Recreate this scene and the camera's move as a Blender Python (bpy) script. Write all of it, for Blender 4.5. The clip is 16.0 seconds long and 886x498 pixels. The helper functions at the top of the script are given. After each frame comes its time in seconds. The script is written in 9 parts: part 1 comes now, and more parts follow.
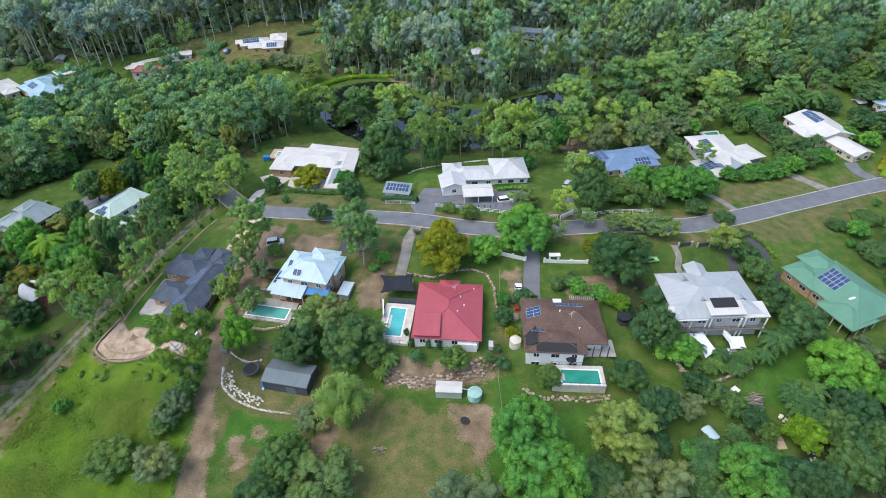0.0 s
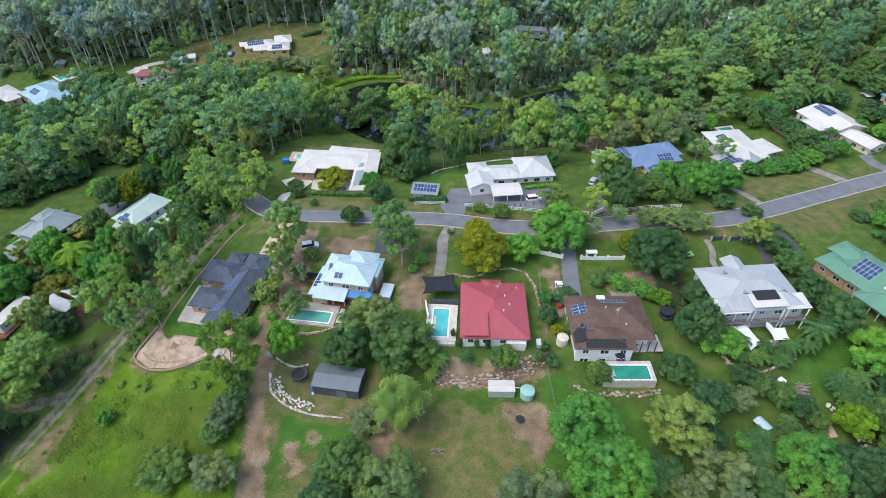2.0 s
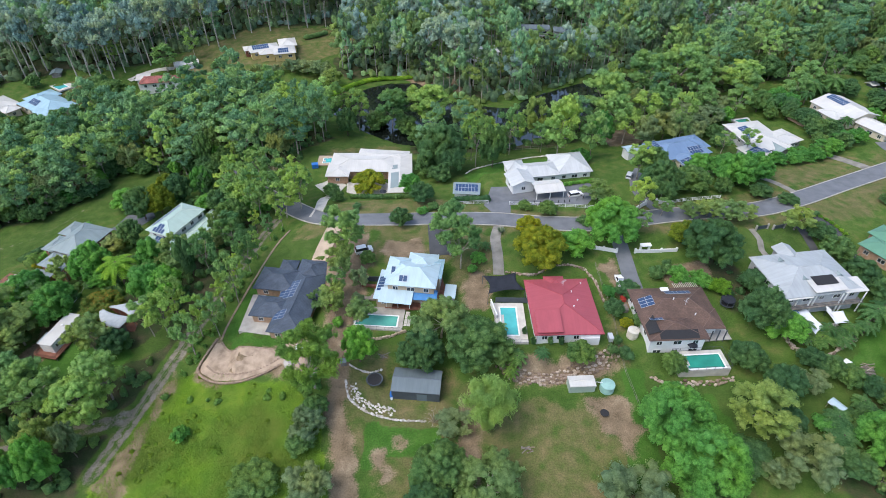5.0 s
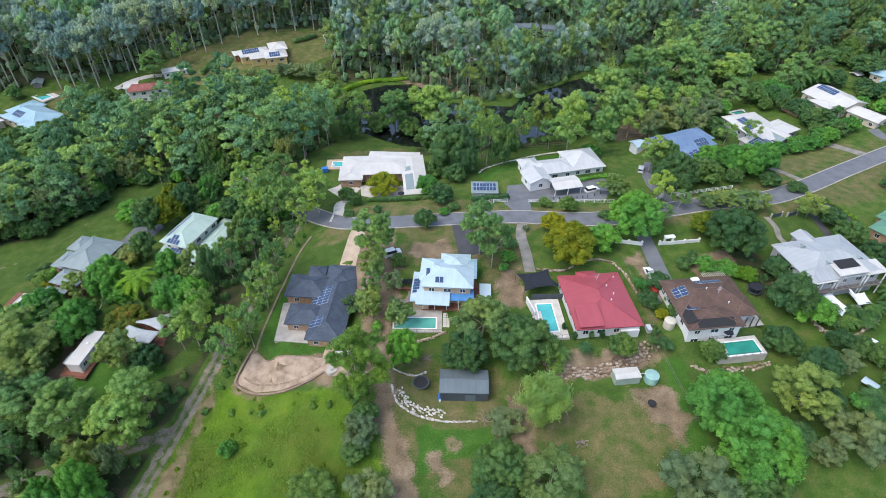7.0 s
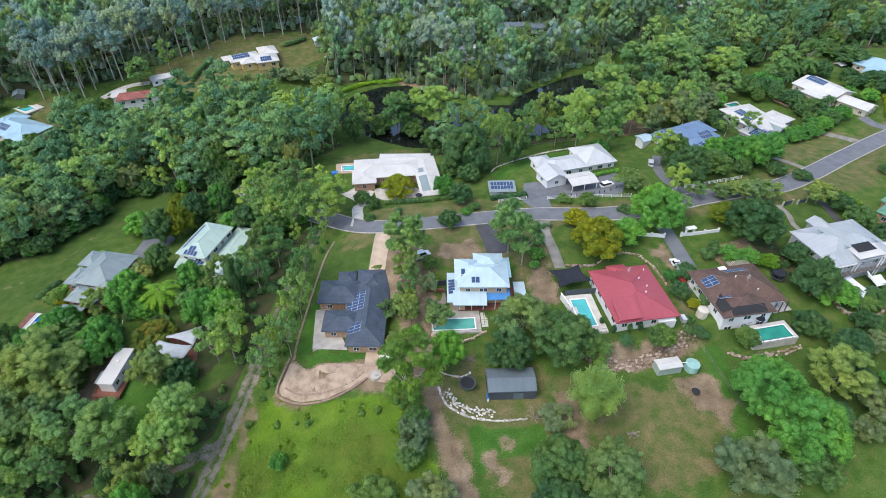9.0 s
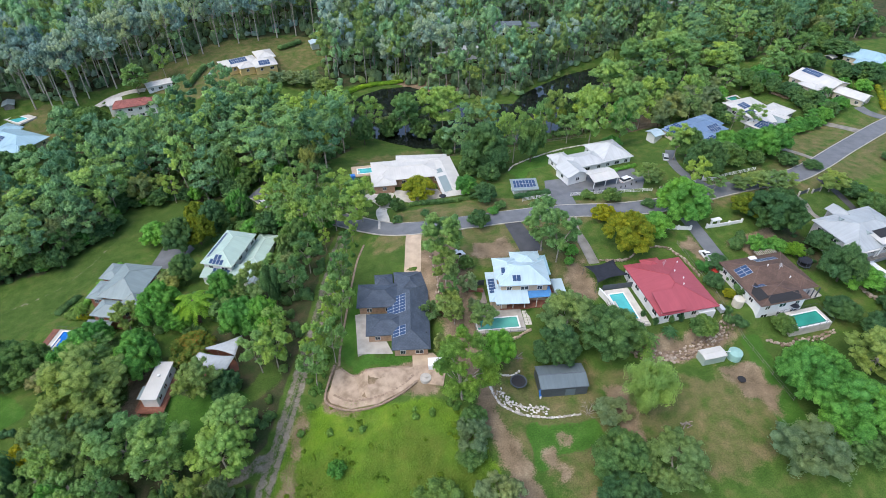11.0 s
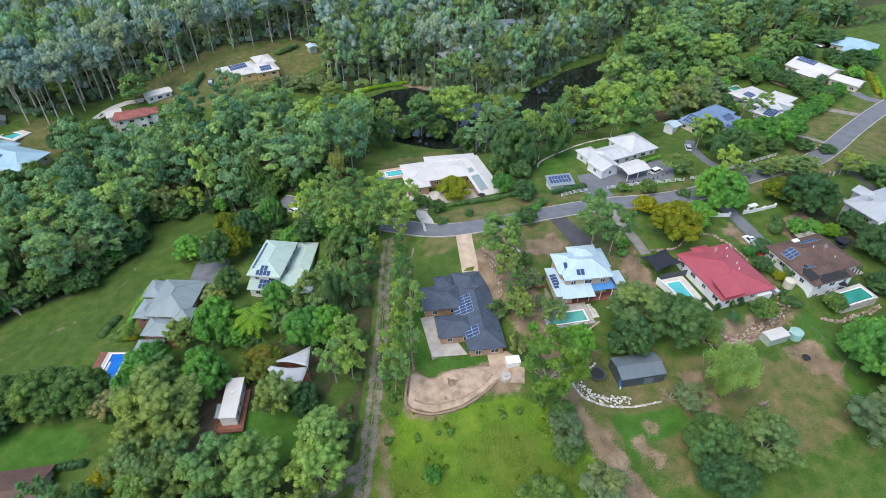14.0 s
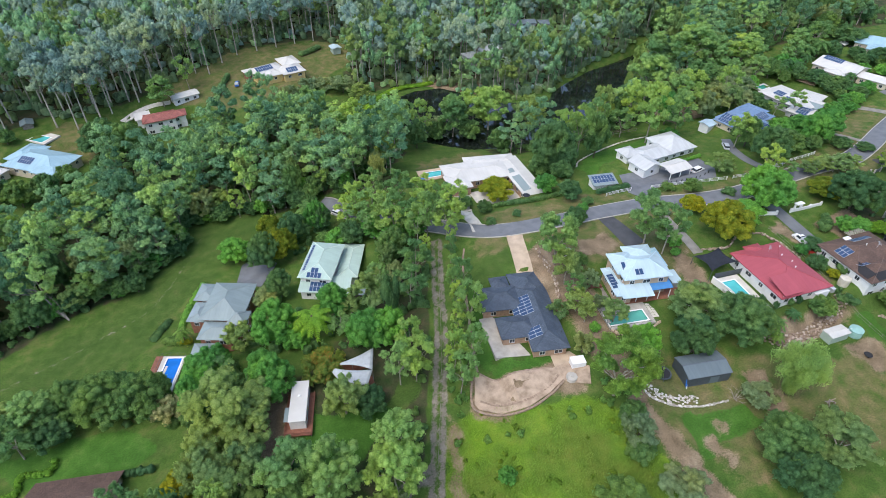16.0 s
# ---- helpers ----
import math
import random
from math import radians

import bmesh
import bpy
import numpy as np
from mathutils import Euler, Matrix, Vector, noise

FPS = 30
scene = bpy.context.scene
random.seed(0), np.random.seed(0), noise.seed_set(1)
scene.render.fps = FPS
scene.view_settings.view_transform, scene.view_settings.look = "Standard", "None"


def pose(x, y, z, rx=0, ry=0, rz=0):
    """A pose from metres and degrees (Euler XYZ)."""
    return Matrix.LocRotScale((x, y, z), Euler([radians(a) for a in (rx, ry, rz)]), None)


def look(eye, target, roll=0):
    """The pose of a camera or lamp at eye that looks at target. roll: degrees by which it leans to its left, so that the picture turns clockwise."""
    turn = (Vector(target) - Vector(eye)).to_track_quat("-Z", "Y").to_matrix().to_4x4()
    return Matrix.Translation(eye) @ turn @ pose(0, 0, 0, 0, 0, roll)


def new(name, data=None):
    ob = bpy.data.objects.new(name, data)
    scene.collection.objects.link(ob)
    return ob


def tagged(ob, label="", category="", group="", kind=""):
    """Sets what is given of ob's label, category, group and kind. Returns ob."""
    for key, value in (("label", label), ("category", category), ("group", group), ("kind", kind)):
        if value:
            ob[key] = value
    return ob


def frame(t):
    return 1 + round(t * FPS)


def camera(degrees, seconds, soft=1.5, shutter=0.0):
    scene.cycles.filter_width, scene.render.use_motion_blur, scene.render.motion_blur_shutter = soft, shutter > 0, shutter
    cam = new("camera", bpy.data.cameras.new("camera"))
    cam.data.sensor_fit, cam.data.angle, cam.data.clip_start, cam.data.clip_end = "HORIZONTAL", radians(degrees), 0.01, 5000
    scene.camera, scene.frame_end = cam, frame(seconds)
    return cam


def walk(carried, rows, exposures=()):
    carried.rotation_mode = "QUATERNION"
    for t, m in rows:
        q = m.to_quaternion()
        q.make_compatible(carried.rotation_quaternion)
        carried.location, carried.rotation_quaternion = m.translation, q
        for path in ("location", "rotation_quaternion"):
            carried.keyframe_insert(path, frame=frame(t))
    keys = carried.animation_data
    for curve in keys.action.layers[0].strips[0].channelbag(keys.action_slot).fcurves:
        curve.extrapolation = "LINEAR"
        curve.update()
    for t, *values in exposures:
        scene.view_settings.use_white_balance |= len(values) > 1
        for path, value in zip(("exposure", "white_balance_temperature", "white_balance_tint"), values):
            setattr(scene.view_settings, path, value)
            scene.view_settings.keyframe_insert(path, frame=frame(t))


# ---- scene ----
cam = camera(76.0, 16.0, soft=0.8)
METRES, EYE, TILT, LEAN, TURN = 125.0, 99.5, -39.5, 0.0, 0.0
ROWS = [
    (0.0, 0.0, 0.0, 0.0, 0.0, 0.0, -0.0),
    (0.5, -0.0269, 0.0001, 0.0002, -0.1, -0.01, 0.1),
    (1.0, -0.0562, 0.0004, 0.0006, -0.52, -0.02, 0.47),
    (1.5, -0.0836, 0.0009, 0.0012, -1.05, -0.03, 0.89),
    (2.0, -0.1137, 0.0021, 0.0018, -1.61, -0.04, 1.32),
    (2.5, -0.1414, 0.0032, 0.0026, -1.99, -0.06, 1.63),
    (3.0, -0.1718, 0.0048, 0.0036, -2.39, -0.07, 1.94),
    (3.5, -0.2004, 0.0064, 0.0044, -2.76, -0.07, 2.23),
    (4.0, -0.2321, 0.0086, 0.0055, -3.23, -0.08, 2.6),
    (6.5, -0.3881, 0.0245, 0.0157, -6.74, -0.27, 5.27),
    (7.0, -0.4201, 0.0285, 0.0189, -7.5, -0.34, 5.86),
    (7.5, -0.4498, 0.0328, 0.0219, -8.23, -0.39, 6.43),
    (8.0, -0.4819, 0.0379, 0.026, -9.04, -0.47, 7.05),
    (8.5, -0.5114, 0.0431, 0.0302, -9.77, -0.56, 7.6),
    (9.0, -0.5436, 0.0492, 0.0351, -10.56, -0.69, 8.19),
    (11.5, -0.6994, 0.0851, 0.0611, -13.82, -1.17, 10.63),
    (12.0, -0.7317, 0.0935, 0.0672, -14.42, -1.29, 11.08),
    (12.5, -0.7615, 0.1015, 0.0736, -14.97, -1.4, 11.49),
    (13.0, -0.7937, 0.1106, 0.0807, -15.55, -1.53, 11.93),
    (13.5, -0.8231, 0.119, 0.0872, -16.22, -1.66, 12.42),
    (14.0, -0.8547, 0.1289, 0.095, -17.13, -1.85, 13.08),
    (14.5, -0.884, 0.1389, 0.1025, -17.75, -2.0, 13.52),
    (15.0, -0.9147, 0.1498, 0.1106, -17.76, -1.98, 13.53),
    (15.5, -0.9427, 0.1598, 0.1176, -17.74, -1.96, 13.54),
    (16.0, -0.9693, 0.1687, 0.1243, -17.64, -1.91, 13.54),
]
walk(cam, [(t, pose(0, 0, EYE, TILT, LEAN, TURN) @ pose(METRES * x, METRES * y, METRES * z, 90 + pitch, roll, yaw)) for t, x, y, z, yaw, pitch, roll in ROWS],
     exposures=((0.0, 1.02), (16.0, 1.02)))


# ---- daylight: an overcast sky with a weak wide sun ----
world = bpy.data.worlds.new("sky")
scene.world = world
world.use_nodes = True
wn = world.node_tree.nodes
sky = wn.new("ShaderNodeTexSky")
sky.sky_type, sky.sun_disc = "NISHITA", False
sky.sun_elevation, sky.sun_rotation = radians(60), radians(-114)
sky.dust_density, sky.ozone_density = 2.2, 1.6
wn["Background"].inputs["Strength"].default_value = 0.15
world.node_tree.links.new(sky.outputs["Color"], wn["Background"].inputs["Color"])
sun = new("sun", bpy.data.lights.new("sun", "SUN"))
sun.data.energy, sun.data.angle, sun.data.color = 0.9, radians(45), (1.0, 0.96, 0.9)
sun.matrix_world = look((-90, -20, 170), (0, 20, 0))


# ---- materials ----
MATS = {}


def nodes_of(name, rough=0.7, metal=0.0, spec=0.4):
    m = bpy.data.materials.new(name)
    m.use_nodes = True
    n, l = m.node_tree.nodes, m.node_tree.links
    b = n["Principled BSDF"]
    b.inputs["Roughness"].default_value, b.inputs["Metallic"].default_value = rough, metal
    b.inputs["Specular IOR Level"].default_value = spec
    MATS[name] = m
    return m, n, l, b


def ramp(n, l, fac, stops):
    r = n.new("ShaderNodeValToRGB")
    e = r.color_ramp.elements
    e[0].position, e[0].color = stops[0][0], (*stops[0][1], 1)
    e[1].position, e[1].color = stops[-1][0], (*stops[-1][1], 1)
    for p, c in stops[1:-1]:
        e.new(p).color = (*c, 1)
    l.new(fac, r.inputs["Fac"])
    return r.outputs["Color"]


def tex_noise(n, l, vec, scale, detail=4.0):
    t = n.new("ShaderNodeTexNoise")
    t.inputs["Scale"].default_value, t.inputs["Detail"].default_value = scale, detail
    if vec:
        l.new(vec, t.inputs["Vector"])
    return t.outputs["Fac"]


def blend(n, l, kind, fac, a, b):
    m = n.new("ShaderNodeMix")
    m.data_type, m.blend_type = "RGBA", kind
    for sock, v in ((m.inputs["Factor"], fac), (m.inputs["A"], a), (m.inputs["B"], b)):
        if isinstance(v, (int, float)):
            sock.default_value = v if sock.name == "Factor" else (v, v, v, 1)
        elif isinstance(v, tuple):
            sock.default_value = (*v, 1)
        else:
            l.new(v, sock)
    return m.outputs["Result"]


def calc(n, l, op, a, b=0.0, c=0.0):
    m = n.new("ShaderNodeMath")
    m.operation = op
    for sock, v in zip(m.inputs, (a, b, c)):
        if isinstance(v, (int, float)):
            sock.default_value = v
        else:
            l.new(v, sock)
    return m.outputs["Value"]


def bumped(n, l, b, height, strength=0.3, dist=0.02):
    u = n.new("ShaderNodeBump")
    u.inputs["Strength"].default_value, u.inputs["Distance"].default_value = strength, dist
    l.new(height, u.inputs["Height"])
    l.new(u.outputs["Normal"], b.inputs["Normal"])


def where(n):
    return n.new("ShaderNodeNewGeometry").outputs["Position"]


def plain(name, col, rough=0.6, var=0.25, scale=0.8, fine=14.0, bump=0.25, metal=0.0, spec=0.4, stain=None):
    """A surface with grain and broad uneven patches; stain: a second colour that the patches go to."""
    m, n, l, b = nodes_of(name, rough, metal, spec)
    p = where(n)
    big, small = tex_noise(n, l, p, scale, 5), tex_noise(n, l, p, fine, 3)
    dark = tuple(c * (1 - var) for c in col)
    light = tuple(min(1, c * (1 + 0.6 * var)) for c in col)
    c = ramp(n, l, big, [(0.3, stain or dark), (0.55, col), (0.75, light)])
    g = ramp(n, l, small, [(0.3, (1 - var * 0.8,) * 3), (0.7, (1.0, 1.0, 1.0))])
    l.new(blend(n, l, "MULTIPLY", 0.8, c, g), b.inputs["Base Color"])
    bumped(n, l, b, small, bump)
    return m


def sheet_roof(name, col, rough=0.45, pitch=5.0, stain=0.25):
    """Ribbed metal roofing: ribs run up the slope (u along the eave, v up it), with streaks of dirt."""
    m, n, l, b = nodes_of(name, rough, 0.0, 0.32)
    uv = n.new("ShaderNodeUVMap").outputs["UV"]
    s = n.new("ShaderNodeSeparateXYZ")
    l.new(uv, s.inputs["Vector"])
    wave = calc(n, l, "SINE", calc(n, l, "MULTIPLY", s.outputs["X"], 2 * math.pi * pitch))
    st = n.new("ShaderNodeMapping")
    st.inputs["Scale"].default_value = (0.9, 0.14, 1)
    l.new(uv, st.inputs["Vector"])
    streak = tex_noise(n, l, st.outputs["Vector"], 1.0, 6)
    big = tex_noise(n, l, where(n), 0.22, 4)
    dirt = tuple(c * (1 - 0.5 * stain) for c in col)
    c = ramp(n, l, streak, [(0.35, dirt), (0.62, col)])
    g = ramp(n, l, big, [(0.3, (0.86, 0.86, 0.86)), (0.7, (1, 1, 1))])
    lap = calc(n, l, "SINE", calc(n, l, "MULTIPLY", s.outputs["X"], 2 * math.pi / 0.78))
    band = ramp(n, l, lap, [(0.86, (1, 1, 1)), (0.99, (0.95, 0.95, 0.95))])
    c = blend(n, l, "MULTIPLY", 1.0, blend(n, l, "MULTIPLY", 1.0, c, g), band)
    l.new(c, b.inputs["Base Color"])
    bumped(n, l, b, wave, 0.22, 0.02)
    return m


def tile_roof(name, col, col2, rough=0.7):
    """Concrete roof tiles in courses: each tile a shade of its own."""
    m, n, l, b = nodes_of(name, rough, 0.0, 0.35)
    uv = n.new("ShaderNodeUVMap").outputs["UV"]
    t = n.new("ShaderNodeTexBrick")
    for k, v in (("Scale", 1.0), ("Mortar Size", 0.018), ("Mortar Smooth", 0.5), ("Brick Width", 0.32), ("Row Height", 0.34)):
        t.inputs[k].default_value = v
    t.inputs["Color1"].default_value, t.inputs["Color2"].default_value = (*col, 1), (*col2, 1)
    t.inputs["Mortar"].default_value = (*[c * 0.55 for c in col], 1)
    l.new(uv, t.inputs["Vector"])
    p = where(n)
    big = ramp(n, l, tex_noise(n, l, p, 0.45, 6), [(0.32, (0.72, 0.72, 0.72)), (0.68, (1.08, 1.06, 1.04))])
    c = blend(n, l, "MULTIPLY", 1.0, t.outputs["Color"], big)
    lichen = ramp(n, l, tex_noise(n, l, p, 2.2, 6), [(0.66, (0, 0, 0)), (0.85, (0.25, 0.25, 0.25))])
    c = blend(n, l, "MIX", lichen, c, tuple(1.8 * v for v in col2))
    l.new(c, b.inputs["Base Color"])
    bumped(n, l, b, t.outputs["Fac"], 0.5, 0.03)
    return m


def leafy(name, dark, mid, light, rough=0.65, see=0.42, wide=1.0):
    """Foliage: a shade for each tree, each clump, each leaf spray and the leaves within it, lit through a little."""
    m, n, l, b = nodes_of(name, rough, 0.0, 0.18)
    info = n.new("ShaderNodeObjectInfo")
    geo = n.new("ShaderNodeNewGeometry")
    pos = geo.outputs["Position"]
    big, fine = tex_noise(n, l, pos, 0.6, 3), tex_noise(n, l, pos, 3.4, 4)
    mixed = calc(n, l, "MULTIPLY_ADD", geo.outputs["Random Per Island"], 0.16, calc(n, l, "MULTIPLY", big, 0.34))
    mixed = calc(n, l, "MULTIPLY_ADD", fine, 0.62, calc(n, l, "SUBTRACT", mixed, 0.07))
    c = ramp(n, l, mixed, [(0.28, dark), (0.5, mid), (0.76, light)])
    tint = ramp(n, l, info.outputs["Random"], [(0.0, tuple(v ** wide for v in (0.66, 0.76, 0.8))), (0.5, (1, 1, 1)), (1.0, tuple(v ** wide for v in (1.3, 1.18, 0.9)))])
    stand = ramp(n, l, tex_noise(n, l, pos, 0.1, 2), [(0.34, (0.82, 0.92, 1.02)), (0.5, (1, 1, 1)), (0.66, (1.22, 1.1, 0.86))])
    c = blend(n, l, "MULTIPLY", 1.0, blend(n, l, "MULTIPLY", 1.0, c, tint), stand)
    l.new(c, b.inputs["Base Color"])
    cells = n.new("ShaderNodeTexVoronoi")
    cells.inputs["Scale"].default_value = 3.6
    l.new(pos, cells.inputs["Vector"])
    bumped(n, l, b, calc(n, l, "SUBTRACT", fine, calc(n, l, "MULTIPLY", cells.outputs["Distance"], 0.9)), 1.0, 0.4)
    tr = n.new("ShaderNodeBsdfTranslucent")
    l.new(c, tr.inputs["Color"])
    mx = n.new("ShaderNodeMixShader")
    mx.inputs["Fac"].default_value = see
    l.new(b.outputs["BSDF"], mx.inputs[1])
    l.new(tr.outputs["BSDF"], mx.inputs[2])
    l.new(mx.outputs["Shader"], n["Material Output"].inputs["Surface"])
    return m


leafy("leaf_gum", (0.17, 0.3, 0.0935), (0.32, 0.53, 0.165), (0.52, 0.73, 0.275), wide=1.25)
# blue raised so that the wood's leaf colour carries some distance haze
leafy("leaf_wood", (0.148, 0.285, 0.145), (0.325, 0.559, 0.268), (0.57, 0.832, 0.416), wide=1.5)
leafy("leaf_olive", (0.15, 0.245, 0.0792), (0.28, 0.42, 0.138), (0.43, 0.58, 0.22))
leafy("leaf_grey", (0.18, 0.26, 0.115), (0.31, 0.41, 0.185), (0.47, 0.57, 0.28))
leafy("leaf_dark", (0.0648, 0.149, 0.0554), (0.14, 0.279, 0.099), (0.257, 0.441, 0.164))
leafy("leaf_lush", (0.08, 0.24, 0.0495), (0.18, 0.46, 0.0935), (0.32, 0.66, 0.165))
leafy("leaf_yellow", (0.11, 0.2, 0.022), (0.31, 0.38, 0.036), (0.62, 0.58, 0.06))
leafy("leaf_lime", (0.1, 0.23, 0.025), (0.25, 0.49, 0.05), (0.43, 0.67, 0.09))
leafy("leaf_bamboo", (0.1, 0.21, 0.05), (0.185, 0.36, 0.085), (0.32, 0.55, 0.15))
leafy("leaf_palm", (0.06, 0.15, 0.047), (0.14, 0.3, 0.095), (0.31, 0.48, 0.18))
leafy("leaf_red", (0.07, 0.16, 0.035), (0.16, 0.26, 0.06), (0.48, 0.2, 0.08))
leafy("leaf_cream", (0.16, 0.23, 0.09), (0.36, 0.41, 0.22), (0.62, 0.62, 0.44))
# distance haze is put into this leaf colour as a pale blue-grey
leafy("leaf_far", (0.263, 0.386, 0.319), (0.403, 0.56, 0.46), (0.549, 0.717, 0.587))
leafy("leaf_under", (0.114, 0.198, 0.114), (0.204, 0.324, 0.186), (0.324, 0.48, 0.272))


def long_grass_mat():
    m, n, l, b = nodes_of("long_grass", 0.7, 0.0, 0.2)
    geo = n.new("ShaderNodeNewGeometry")
    broad, mid = tex_noise(n, l, geo.outputs["Position"], 0.07, 4), tex_noise(n, l, geo.outputs["Position"], 0.5, 4)
    c = ramp(n, l, calc(n, l, "MULTIPLY_ADD", geo.outputs["Random Per Island"], 0.15, calc(n, l, "MULTIPLY", mid, 0.9)), [(0.2, (0.1, 0.21, 0.024)), (0.5, (0.15, 0.28, 0.036)), (0.85, (0.225, 0.36, 0.056))])
    tired = ramp(n, l, broad, [(0.38, (1.1, 1.1, 0.75)), (0.5, (0.88, 0.88, 0.85)), (0.62, (0.9, 0.76, 0.9))])
    l.new(blend(n, l, "MULTIPLY", 1.0, c, tired), b.inputs["Base Color"])


long_grass_mat()
leafy("grass_tuft", (0.108, 0.209, 0.0258), (0.153, 0.271, 0.0368), (0.207, 0.332, 0.0506))
plain("bark_pale", (0.42, 0.38, 0.32), 0.85, 0.35, 1.5, 9.0, 0.4, stain=(0.2, 0.16, 0.12))
plain("bark_white", (0.5, 0.46, 0.4), 0.85, 0.3, 1.5, 9.0, 0.4, stain=(0.3, 0.26, 0.22))
plain("bark_dark", (0.16, 0.12, 0.09), 0.9, 0.4, 2.0, 9.0, 0.5)
plain("asphalt", (0.165, 0.175, 0.188), 0.85, 0.22, 0.35, 18.0, 0.3)
plain("asphalt_dark", (0.075, 0.077, 0.083), 0.85, 0.25, 0.4, 18.0, 0.3)
plain("concrete", (0.46, 0.43, 0.38), 0.8, 0.25, 0.5, 12.0, 0.25)
plain("concrete_worn", (0.29, 0.27, 0.235), 0.85, 0.28, 0.4, 12.0, 0.3, stain=(0.19, 0.18, 0.15))
plain("concrete_tan", (0.5, 0.39, 0.28), 0.8, 0.18, 0.5, 12.0, 0.25)
plain("concrete_pale", (0.6, 0.57, 0.51), 0.75, 0.22, 0.6, 12.0, 0.25)
plain("white_paint", (0.8, 0.8, 0.79), 0.5, 0.1, 0.6, 10.0, 0.1)
plain("cream_render", (0.62, 0.54, 0.41), 0.75, 0.12, 0.7, 12.0, 0.2)
plain("tan_render", (0.52, 0.4, 0.28), 0.75, 0.14, 0.7, 12.0, 0.2)
plain("yellow_render", (0.62, 0.47, 0.2), 0.75, 0.14, 0.7, 12.0, 0.2)
plain("grey_render", (0.42, 0.43, 0.44), 0.75, 0.14, 0.7, 12.0, 0.2)
plain("brick_red", (0.37, 0.17, 0.11), 0.8, 0.3, 1.5, 16.0, 0.4)
plain("brick_tan", (0.45, 0.29, 0.19), 0.8, 0.28, 1.5, 16.0, 0.4)
plain("timber_red", (0.27, 0.11, 0.07), 0.7, 0.3, 1.2, 16.0, 0.3)
plain("timber_grey", (0.26, 0.23, 0.2), 0.8, 0.35, 1.4, 16.0, 0.3)
plain("dark_metal", (0.07, 0.085, 0.1), 0.5, 0.2, 0.8, 12.0, 0.15)
plain("shade_cloth", (0.022, 0.026, 0.036), 0.9, 0.3, 0.8, 18.0, 0.3)
plain("shade_white", (0.72, 0.75, 0.78), 0.7, 0.12, 0.6, 14.0, 0.2)
plain("shade_blue", (0.07, 0.24, 0.52), 0.6, 0.15, 0.8, 14.0, 0.1)
plain("steel_green", (0.36, 0.44, 0.38), 0.55, 0.12, 0.6, 10.0, 0.1)
plain("tank_green", (0.3, 0.5, 0.45), 0.5, 0.15, 0.8, 10.0, 0.1)
plain("tank_cream", (0.6, 0.56, 0.46), 0.5, 0.15, 0.8, 10.0, 0.1)


def rocky(name, dark, mid, light):
    """Broken rock: each stone a shade of its own, with grain and stains."""
    m, n, l, b = nodes_of(name, 0.9, 0.0, 0.25)
    p = where(n)
    shade = ramp(n, l, n.new("ShaderNodeObjectInfo").outputs["Random"], [(0.0, dark), (0.45, mid), (1.0, light)])
    grain = tex_noise(n, l, p, 5.0, 6)
    c = blend(n, l, "MULTIPLY", 1.0, shade, ramp(n, l, grain, [(0.3, (0.55, 0.53, 0.5)), (0.6, (1, 1, 1)), (0.8, (1.15, 1.12, 1.08))]))
    l.new(c, b.inputs["Base Color"])
    bumped(n, l, b, grain, 0.8, 0.1)


rocky("stone", (0.19, 0.135, 0.1), (0.36, 0.275, 0.21), (0.56, 0.48, 0.4))
rocky("stone_white", (0.42, 0.38, 0.32), (0.62, 0.58, 0.53), (0.8, 0.78, 0.75))
plain("gravel_pink", (0.44, 0.335, 0.245), 0.95, 0.32, 0.6, 9.0, 0.5, stain=(0.27, 0.2, 0.14))
plain("block_brown", (0.34, 0.25, 0.18), 0.85, 0.35, 1.5, 10.0, 0.5)
plain("rubber", (0.025, 0.025, 0.027), 0.8, 0.2, 3.0, 20.0, 0.2)
plain("window_glass", (0.035, 0.045, 0.055), 0.08, 0.3, 0.5, 2.0, 0.0, spec=0.8)
plain("plastic_blue", (0.04, 0.2, 0.6), 0.4, 0.15, 1.0, 8.0, 0.05)
sheet_roof("roof_zinc", (0.41, 0.44, 0.45), 0.5, stain=0.25)
sheet_roof("roof_red", (0.39, 0.085, 0.105), 0.5, stain=0.2)
sheet_roof("roof_white", (0.6, 0.585, 0.545), 0.5, stain=0.12)
sheet_roof("roof_offwhite", (0.54, 0.555, 0.55), 0.5, stain=0.22)
sheet_roof("roof_grey", (0.25, 0.31, 0.31), 0.5, stain=0.22)
sheet_roof("roof_paleblue", (0.46, 0.59, 0.645), 0.45, stain=0.2)
sheet_roof("roof_blue", (0.17, 0.26, 0.4), 0.5, stain=0.2)
sheet_roof("roof_skyblue", (0.33, 0.5, 0.58), 0.5, stain=0.2)
sheet_roof("roof_mint", (0.42, 0.55, 0.48), 0.5, stain=0.16)
sheet_roof("roof_green", (0.12, 0.275, 0.185), 0.5, stain=0.15)
sheet_roof("roof_slate", (0.145, 0.185, 0.205), 0.5, stain=0.25)
tile_roof("tile_dark", (0.068, 0.092, 0.128), (0.085, 0.11, 0.15))
tile_roof("tile_brown", (0.115, 0.072, 0.055), (0.15, 0.095, 0.072))
tile_roof("tile_redbrown", (0.3, 0.1, 0.085), (0.34, 0.13, 0.11))


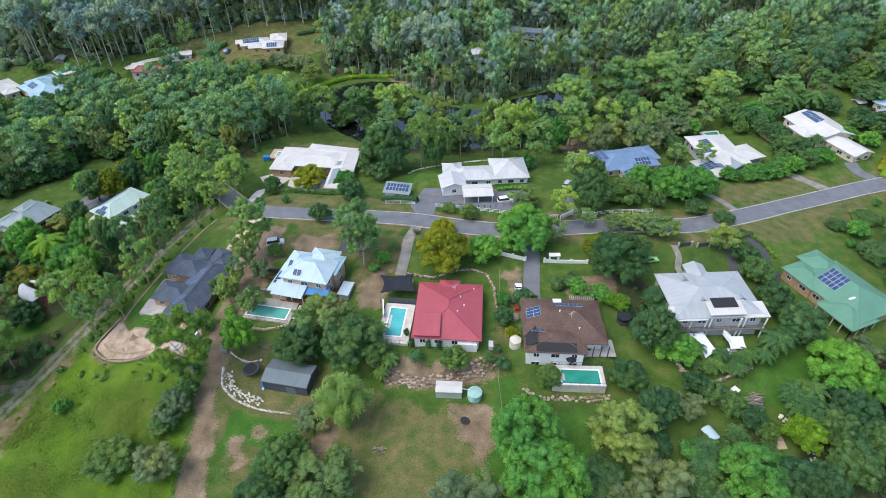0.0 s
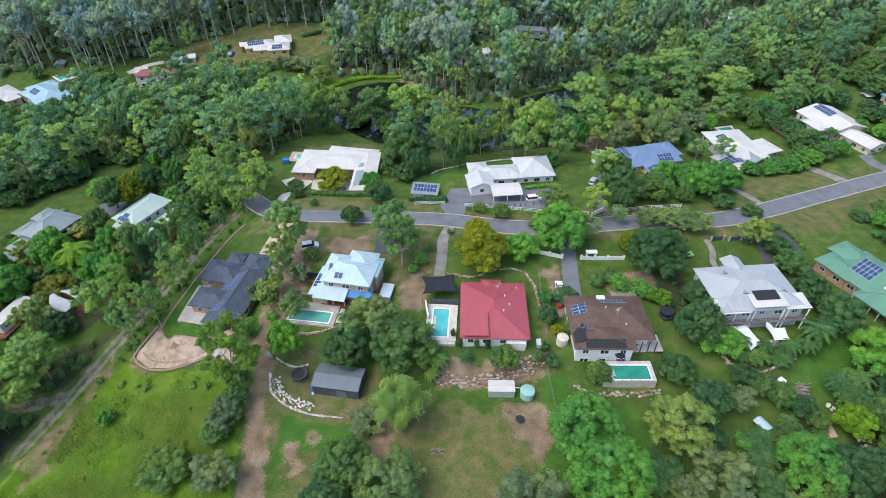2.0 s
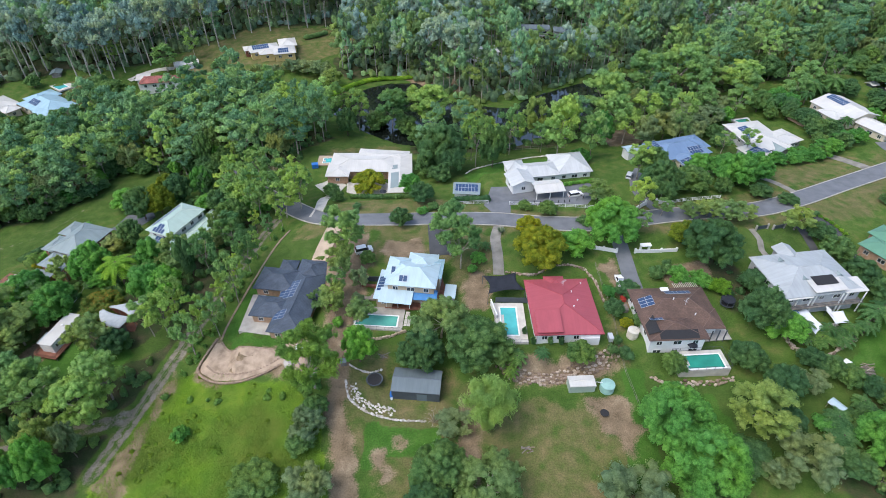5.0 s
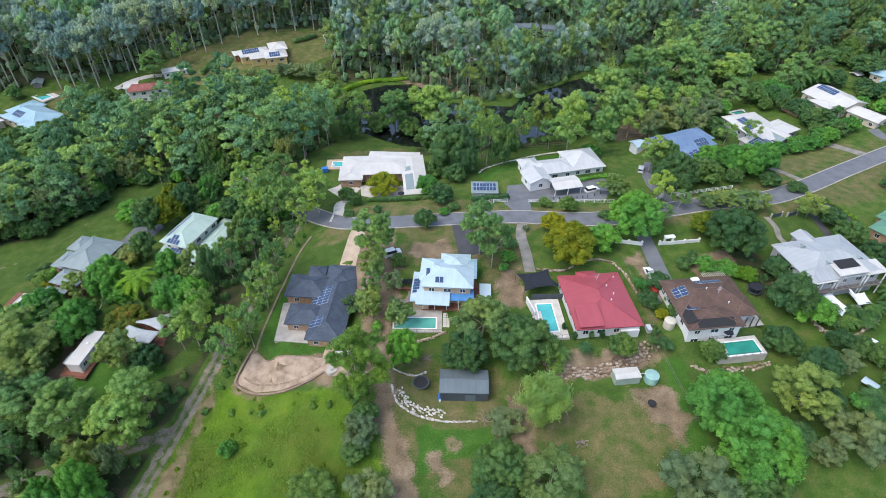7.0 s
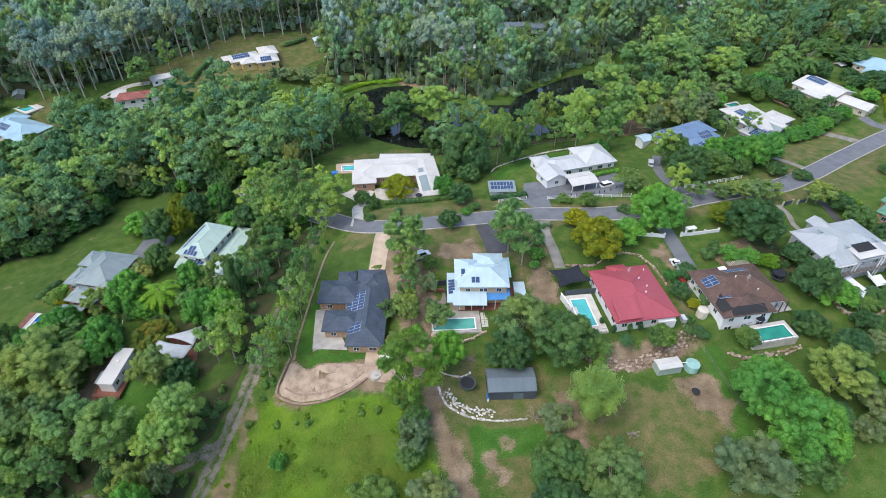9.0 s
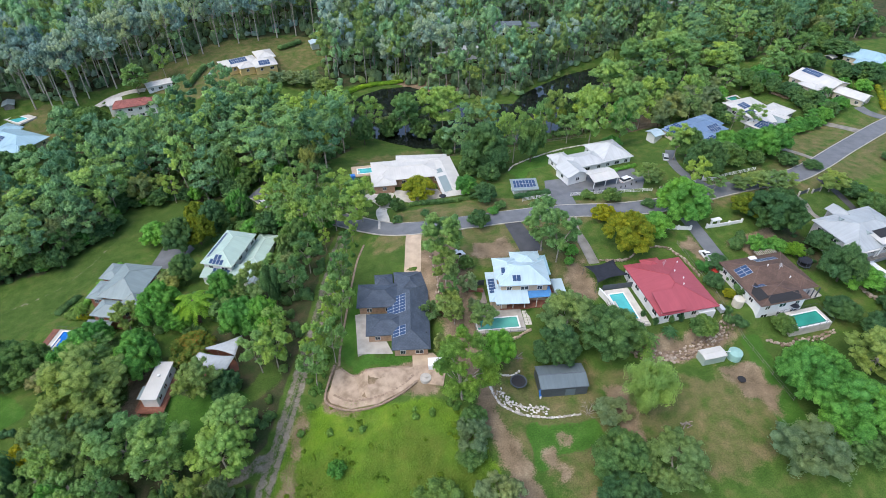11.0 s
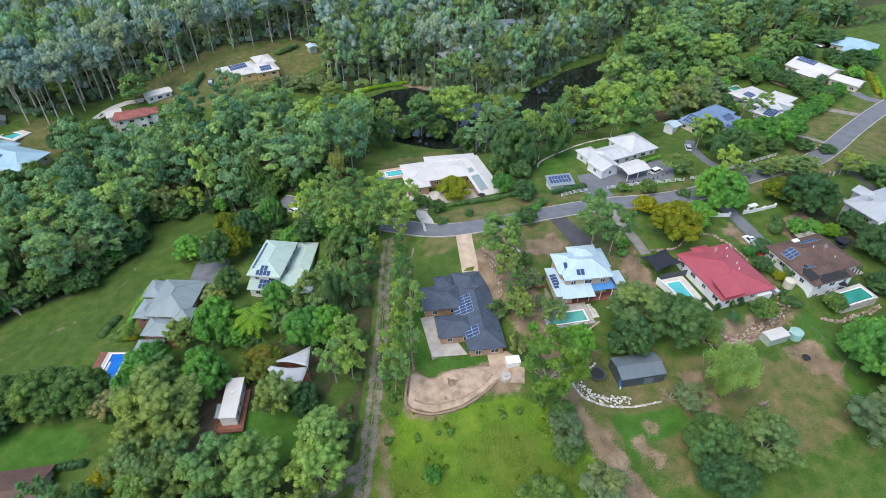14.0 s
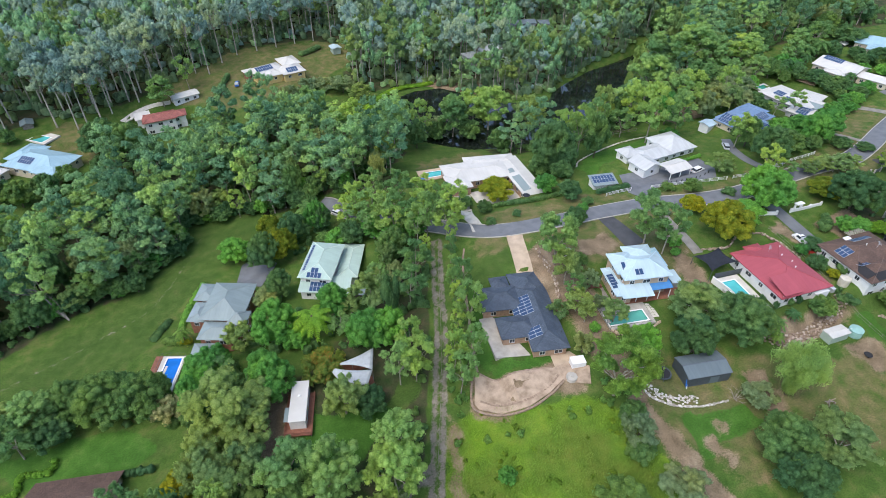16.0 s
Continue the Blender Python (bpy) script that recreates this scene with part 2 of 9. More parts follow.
def pool_water(name, col):
    m, n, l, b = nodes_of(name, 0.03 if name == "water_pond" else 0.08, 0.0, 1.0 if name == "water_pond" else 0.22)
    p = where(n)
    c = ramp(n, l, tex_noise(n, l, p, 0.35, 3), [(0.3, tuple(0.72 * v for v in col)), (0.7, col)])
    l.new(c, b.inputs["Base Color"])
    bumped(n, l, b, tex_noise(n, l, p, 2.5, 2), 0.08, 0.02)


pool_water("water_teal", (0.035, 0.29, 0.215))
pool_water("water_aqua", (0.1, 0.5, 0.5))
pool_water("water_mint", (0.12, 0.43, 0.35))
pool_water("water_blue", (0.015, 0.19, 0.66))
pool_water("water_green", (0.06, 0.33, 0.25))
pool_water("water_pond", (0.012, 0.016, 0.014))


def panel_mat():
    m, n, l, b = nodes_of("solar_cells", 0.3, 0.0, 0.22)
    uv = n.new("ShaderNodeUVMap").outputs["UV"]
    t = n.new("ShaderNodeTexBrick")
    t.offset = 0.0
    for k, v in (("Scale", 1.0), ("Mortar Size", 0.01), ("Brick Width", 0.16), ("Row Height", 0.16)):
        t.inputs[k].default_value = v
    t.inputs["Color1"].default_value, t.inputs["Color2"].default_value = (0.016, 0.05, 0.125, 1), (0.022, 0.062, 0.15, 1)
    t.inputs["Mortar"].default_value = (0.06, 0.1, 0.17, 1)
    l.new(uv, t.inputs["Vector"])
    l.new(t.outputs["Color"], b.inputs["Base Color"])


panel_mat()
for key, col in (("roof_red", (0.34, 0.06, 0.075)), ("roof_white", (0.6, 0.585, 0.545)), ("roof_skyblue", (0.33, 0.5, 0.58)), ("roof_zinc", (0.4, 0.43, 0.44)), ("roof_offwhite", (0.54, 0.555, 0.55)), ("roof_grey", (0.28, 0.33, 0.33)), ("roof_paleblue", (0.52, 0.68, 0.76)), ("roof_blue", (0.2, 0.3, 0.41)), ("roof_mint", (0.58, 0.68, 0.6)), ("roof_green", (0.12, 0.27, 0.18)), ("roof_slate", (0.13, 0.15, 0.18)), ("tile_dark", (0.065, 0.085, 0.115)), ("tile_brown", (0.15, 0.095, 0.075)), ("tile_redbrown", (0.32, 0.12, 0.1))):
    plain("cap_" + key, col, 0.55, 0.15, 1.2, 9.0, 0.1)
for tint, col in (("car_green", (0.28, 0.62, 0.2)), ("car_white", (0.78, 0.78, 0.77)), ("car_blue", (0.05, 0.16, 0.5)), ("car_silver", (0.5, 0.52, 0.54)), ("car_red", (0.4, 0.05, 0.04))):
    plain(tint, col, 0.25, 0.06, 0.6, 4.0, 0.0, spec=0.6)


# height of the land: a thin plate through spot heights (x, y, z)
SPOTS = [(0, 95, -1.2), (28, 96, -0.6), (28, 77, -4.2), (2, 66, -5.4), (-44, 83, -4.6), (-34, 76, -6.6), (-65, 90, -4.6),
         (-66, 118, -2.6), (-86, 95, -8.6), (-103, 83, -12.0), (-118, 103, -8.6), (-102, 113, -7.6), (-146, 135, -13.6),
         (-106, 150, -12.5), (-52, 135, 0.6), (-28, 133, 0.2), (4, 128, 0.2), (26, 114, 0.4), (56, 113, 0.8), (72, 146, 0.2)]
SPOTS += [(58, 90, -2.2), (104, 178, -4.4), (12, 155, -1.4), (-46, 168, -7.0), (-63, 193, -9.6), (-40, 216, -15.2), (20, 215, -14.5),
          (-98, 292, -11.0), (-152, 268, -16.5), (-176, 246, -18.5), (150, 203, 0.6), (138, 186, -1.0), (100, 115, -0.5), (60, 60, -7.0), (-40, 40, -10.0)]
SPOTS += [(-190, 90, -18.0), (-260, 300, -10.0), (0, 420, 2.0), (260, 420, 0.0), (-260, 460, 6.0), (260, 100, -4.0), (80, 0, -12.0),
          (-150, 0, -18.0), (60, 300, -13.0)]
WATER = -15.6


def plate(spots):
    p = np.array(spots, float)
    d = np.linalg.norm(p[:, None, :2] - p[None, :, :2], axis=-1)
    k = d * d * np.log(d + 1e-9) + 30.0 * np.eye(len(p))
    q = np.c_[np.ones(len(p)), p[:, :2]]
    a = np.block([[k, q], [q.T, np.zeros((3, 3))]])
    return p[:, :2], np.linalg.solve(a, np.r_[p[:, 2], 0, 0, 0])


LAND = plate(SPOTS)


def land(x, y):
    """The bare lie of the land, for numbers or arrays."""
    x, y = np.asarray(x, float), np.asarray(y, float)
    shape = np.broadcast(x, y).shape
    x, y = np.broadcast_to(x, shape).ravel(), np.broadcast_to(y, shape).ravel()
    pts, w = LAND
    d = np.hypot(x[:, None] - pts[None, :, 0], y[:, None] - pts[None, :, 1])
    near = (d * d * np.log(d + 1e-9)) @ w[:-3] + w[-3] + w[-2] * x + w[-1] * y
    far = np.clip((np.hypot(x + 20, y - 160) - 330) / 150, 0, 1)
    far = far * far * (3 - 2 * far)
    z = near * (1 - far) + (4 + 0.02 * np.hypot(x + 20, y - 160)) * far
    return z.reshape(shape)


# ---- building blocks ----
def mesh_of(name, verts, faces, mats, uvs=None, index=None, smooth=False):
    me = bpy.data.meshes.new(name)
    me.from_pydata([tuple(v) for v in verts], [], [tuple(f) for f in faces])
    for m in ([mats] if isinstance(mats, str) else mats):
        me.materials.append(MATS[m])
    if uvs is not None:
        layer = me.uv_layers.new(name="uv")
        layer.data.foreach_set("uv", np.asarray(uvs, np.float32).ravel())
    if index is not None:
        me.polygons.foreach_set("material_index", np.asarray(index, np.int32))
    if smooth:
        me.polygons.foreach_set("use_smooth", np.ones(len(me.polygons), bool))
    me.update()
    return me


def part(name, bm, material, parent, label="", smooth=False):
    """A bmesh as one mesh object under a thing or under a part."""
    me = bpy.data.meshes.new(name)
    bm.to_mesh(me)
    bm.free()
    me.materials.append(MATS[material])
    if smooth:
        me.polygons.foreach_set("use_smooth", np.ones(len(me.polygons), bool))
    return under(name, me, parent, label)


def under(name, me, parent, label="", m=None):
    ob = new(name, me)
    ob.parent = parent
    if m is not None:
        ob.matrix_basis = m
    return tagged(ob, label) if label else ob


def thing(name, label, category, m=None, group="", kind=""):
    ob = new(name)
    if m is not None:
        ob.matrix_basis = m
    return tagged(ob, label, category, group, kind)


def box(bm, x0, x1, y0, y1, z0, z1, m=None, bevel=0.0):
    v = [bm.verts.new((m @ Vector(p)) if m else p) for p in ((x0, y0, z0), (x1, y0, z0), (x1, y1, z0), (x0, y1, z0), (x0, y0, z1), (x1, y0, z1), (x1, y1, z1), (x0, y1, z1))]
    made = [bm.faces.new([v[i] for i in f]) for f in ((3, 2, 1, 0), (4, 5, 6, 7), (0, 1, 5, 4), (1, 2, 6, 5), (2, 3, 7, 6), (3, 0, 4, 7))]
    if bevel:
        edges = list({e for f in made for e in f.edges})
        bmesh.ops.bevel(bm, geom=edges, offset=bevel, segments=1, affect="EDGES")
    return made


def boxed(*args, **kw):
    bm = bmesh.new()
    box(bm, *args, **kw)
    return bm


def drum(bm, x, y, z0, z1, r0, r1=None, n=16, m=None):
    r1 = r0 if r1 is None else r1
    low, top = [], []
    for i in range(n):
        a = 2 * math.pi * i / n
        for ring, r, z in ((low, r0, z0), (top, r1, z1)):
            p = Vector((x + r * math.cos(a), y + r * math.sin(a), z))
            ring.append(bm.verts.new(m @ p if m else p))
    for i in range(n):
        j = (i + 1) % n
        bm.faces.new((low[i], low[j], top[j], top[i]))
    bm.faces.new(top)
    bm.faces.new(low[::-1])


def tube(pts, radii, sides=6):
    """Verts and faces of a tapered tube through pts."""
    verts, faces = [], []
    pts = [Vector(p) for p in pts]
    for i, (p, r) in enumerate(zip(pts, radii)):
        d = (pts[min(i + 1, len(pts) - 1)] - pts[max(i - 1, 0)]).normalized()
        a = d.orthogonal().normalized()
        b = d.cross(a)
        for k in range(sides):
            w = 2 * math.pi * k / sides
            verts.append(p + r * (math.cos(w) * a + math.sin(w) * b))
    for i in range(len(pts) - 1):
        for k in range(sides):
            q = (k + 1) % sides
            faces.append((i * sides + k, i * sides + q, (i + 1) * sides + q, (i + 1) * sides + k))
    faces.append(tuple(range(sides))[::-1])
    faces.append(tuple((len(pts) - 1) * sides + k for k in range(sides)))
    return verts, faces


def inside(poly, x, y):
    """How far (x, y) lie inside a polygon (minus: outside), for arrays."""
    x, y = np.asarray(x, float), np.asarray(y, float)
    hit, best = np.zeros(x.shape, bool), np.full(x.shape, 1e9)
    for (x0, y0), (x1, y1) in zip(poly, poly[1:] + poly[:1]):
        cross = ((y0 > y) != (y1 > y)) & (x < (x1 - x0) * (y - y0) / ((y1 - y0) or 1e-9) + x0)
        hit ^= cross
        dx, dy = x1 - x0, y1 - y0
        s = np.clip(((x - x0) * dx + (y - y0) * dy) / (dx * dx + dy * dy + 1e-9), 0, 1)
        best = np.minimum(best, np.hypot(x - x0 - s * dx, y - y0 - s * dy))
    return np.where(hit, best, -best)


def near_line(line, x, y):
    x, y = np.asarray(x, float), np.asarray(y, float)
    best = np.full(x.shape, 1e9)
    for (x0, y0), (x1, y1) in zip(line, line[1:]):
        dx, dy = x1 - x0, y1 - y0
        s = np.clip(((x - x0) * dx + (y - y0) * dy) / (dx * dx + dy * dy + 1e-9), 0, 1)
        best = np.minimum(best, np.hypot(x - x0 - s * dx, y - y0 - s * dy))
    return best


def curve_through(pts, step=1.5):
    """A smooth line through the points, at even steps (Catmull-Rom)."""
    p = [Vector((*q, 0)) for q in pts]
    p = [2 * p[0] - p[1], *p, 2 * p[-1] - p[-2]]
    out = []
    for a, b, c, d in zip(p, p[1:], p[2:], p[3:]):
        n = max(1, int((c - b).length / step))
        for i in range(n):
            s = i / n
            out.append(0.5 * (2 * b + (c - a) * s + (2 * a - 5 * b + 4 * c - d) * s * s + (3 * b - a - 3 * c + d) * s ** 3))
    out.append(p[-2])
    return [(v.x, v.y) for v in out]


# ---- the lie of the land, its covers, roads and water ----
ROAD = curve_through([(-99, 190.8), (-98, 189.9), (-97, 189), (-91.5, 179.5), (-82.5, 169.5), (-71, 155.5), (-64, 146.5), (-58, 140.8), (-50, 137.4), (-38, 136.4), (-26, 136.2), (-9, 134.4), (7, 130.2),
                      (22, 128.2), (40, 129.4), (55, 130), (70, 130), (86, 134.8), (107, 143.2), (129, 150.8), (145, 155), (175, 163), (210, 172), (260, 180)])
POND = [(-66, 243), (-56, 258), (-47, 266), (-36, 271), (-23, 270), (-17, 263), (-13, 253), (-4, 245), (10, 240), (19, 238), (26, 246), (36, 252), (57, 262), (75, 267), (96, 274), (98, 266),
        (74, 252), (52, 229), (34, 212), (20, 203), (6, 199), (-14, 203), (-34, 209), (-48, 221), (-56, 234)]
PADS = [  # level ground under houses and pools: x, y, half sizes, height
    (0.5, 95.0, 9.5, 11.0, -1.2), (-11.3, 94.0, 4.6, 7.0, -1.55), (27.5, 91.5, 9.0, 6.5, -1.2), (63, 97, 10.5, 7.8, -1.2), (98, 101, 9, 11, -0.9), (-34, 106, 8, 6.5, -1.4), (-42.5, 98.8, 6.4, 4.6, -1.75),
    (-67, 106, 8, 13, -4.4), (-44, 171, 14, 11, -7.0), (10, 154, 17, 8, -1.3), (60, 164, 11, 8, -1.6), (101, 176, 10, 11, -4.6), (138, 185, 9, 14, -1.0), (176, 200, 8, 9, 0.4), (-104, 151, 9, 10, -13.2), (-135, 147, 8, 12, -14.2),
    (-149.6, 132.8, 4.2, 6.4, -14.1), (-34.6, 80.4, 6, 4, -6.1), (-58, 186.3, 6.6, 3.8, -8.3), (1.5, 75.6, 8, 3, -4.3), (-96, 300, 13, 11, -10.3), (-190, 260, 13, 13, -18.0), (-148, 277, 11, 8, -17.6)]


def ground_z(x, y):
    x, y = np.asarray(x, float), np.asarray(y, float)
    z = land(x, y)
    for px, py, hx, hy, h in PADS:
        d = np.maximum(np.maximum(np.abs(x - px) - hx, np.abs(y - py) - hy), 0)
        w = np.clip(1 - d / 3.5, 0, 1)
        w = w * w * (3 - 2 * w)
        z = z * (1 - w) + h * w
    d = inside(POND, x, y)
    bank = np.clip((d + 5) / 5, 0, 1)
    z = np.where((d < 0) & (d > -30), np.maximum(z, WATER + 0.25 + 0.03 * -d), z)
    return np.where(d > 0, WATER - 0.2 - np.minimum(1.2, 0.4 * d), z * (1 - bank) + np.maximum(WATER + 0.15, z * 0.3 + 0.7 * (WATER + 0.2)) * bank)


def gz(x, y):
    return float(ground_z(np.array([x]), np.array([y]))[0])


def spread(lo, hi, step, far):
    """Even steps from lo to hi, then ever longer ones out to far."""
    mid, out, s = list(np.arange(lo, hi + 0.01, step)), [], step
    while sum(out) < far:
        s *= 1.35
        out.append(s)
    run = np.cumsum(out)
    return np.r_[(lo - run)[::-1], mid, hi + run]


gx, gy = spread(-215, 170, 1.15, 2500), spread(50, 330, 1.15, 2500)
GX, GY = np.meshgrid(gx, gy)
GZ = ground_z(GX.ravel(), GY.ravel()).reshape(GX.shape)
bumps = np.array([noise.noise((x * 0.25, y * 0.25, 0.3)) for x, y in zip(GX.ravel()[::1], GY.ravel()[::1])]).reshape(GX.shape)
GZ = GZ + 0.06 * bumps
nx, ny = len(gx), len(gy)
idx = np.arange(nx * ny).reshape(ny, nx)
quads = np.stack([idx[:-1, :-1], idx[:-1, 1:], idx[1:, 1:], idx[1:, :-1]], -1).reshape(-1, 4)
gme = bpy.data.meshes.new("ground")
gme.from_pydata(np.stack([GX, GY, GZ], -1).reshape(-1, 3).tolist(), [], quads.tolist())
gme.polygons.foreach_set("use_smooth", np.ones(len(gme.polygons), bool))

# covers: how much each place is woodland litter, mown lawn, dry grass, bare earth, tall meadow
WOODS = [  # areas of trees, with their undergrowth
    [(-230, 30), (-104, 66), (-97, 84), (-90, 99), (-83, 115), (-77, 131), (-72, 148), (-86, 152), (-94, 140), (-101, 128), (-112, 120), (-126, 112), (-128, 96), (-150, 100), (-230, 96)],
    [(-230, 168), (-190, 158), (-183, 165), (-168, 170), (-159, 169), (-154, 178), (-147, 181), (-144, 192), (-142, 199), (-125, 195), (-108, 192), (-102, 200), (-86, 188), (-70, 186), (-72, 200), (-60, 212), (-70, 226), (-84, 240), (-92, 252), (-96, 262), (-106, 264), (-122, 258), (-131, 258), (-136, 246), (-146, 242), (-151, 250), (-156, 262), (-165, 262), (-170, 240), (-172, 222), (-182, 214), (-230, 214)],
    [(-62, 280), (-54, 274), (-40, 278), (-14, 270), (4, 250), (22, 252), (60, 270), (110, 284), (200, 250), (400, 250), (600, 700), (-600, 700), (-400, 330), (-230, 280), (-196, 296), (-160, 300), (-132, 318), (-108, 334), (-70, 336), (-66, 300)],
    [(-60, 204), (-34, 194), (-10, 192), (28, 190), (46, 200), (74, 210), (96, 222), (130, 228), (170, 224), (240, 224), (240, 262), (110, 284), (84, 252), (52, 228), (30, 208), (0, 197), (-34, 206), (-52, 216)]]
MOWN = [[(-79, 116), (-80, 98), (-66, 92), (-60, 96), (-64, 132), (-68, 138), (-74, 132)], [(-62, 126), (-68, 139), (-56, 137), (-57, 124)], [(-215, 140), (-171, 161), (-149, 182), (-141, 200), (-118, 196), (-118, 176), (-130, 172), (-149, 156), (-158, 142), (-190, 128)],
        [(-16, 158), (2, 162), (16, 170), (30, 168), (28, 180), (0, 190), (-18, 184)], [(-9, 106), (9, 108), (14, 92), (15, 78), (8, 82), (-14, 84)], [(14, 86), (18, 84), (38, 80), (46, 100), (38, 92), (20, 78)],
        [(12, 76), (16, 60), (60, 56), (70, 80), (48, 78), (40, 74)], [(48, 110), (50, 122), (76, 122), (78, 108)], [(-60, 176), (-72, 191), (-52, 216), (-30, 205), (-28, 184)],
        [(-119, 111), (-119, 103), (-110, 99), (-101, 103), (-97, 110), (-95, 101), (-110, 94), (-117, 92), (-130, 98), (-131, 106), (-126, 116)], [(-188, 127), (-174, 123), (-151, 115.5), (-150, 109.5), (-161, 113), (-174, 117), (-188, 118)], [(-193, 281), (-187, 290), (-175, 285), (-174, 272), (-175, 259), (-186, 265)], [(-134, 300), (-128, 316), (-112, 330), (-72, 331), (-46, 324), (-66, 292), (-84, 284), (-112, 276), (-122, 284)]]
DRY = [[(-58, 150), (-56, 141), (-40, 140), (-12, 139), (-12, 145), (-28, 149), (-48, 152)], [(-66, 133), (-66, 140), (-40, 143), (-10, 140), (12, 136), (60, 137), (88, 141), (128, 158), (150, 164), (150, 150), (110, 136), (72, 122), (20, 122), (-8, 128), (-40, 130)],
       [(-42, 130), (-46, 118), (-30, 114), (-20, 118), (-21, 130)], [(-22, 128), (-24, 104), (-14, 108), (-7, 126)], [(-28, 84), (-22, 60), (-10, 50), (10, 56), (14, 72), (4, 70), (-14, 76)],
       [(-50, 92), (-52, 74), (-42, 56), (-28, 58), (-26, 80)], [(90, 152), (80, 140), (110, 150), (124, 160), (108, 168)], [(76, 124), (100, 124), (130, 140), (120, 146), (96, 138)], [(-60, 200), (-62, 192), (-34, 196), (-36, 204)], [(-150, 296), (-140, 312), (-126, 326), (-112, 333), (-90, 335), (-58, 330), (-52, 318), (-60, 304), (-78, 288), (-112, 275), (-124, 281)], [(-193, 283), (-187, 292), (-175, 286), (-172, 272), (-174, 257), (-187, 264)], [(12.6, 94), (15, 92), (14, 80), (6, 83.4), (8, 85.8), (12, 86)], [(-88, 232), (-76, 250), (-64, 266), (-56, 262), (-72, 240), (-80, 230)]]
EARTH = [[(-40, 126), (-42, 120), (-34, 117.5), (-29, 120), (-30, 126)], [(-102.4, 68), (-98.2, 77), (-94.6, 85.5), (-91.8, 93), (-90, 92), (-92.4, 85), (-94.6, 76.5), (-96.4, 66), (-99, 62)], [(-82, 101), (-86.4, 94), (-86.6, 91), (-81, 88), (-75, 86.8), (-69, 87.6), (-62, 85.6), (-60, 90), (-64, 94), (-72, 95), (-78, 96.4)], [(-57, 95), (-55, 82), (-53.8, 70), (-53.2, 57), (-52.5, 48), (-46.5, 48), (-47.2, 57), (-48.7, 70), (-50.6, 80), (-49, 95)], [(-44.6, 66), (-42.4, 66.4), (-41.6, 61), (-43.6, 59.6)], [(-40, 70), (-37, 69.4), (-36.6, 66), (-39, 66.6)], [(-26, 78), (-28, 62), (-24, 58), (-20, 76)], [(1, 74), (8, 74), (12, 66), (8, 60), (3, 66)], [(-15, 86), (-11, 84.6), (-4, 83), (9.9, 83), (12.4, 81.5), (9, 79), (-1, 76.6), (-12.8, 78.2)],
         [(-57, 128), (-58, 112), (-55, 98), (-52, 92), (-46, 96), (-45, 116), (-44, 130)], [(-20, 112), (-22, 98), (-15, 100), (-14, 112)], [(-123, 116), (-129, 112), (-131.6, 101), (-127, 96), (-124.6, 103), (-123.6, 110)], [(16, 110), (18, 96), (20, 96), (21, 114)],
         [(28, 108), (32, 100), (44, 102), (44, 110)], [(-34, 278), (-8, 278), (0, 258), (-10, 256)], [(44, 184), (60, 184), (66, 204), (46, 200)]]
MEADOW = [[(-101, 74), (-93, 92), (-84, 92.5), (-70, 86), (-61, 84), (-56, 76), (-54, 60), (-53, 40), (-110, 40)], [(-72, 238), (-60, 262), (-48, 272), (-66, 268), (-84, 262)]]
TRACKS = [curve_through([(-104, 70), (-100.2, 79), (-95.5, 90), (-91.2, 100), (-85.6, 113), (-79.4, 131), (-73.4, 147)]), curve_through([(-140, 74), (-125, 77.6), (-111, 81), (-100, 83.5)]),
          curve_through([(-210, 140), (-179, 149.6), (-166.6, 154.7), (-155.8, 160), (-148, 171), (-139, 191)])]
vx, vy = GX.ravel(), GY.ravel()


def soft_area(areas, edge):
    out = np.zeros(vx.shape)
    wob = 1.6 * np.array(bumps.ravel())
    for a in areas:
        out = np.maximum(out, np.clip(0.5 + (inside(a, vx, vy) + wob) / edge, 0, 1))
    return out


BEDS = [[(45, 62), (54, 63), (60, 70), (66, 66), (71, 60), (79, 70), (90, 84), (130, 80), (130, 36), (50, 36)], [(44, 92), (50, 92), (54, 104), (48, 112), (42, 108)]]
LUSH = [[(-46.5, 73), (-41, 72.4), (-31, 70), (-30, 66), (-37, 64), (-42, 66), (-47, 62)], [(12.5, 79.5), (16.7, 79.0), (15.0, 65.5), (12.5, 50.5), (5.4, 51.4), (7.8, 63.8)], [(5.4, 71.9), (9.2, 71.4), (6.1, 62.8), (3.7, 64.4)], [(-122, 105.6), (-114.4, 101.5), (-106, 104.6), (-102.6, 99), (-109, 92.6), (-117.7, 88.8), (-124.6, 91.2), (-126, 97)], [(-188, 124), (-170, 123.6), (-157, 119.6), (-152, 112), (-158, 108.6), (-174, 112), (-180, 114.4)], [(-73.6, 123), (-79.6, 108), (-81, 100), (-78.3, 96.4), (-66, 93.6), (-65, 97), (-69, 98), (-77, 100), (-75, 112.6), (-72, 122)], [(-14, 159), (2, 163), (16, 170), (26, 169), (24, 177), (0, 176), (-12, 168)], [(64, 76), (76, 72), (88, 82), (92, 92), (84, 94), (74, 84)], [(14, 70), (20, 58), (34, 58), (30, 72)]]
covers = {"woods": soft_area(WOODS + BEDS, 4.0), "lush": soft_area(LUSH, 1.5), "mown": soft_area(MOWN, 2.0), "dry": soft_area(DRY, 5.0), "earth": soft_area(EARTH, 3.5), "meadow": soft_area(MEADOW, 2.5)}
ruts = np.full(vx.shape, 1e9)
for line, off in zip(TRACKS, (1.05, 0.95, 0.0)):
    d = near_line(line, vx, vy)
    ruts = np.minimum(ruts, np.abs(d - off) + (0.0 if off else 0.44))
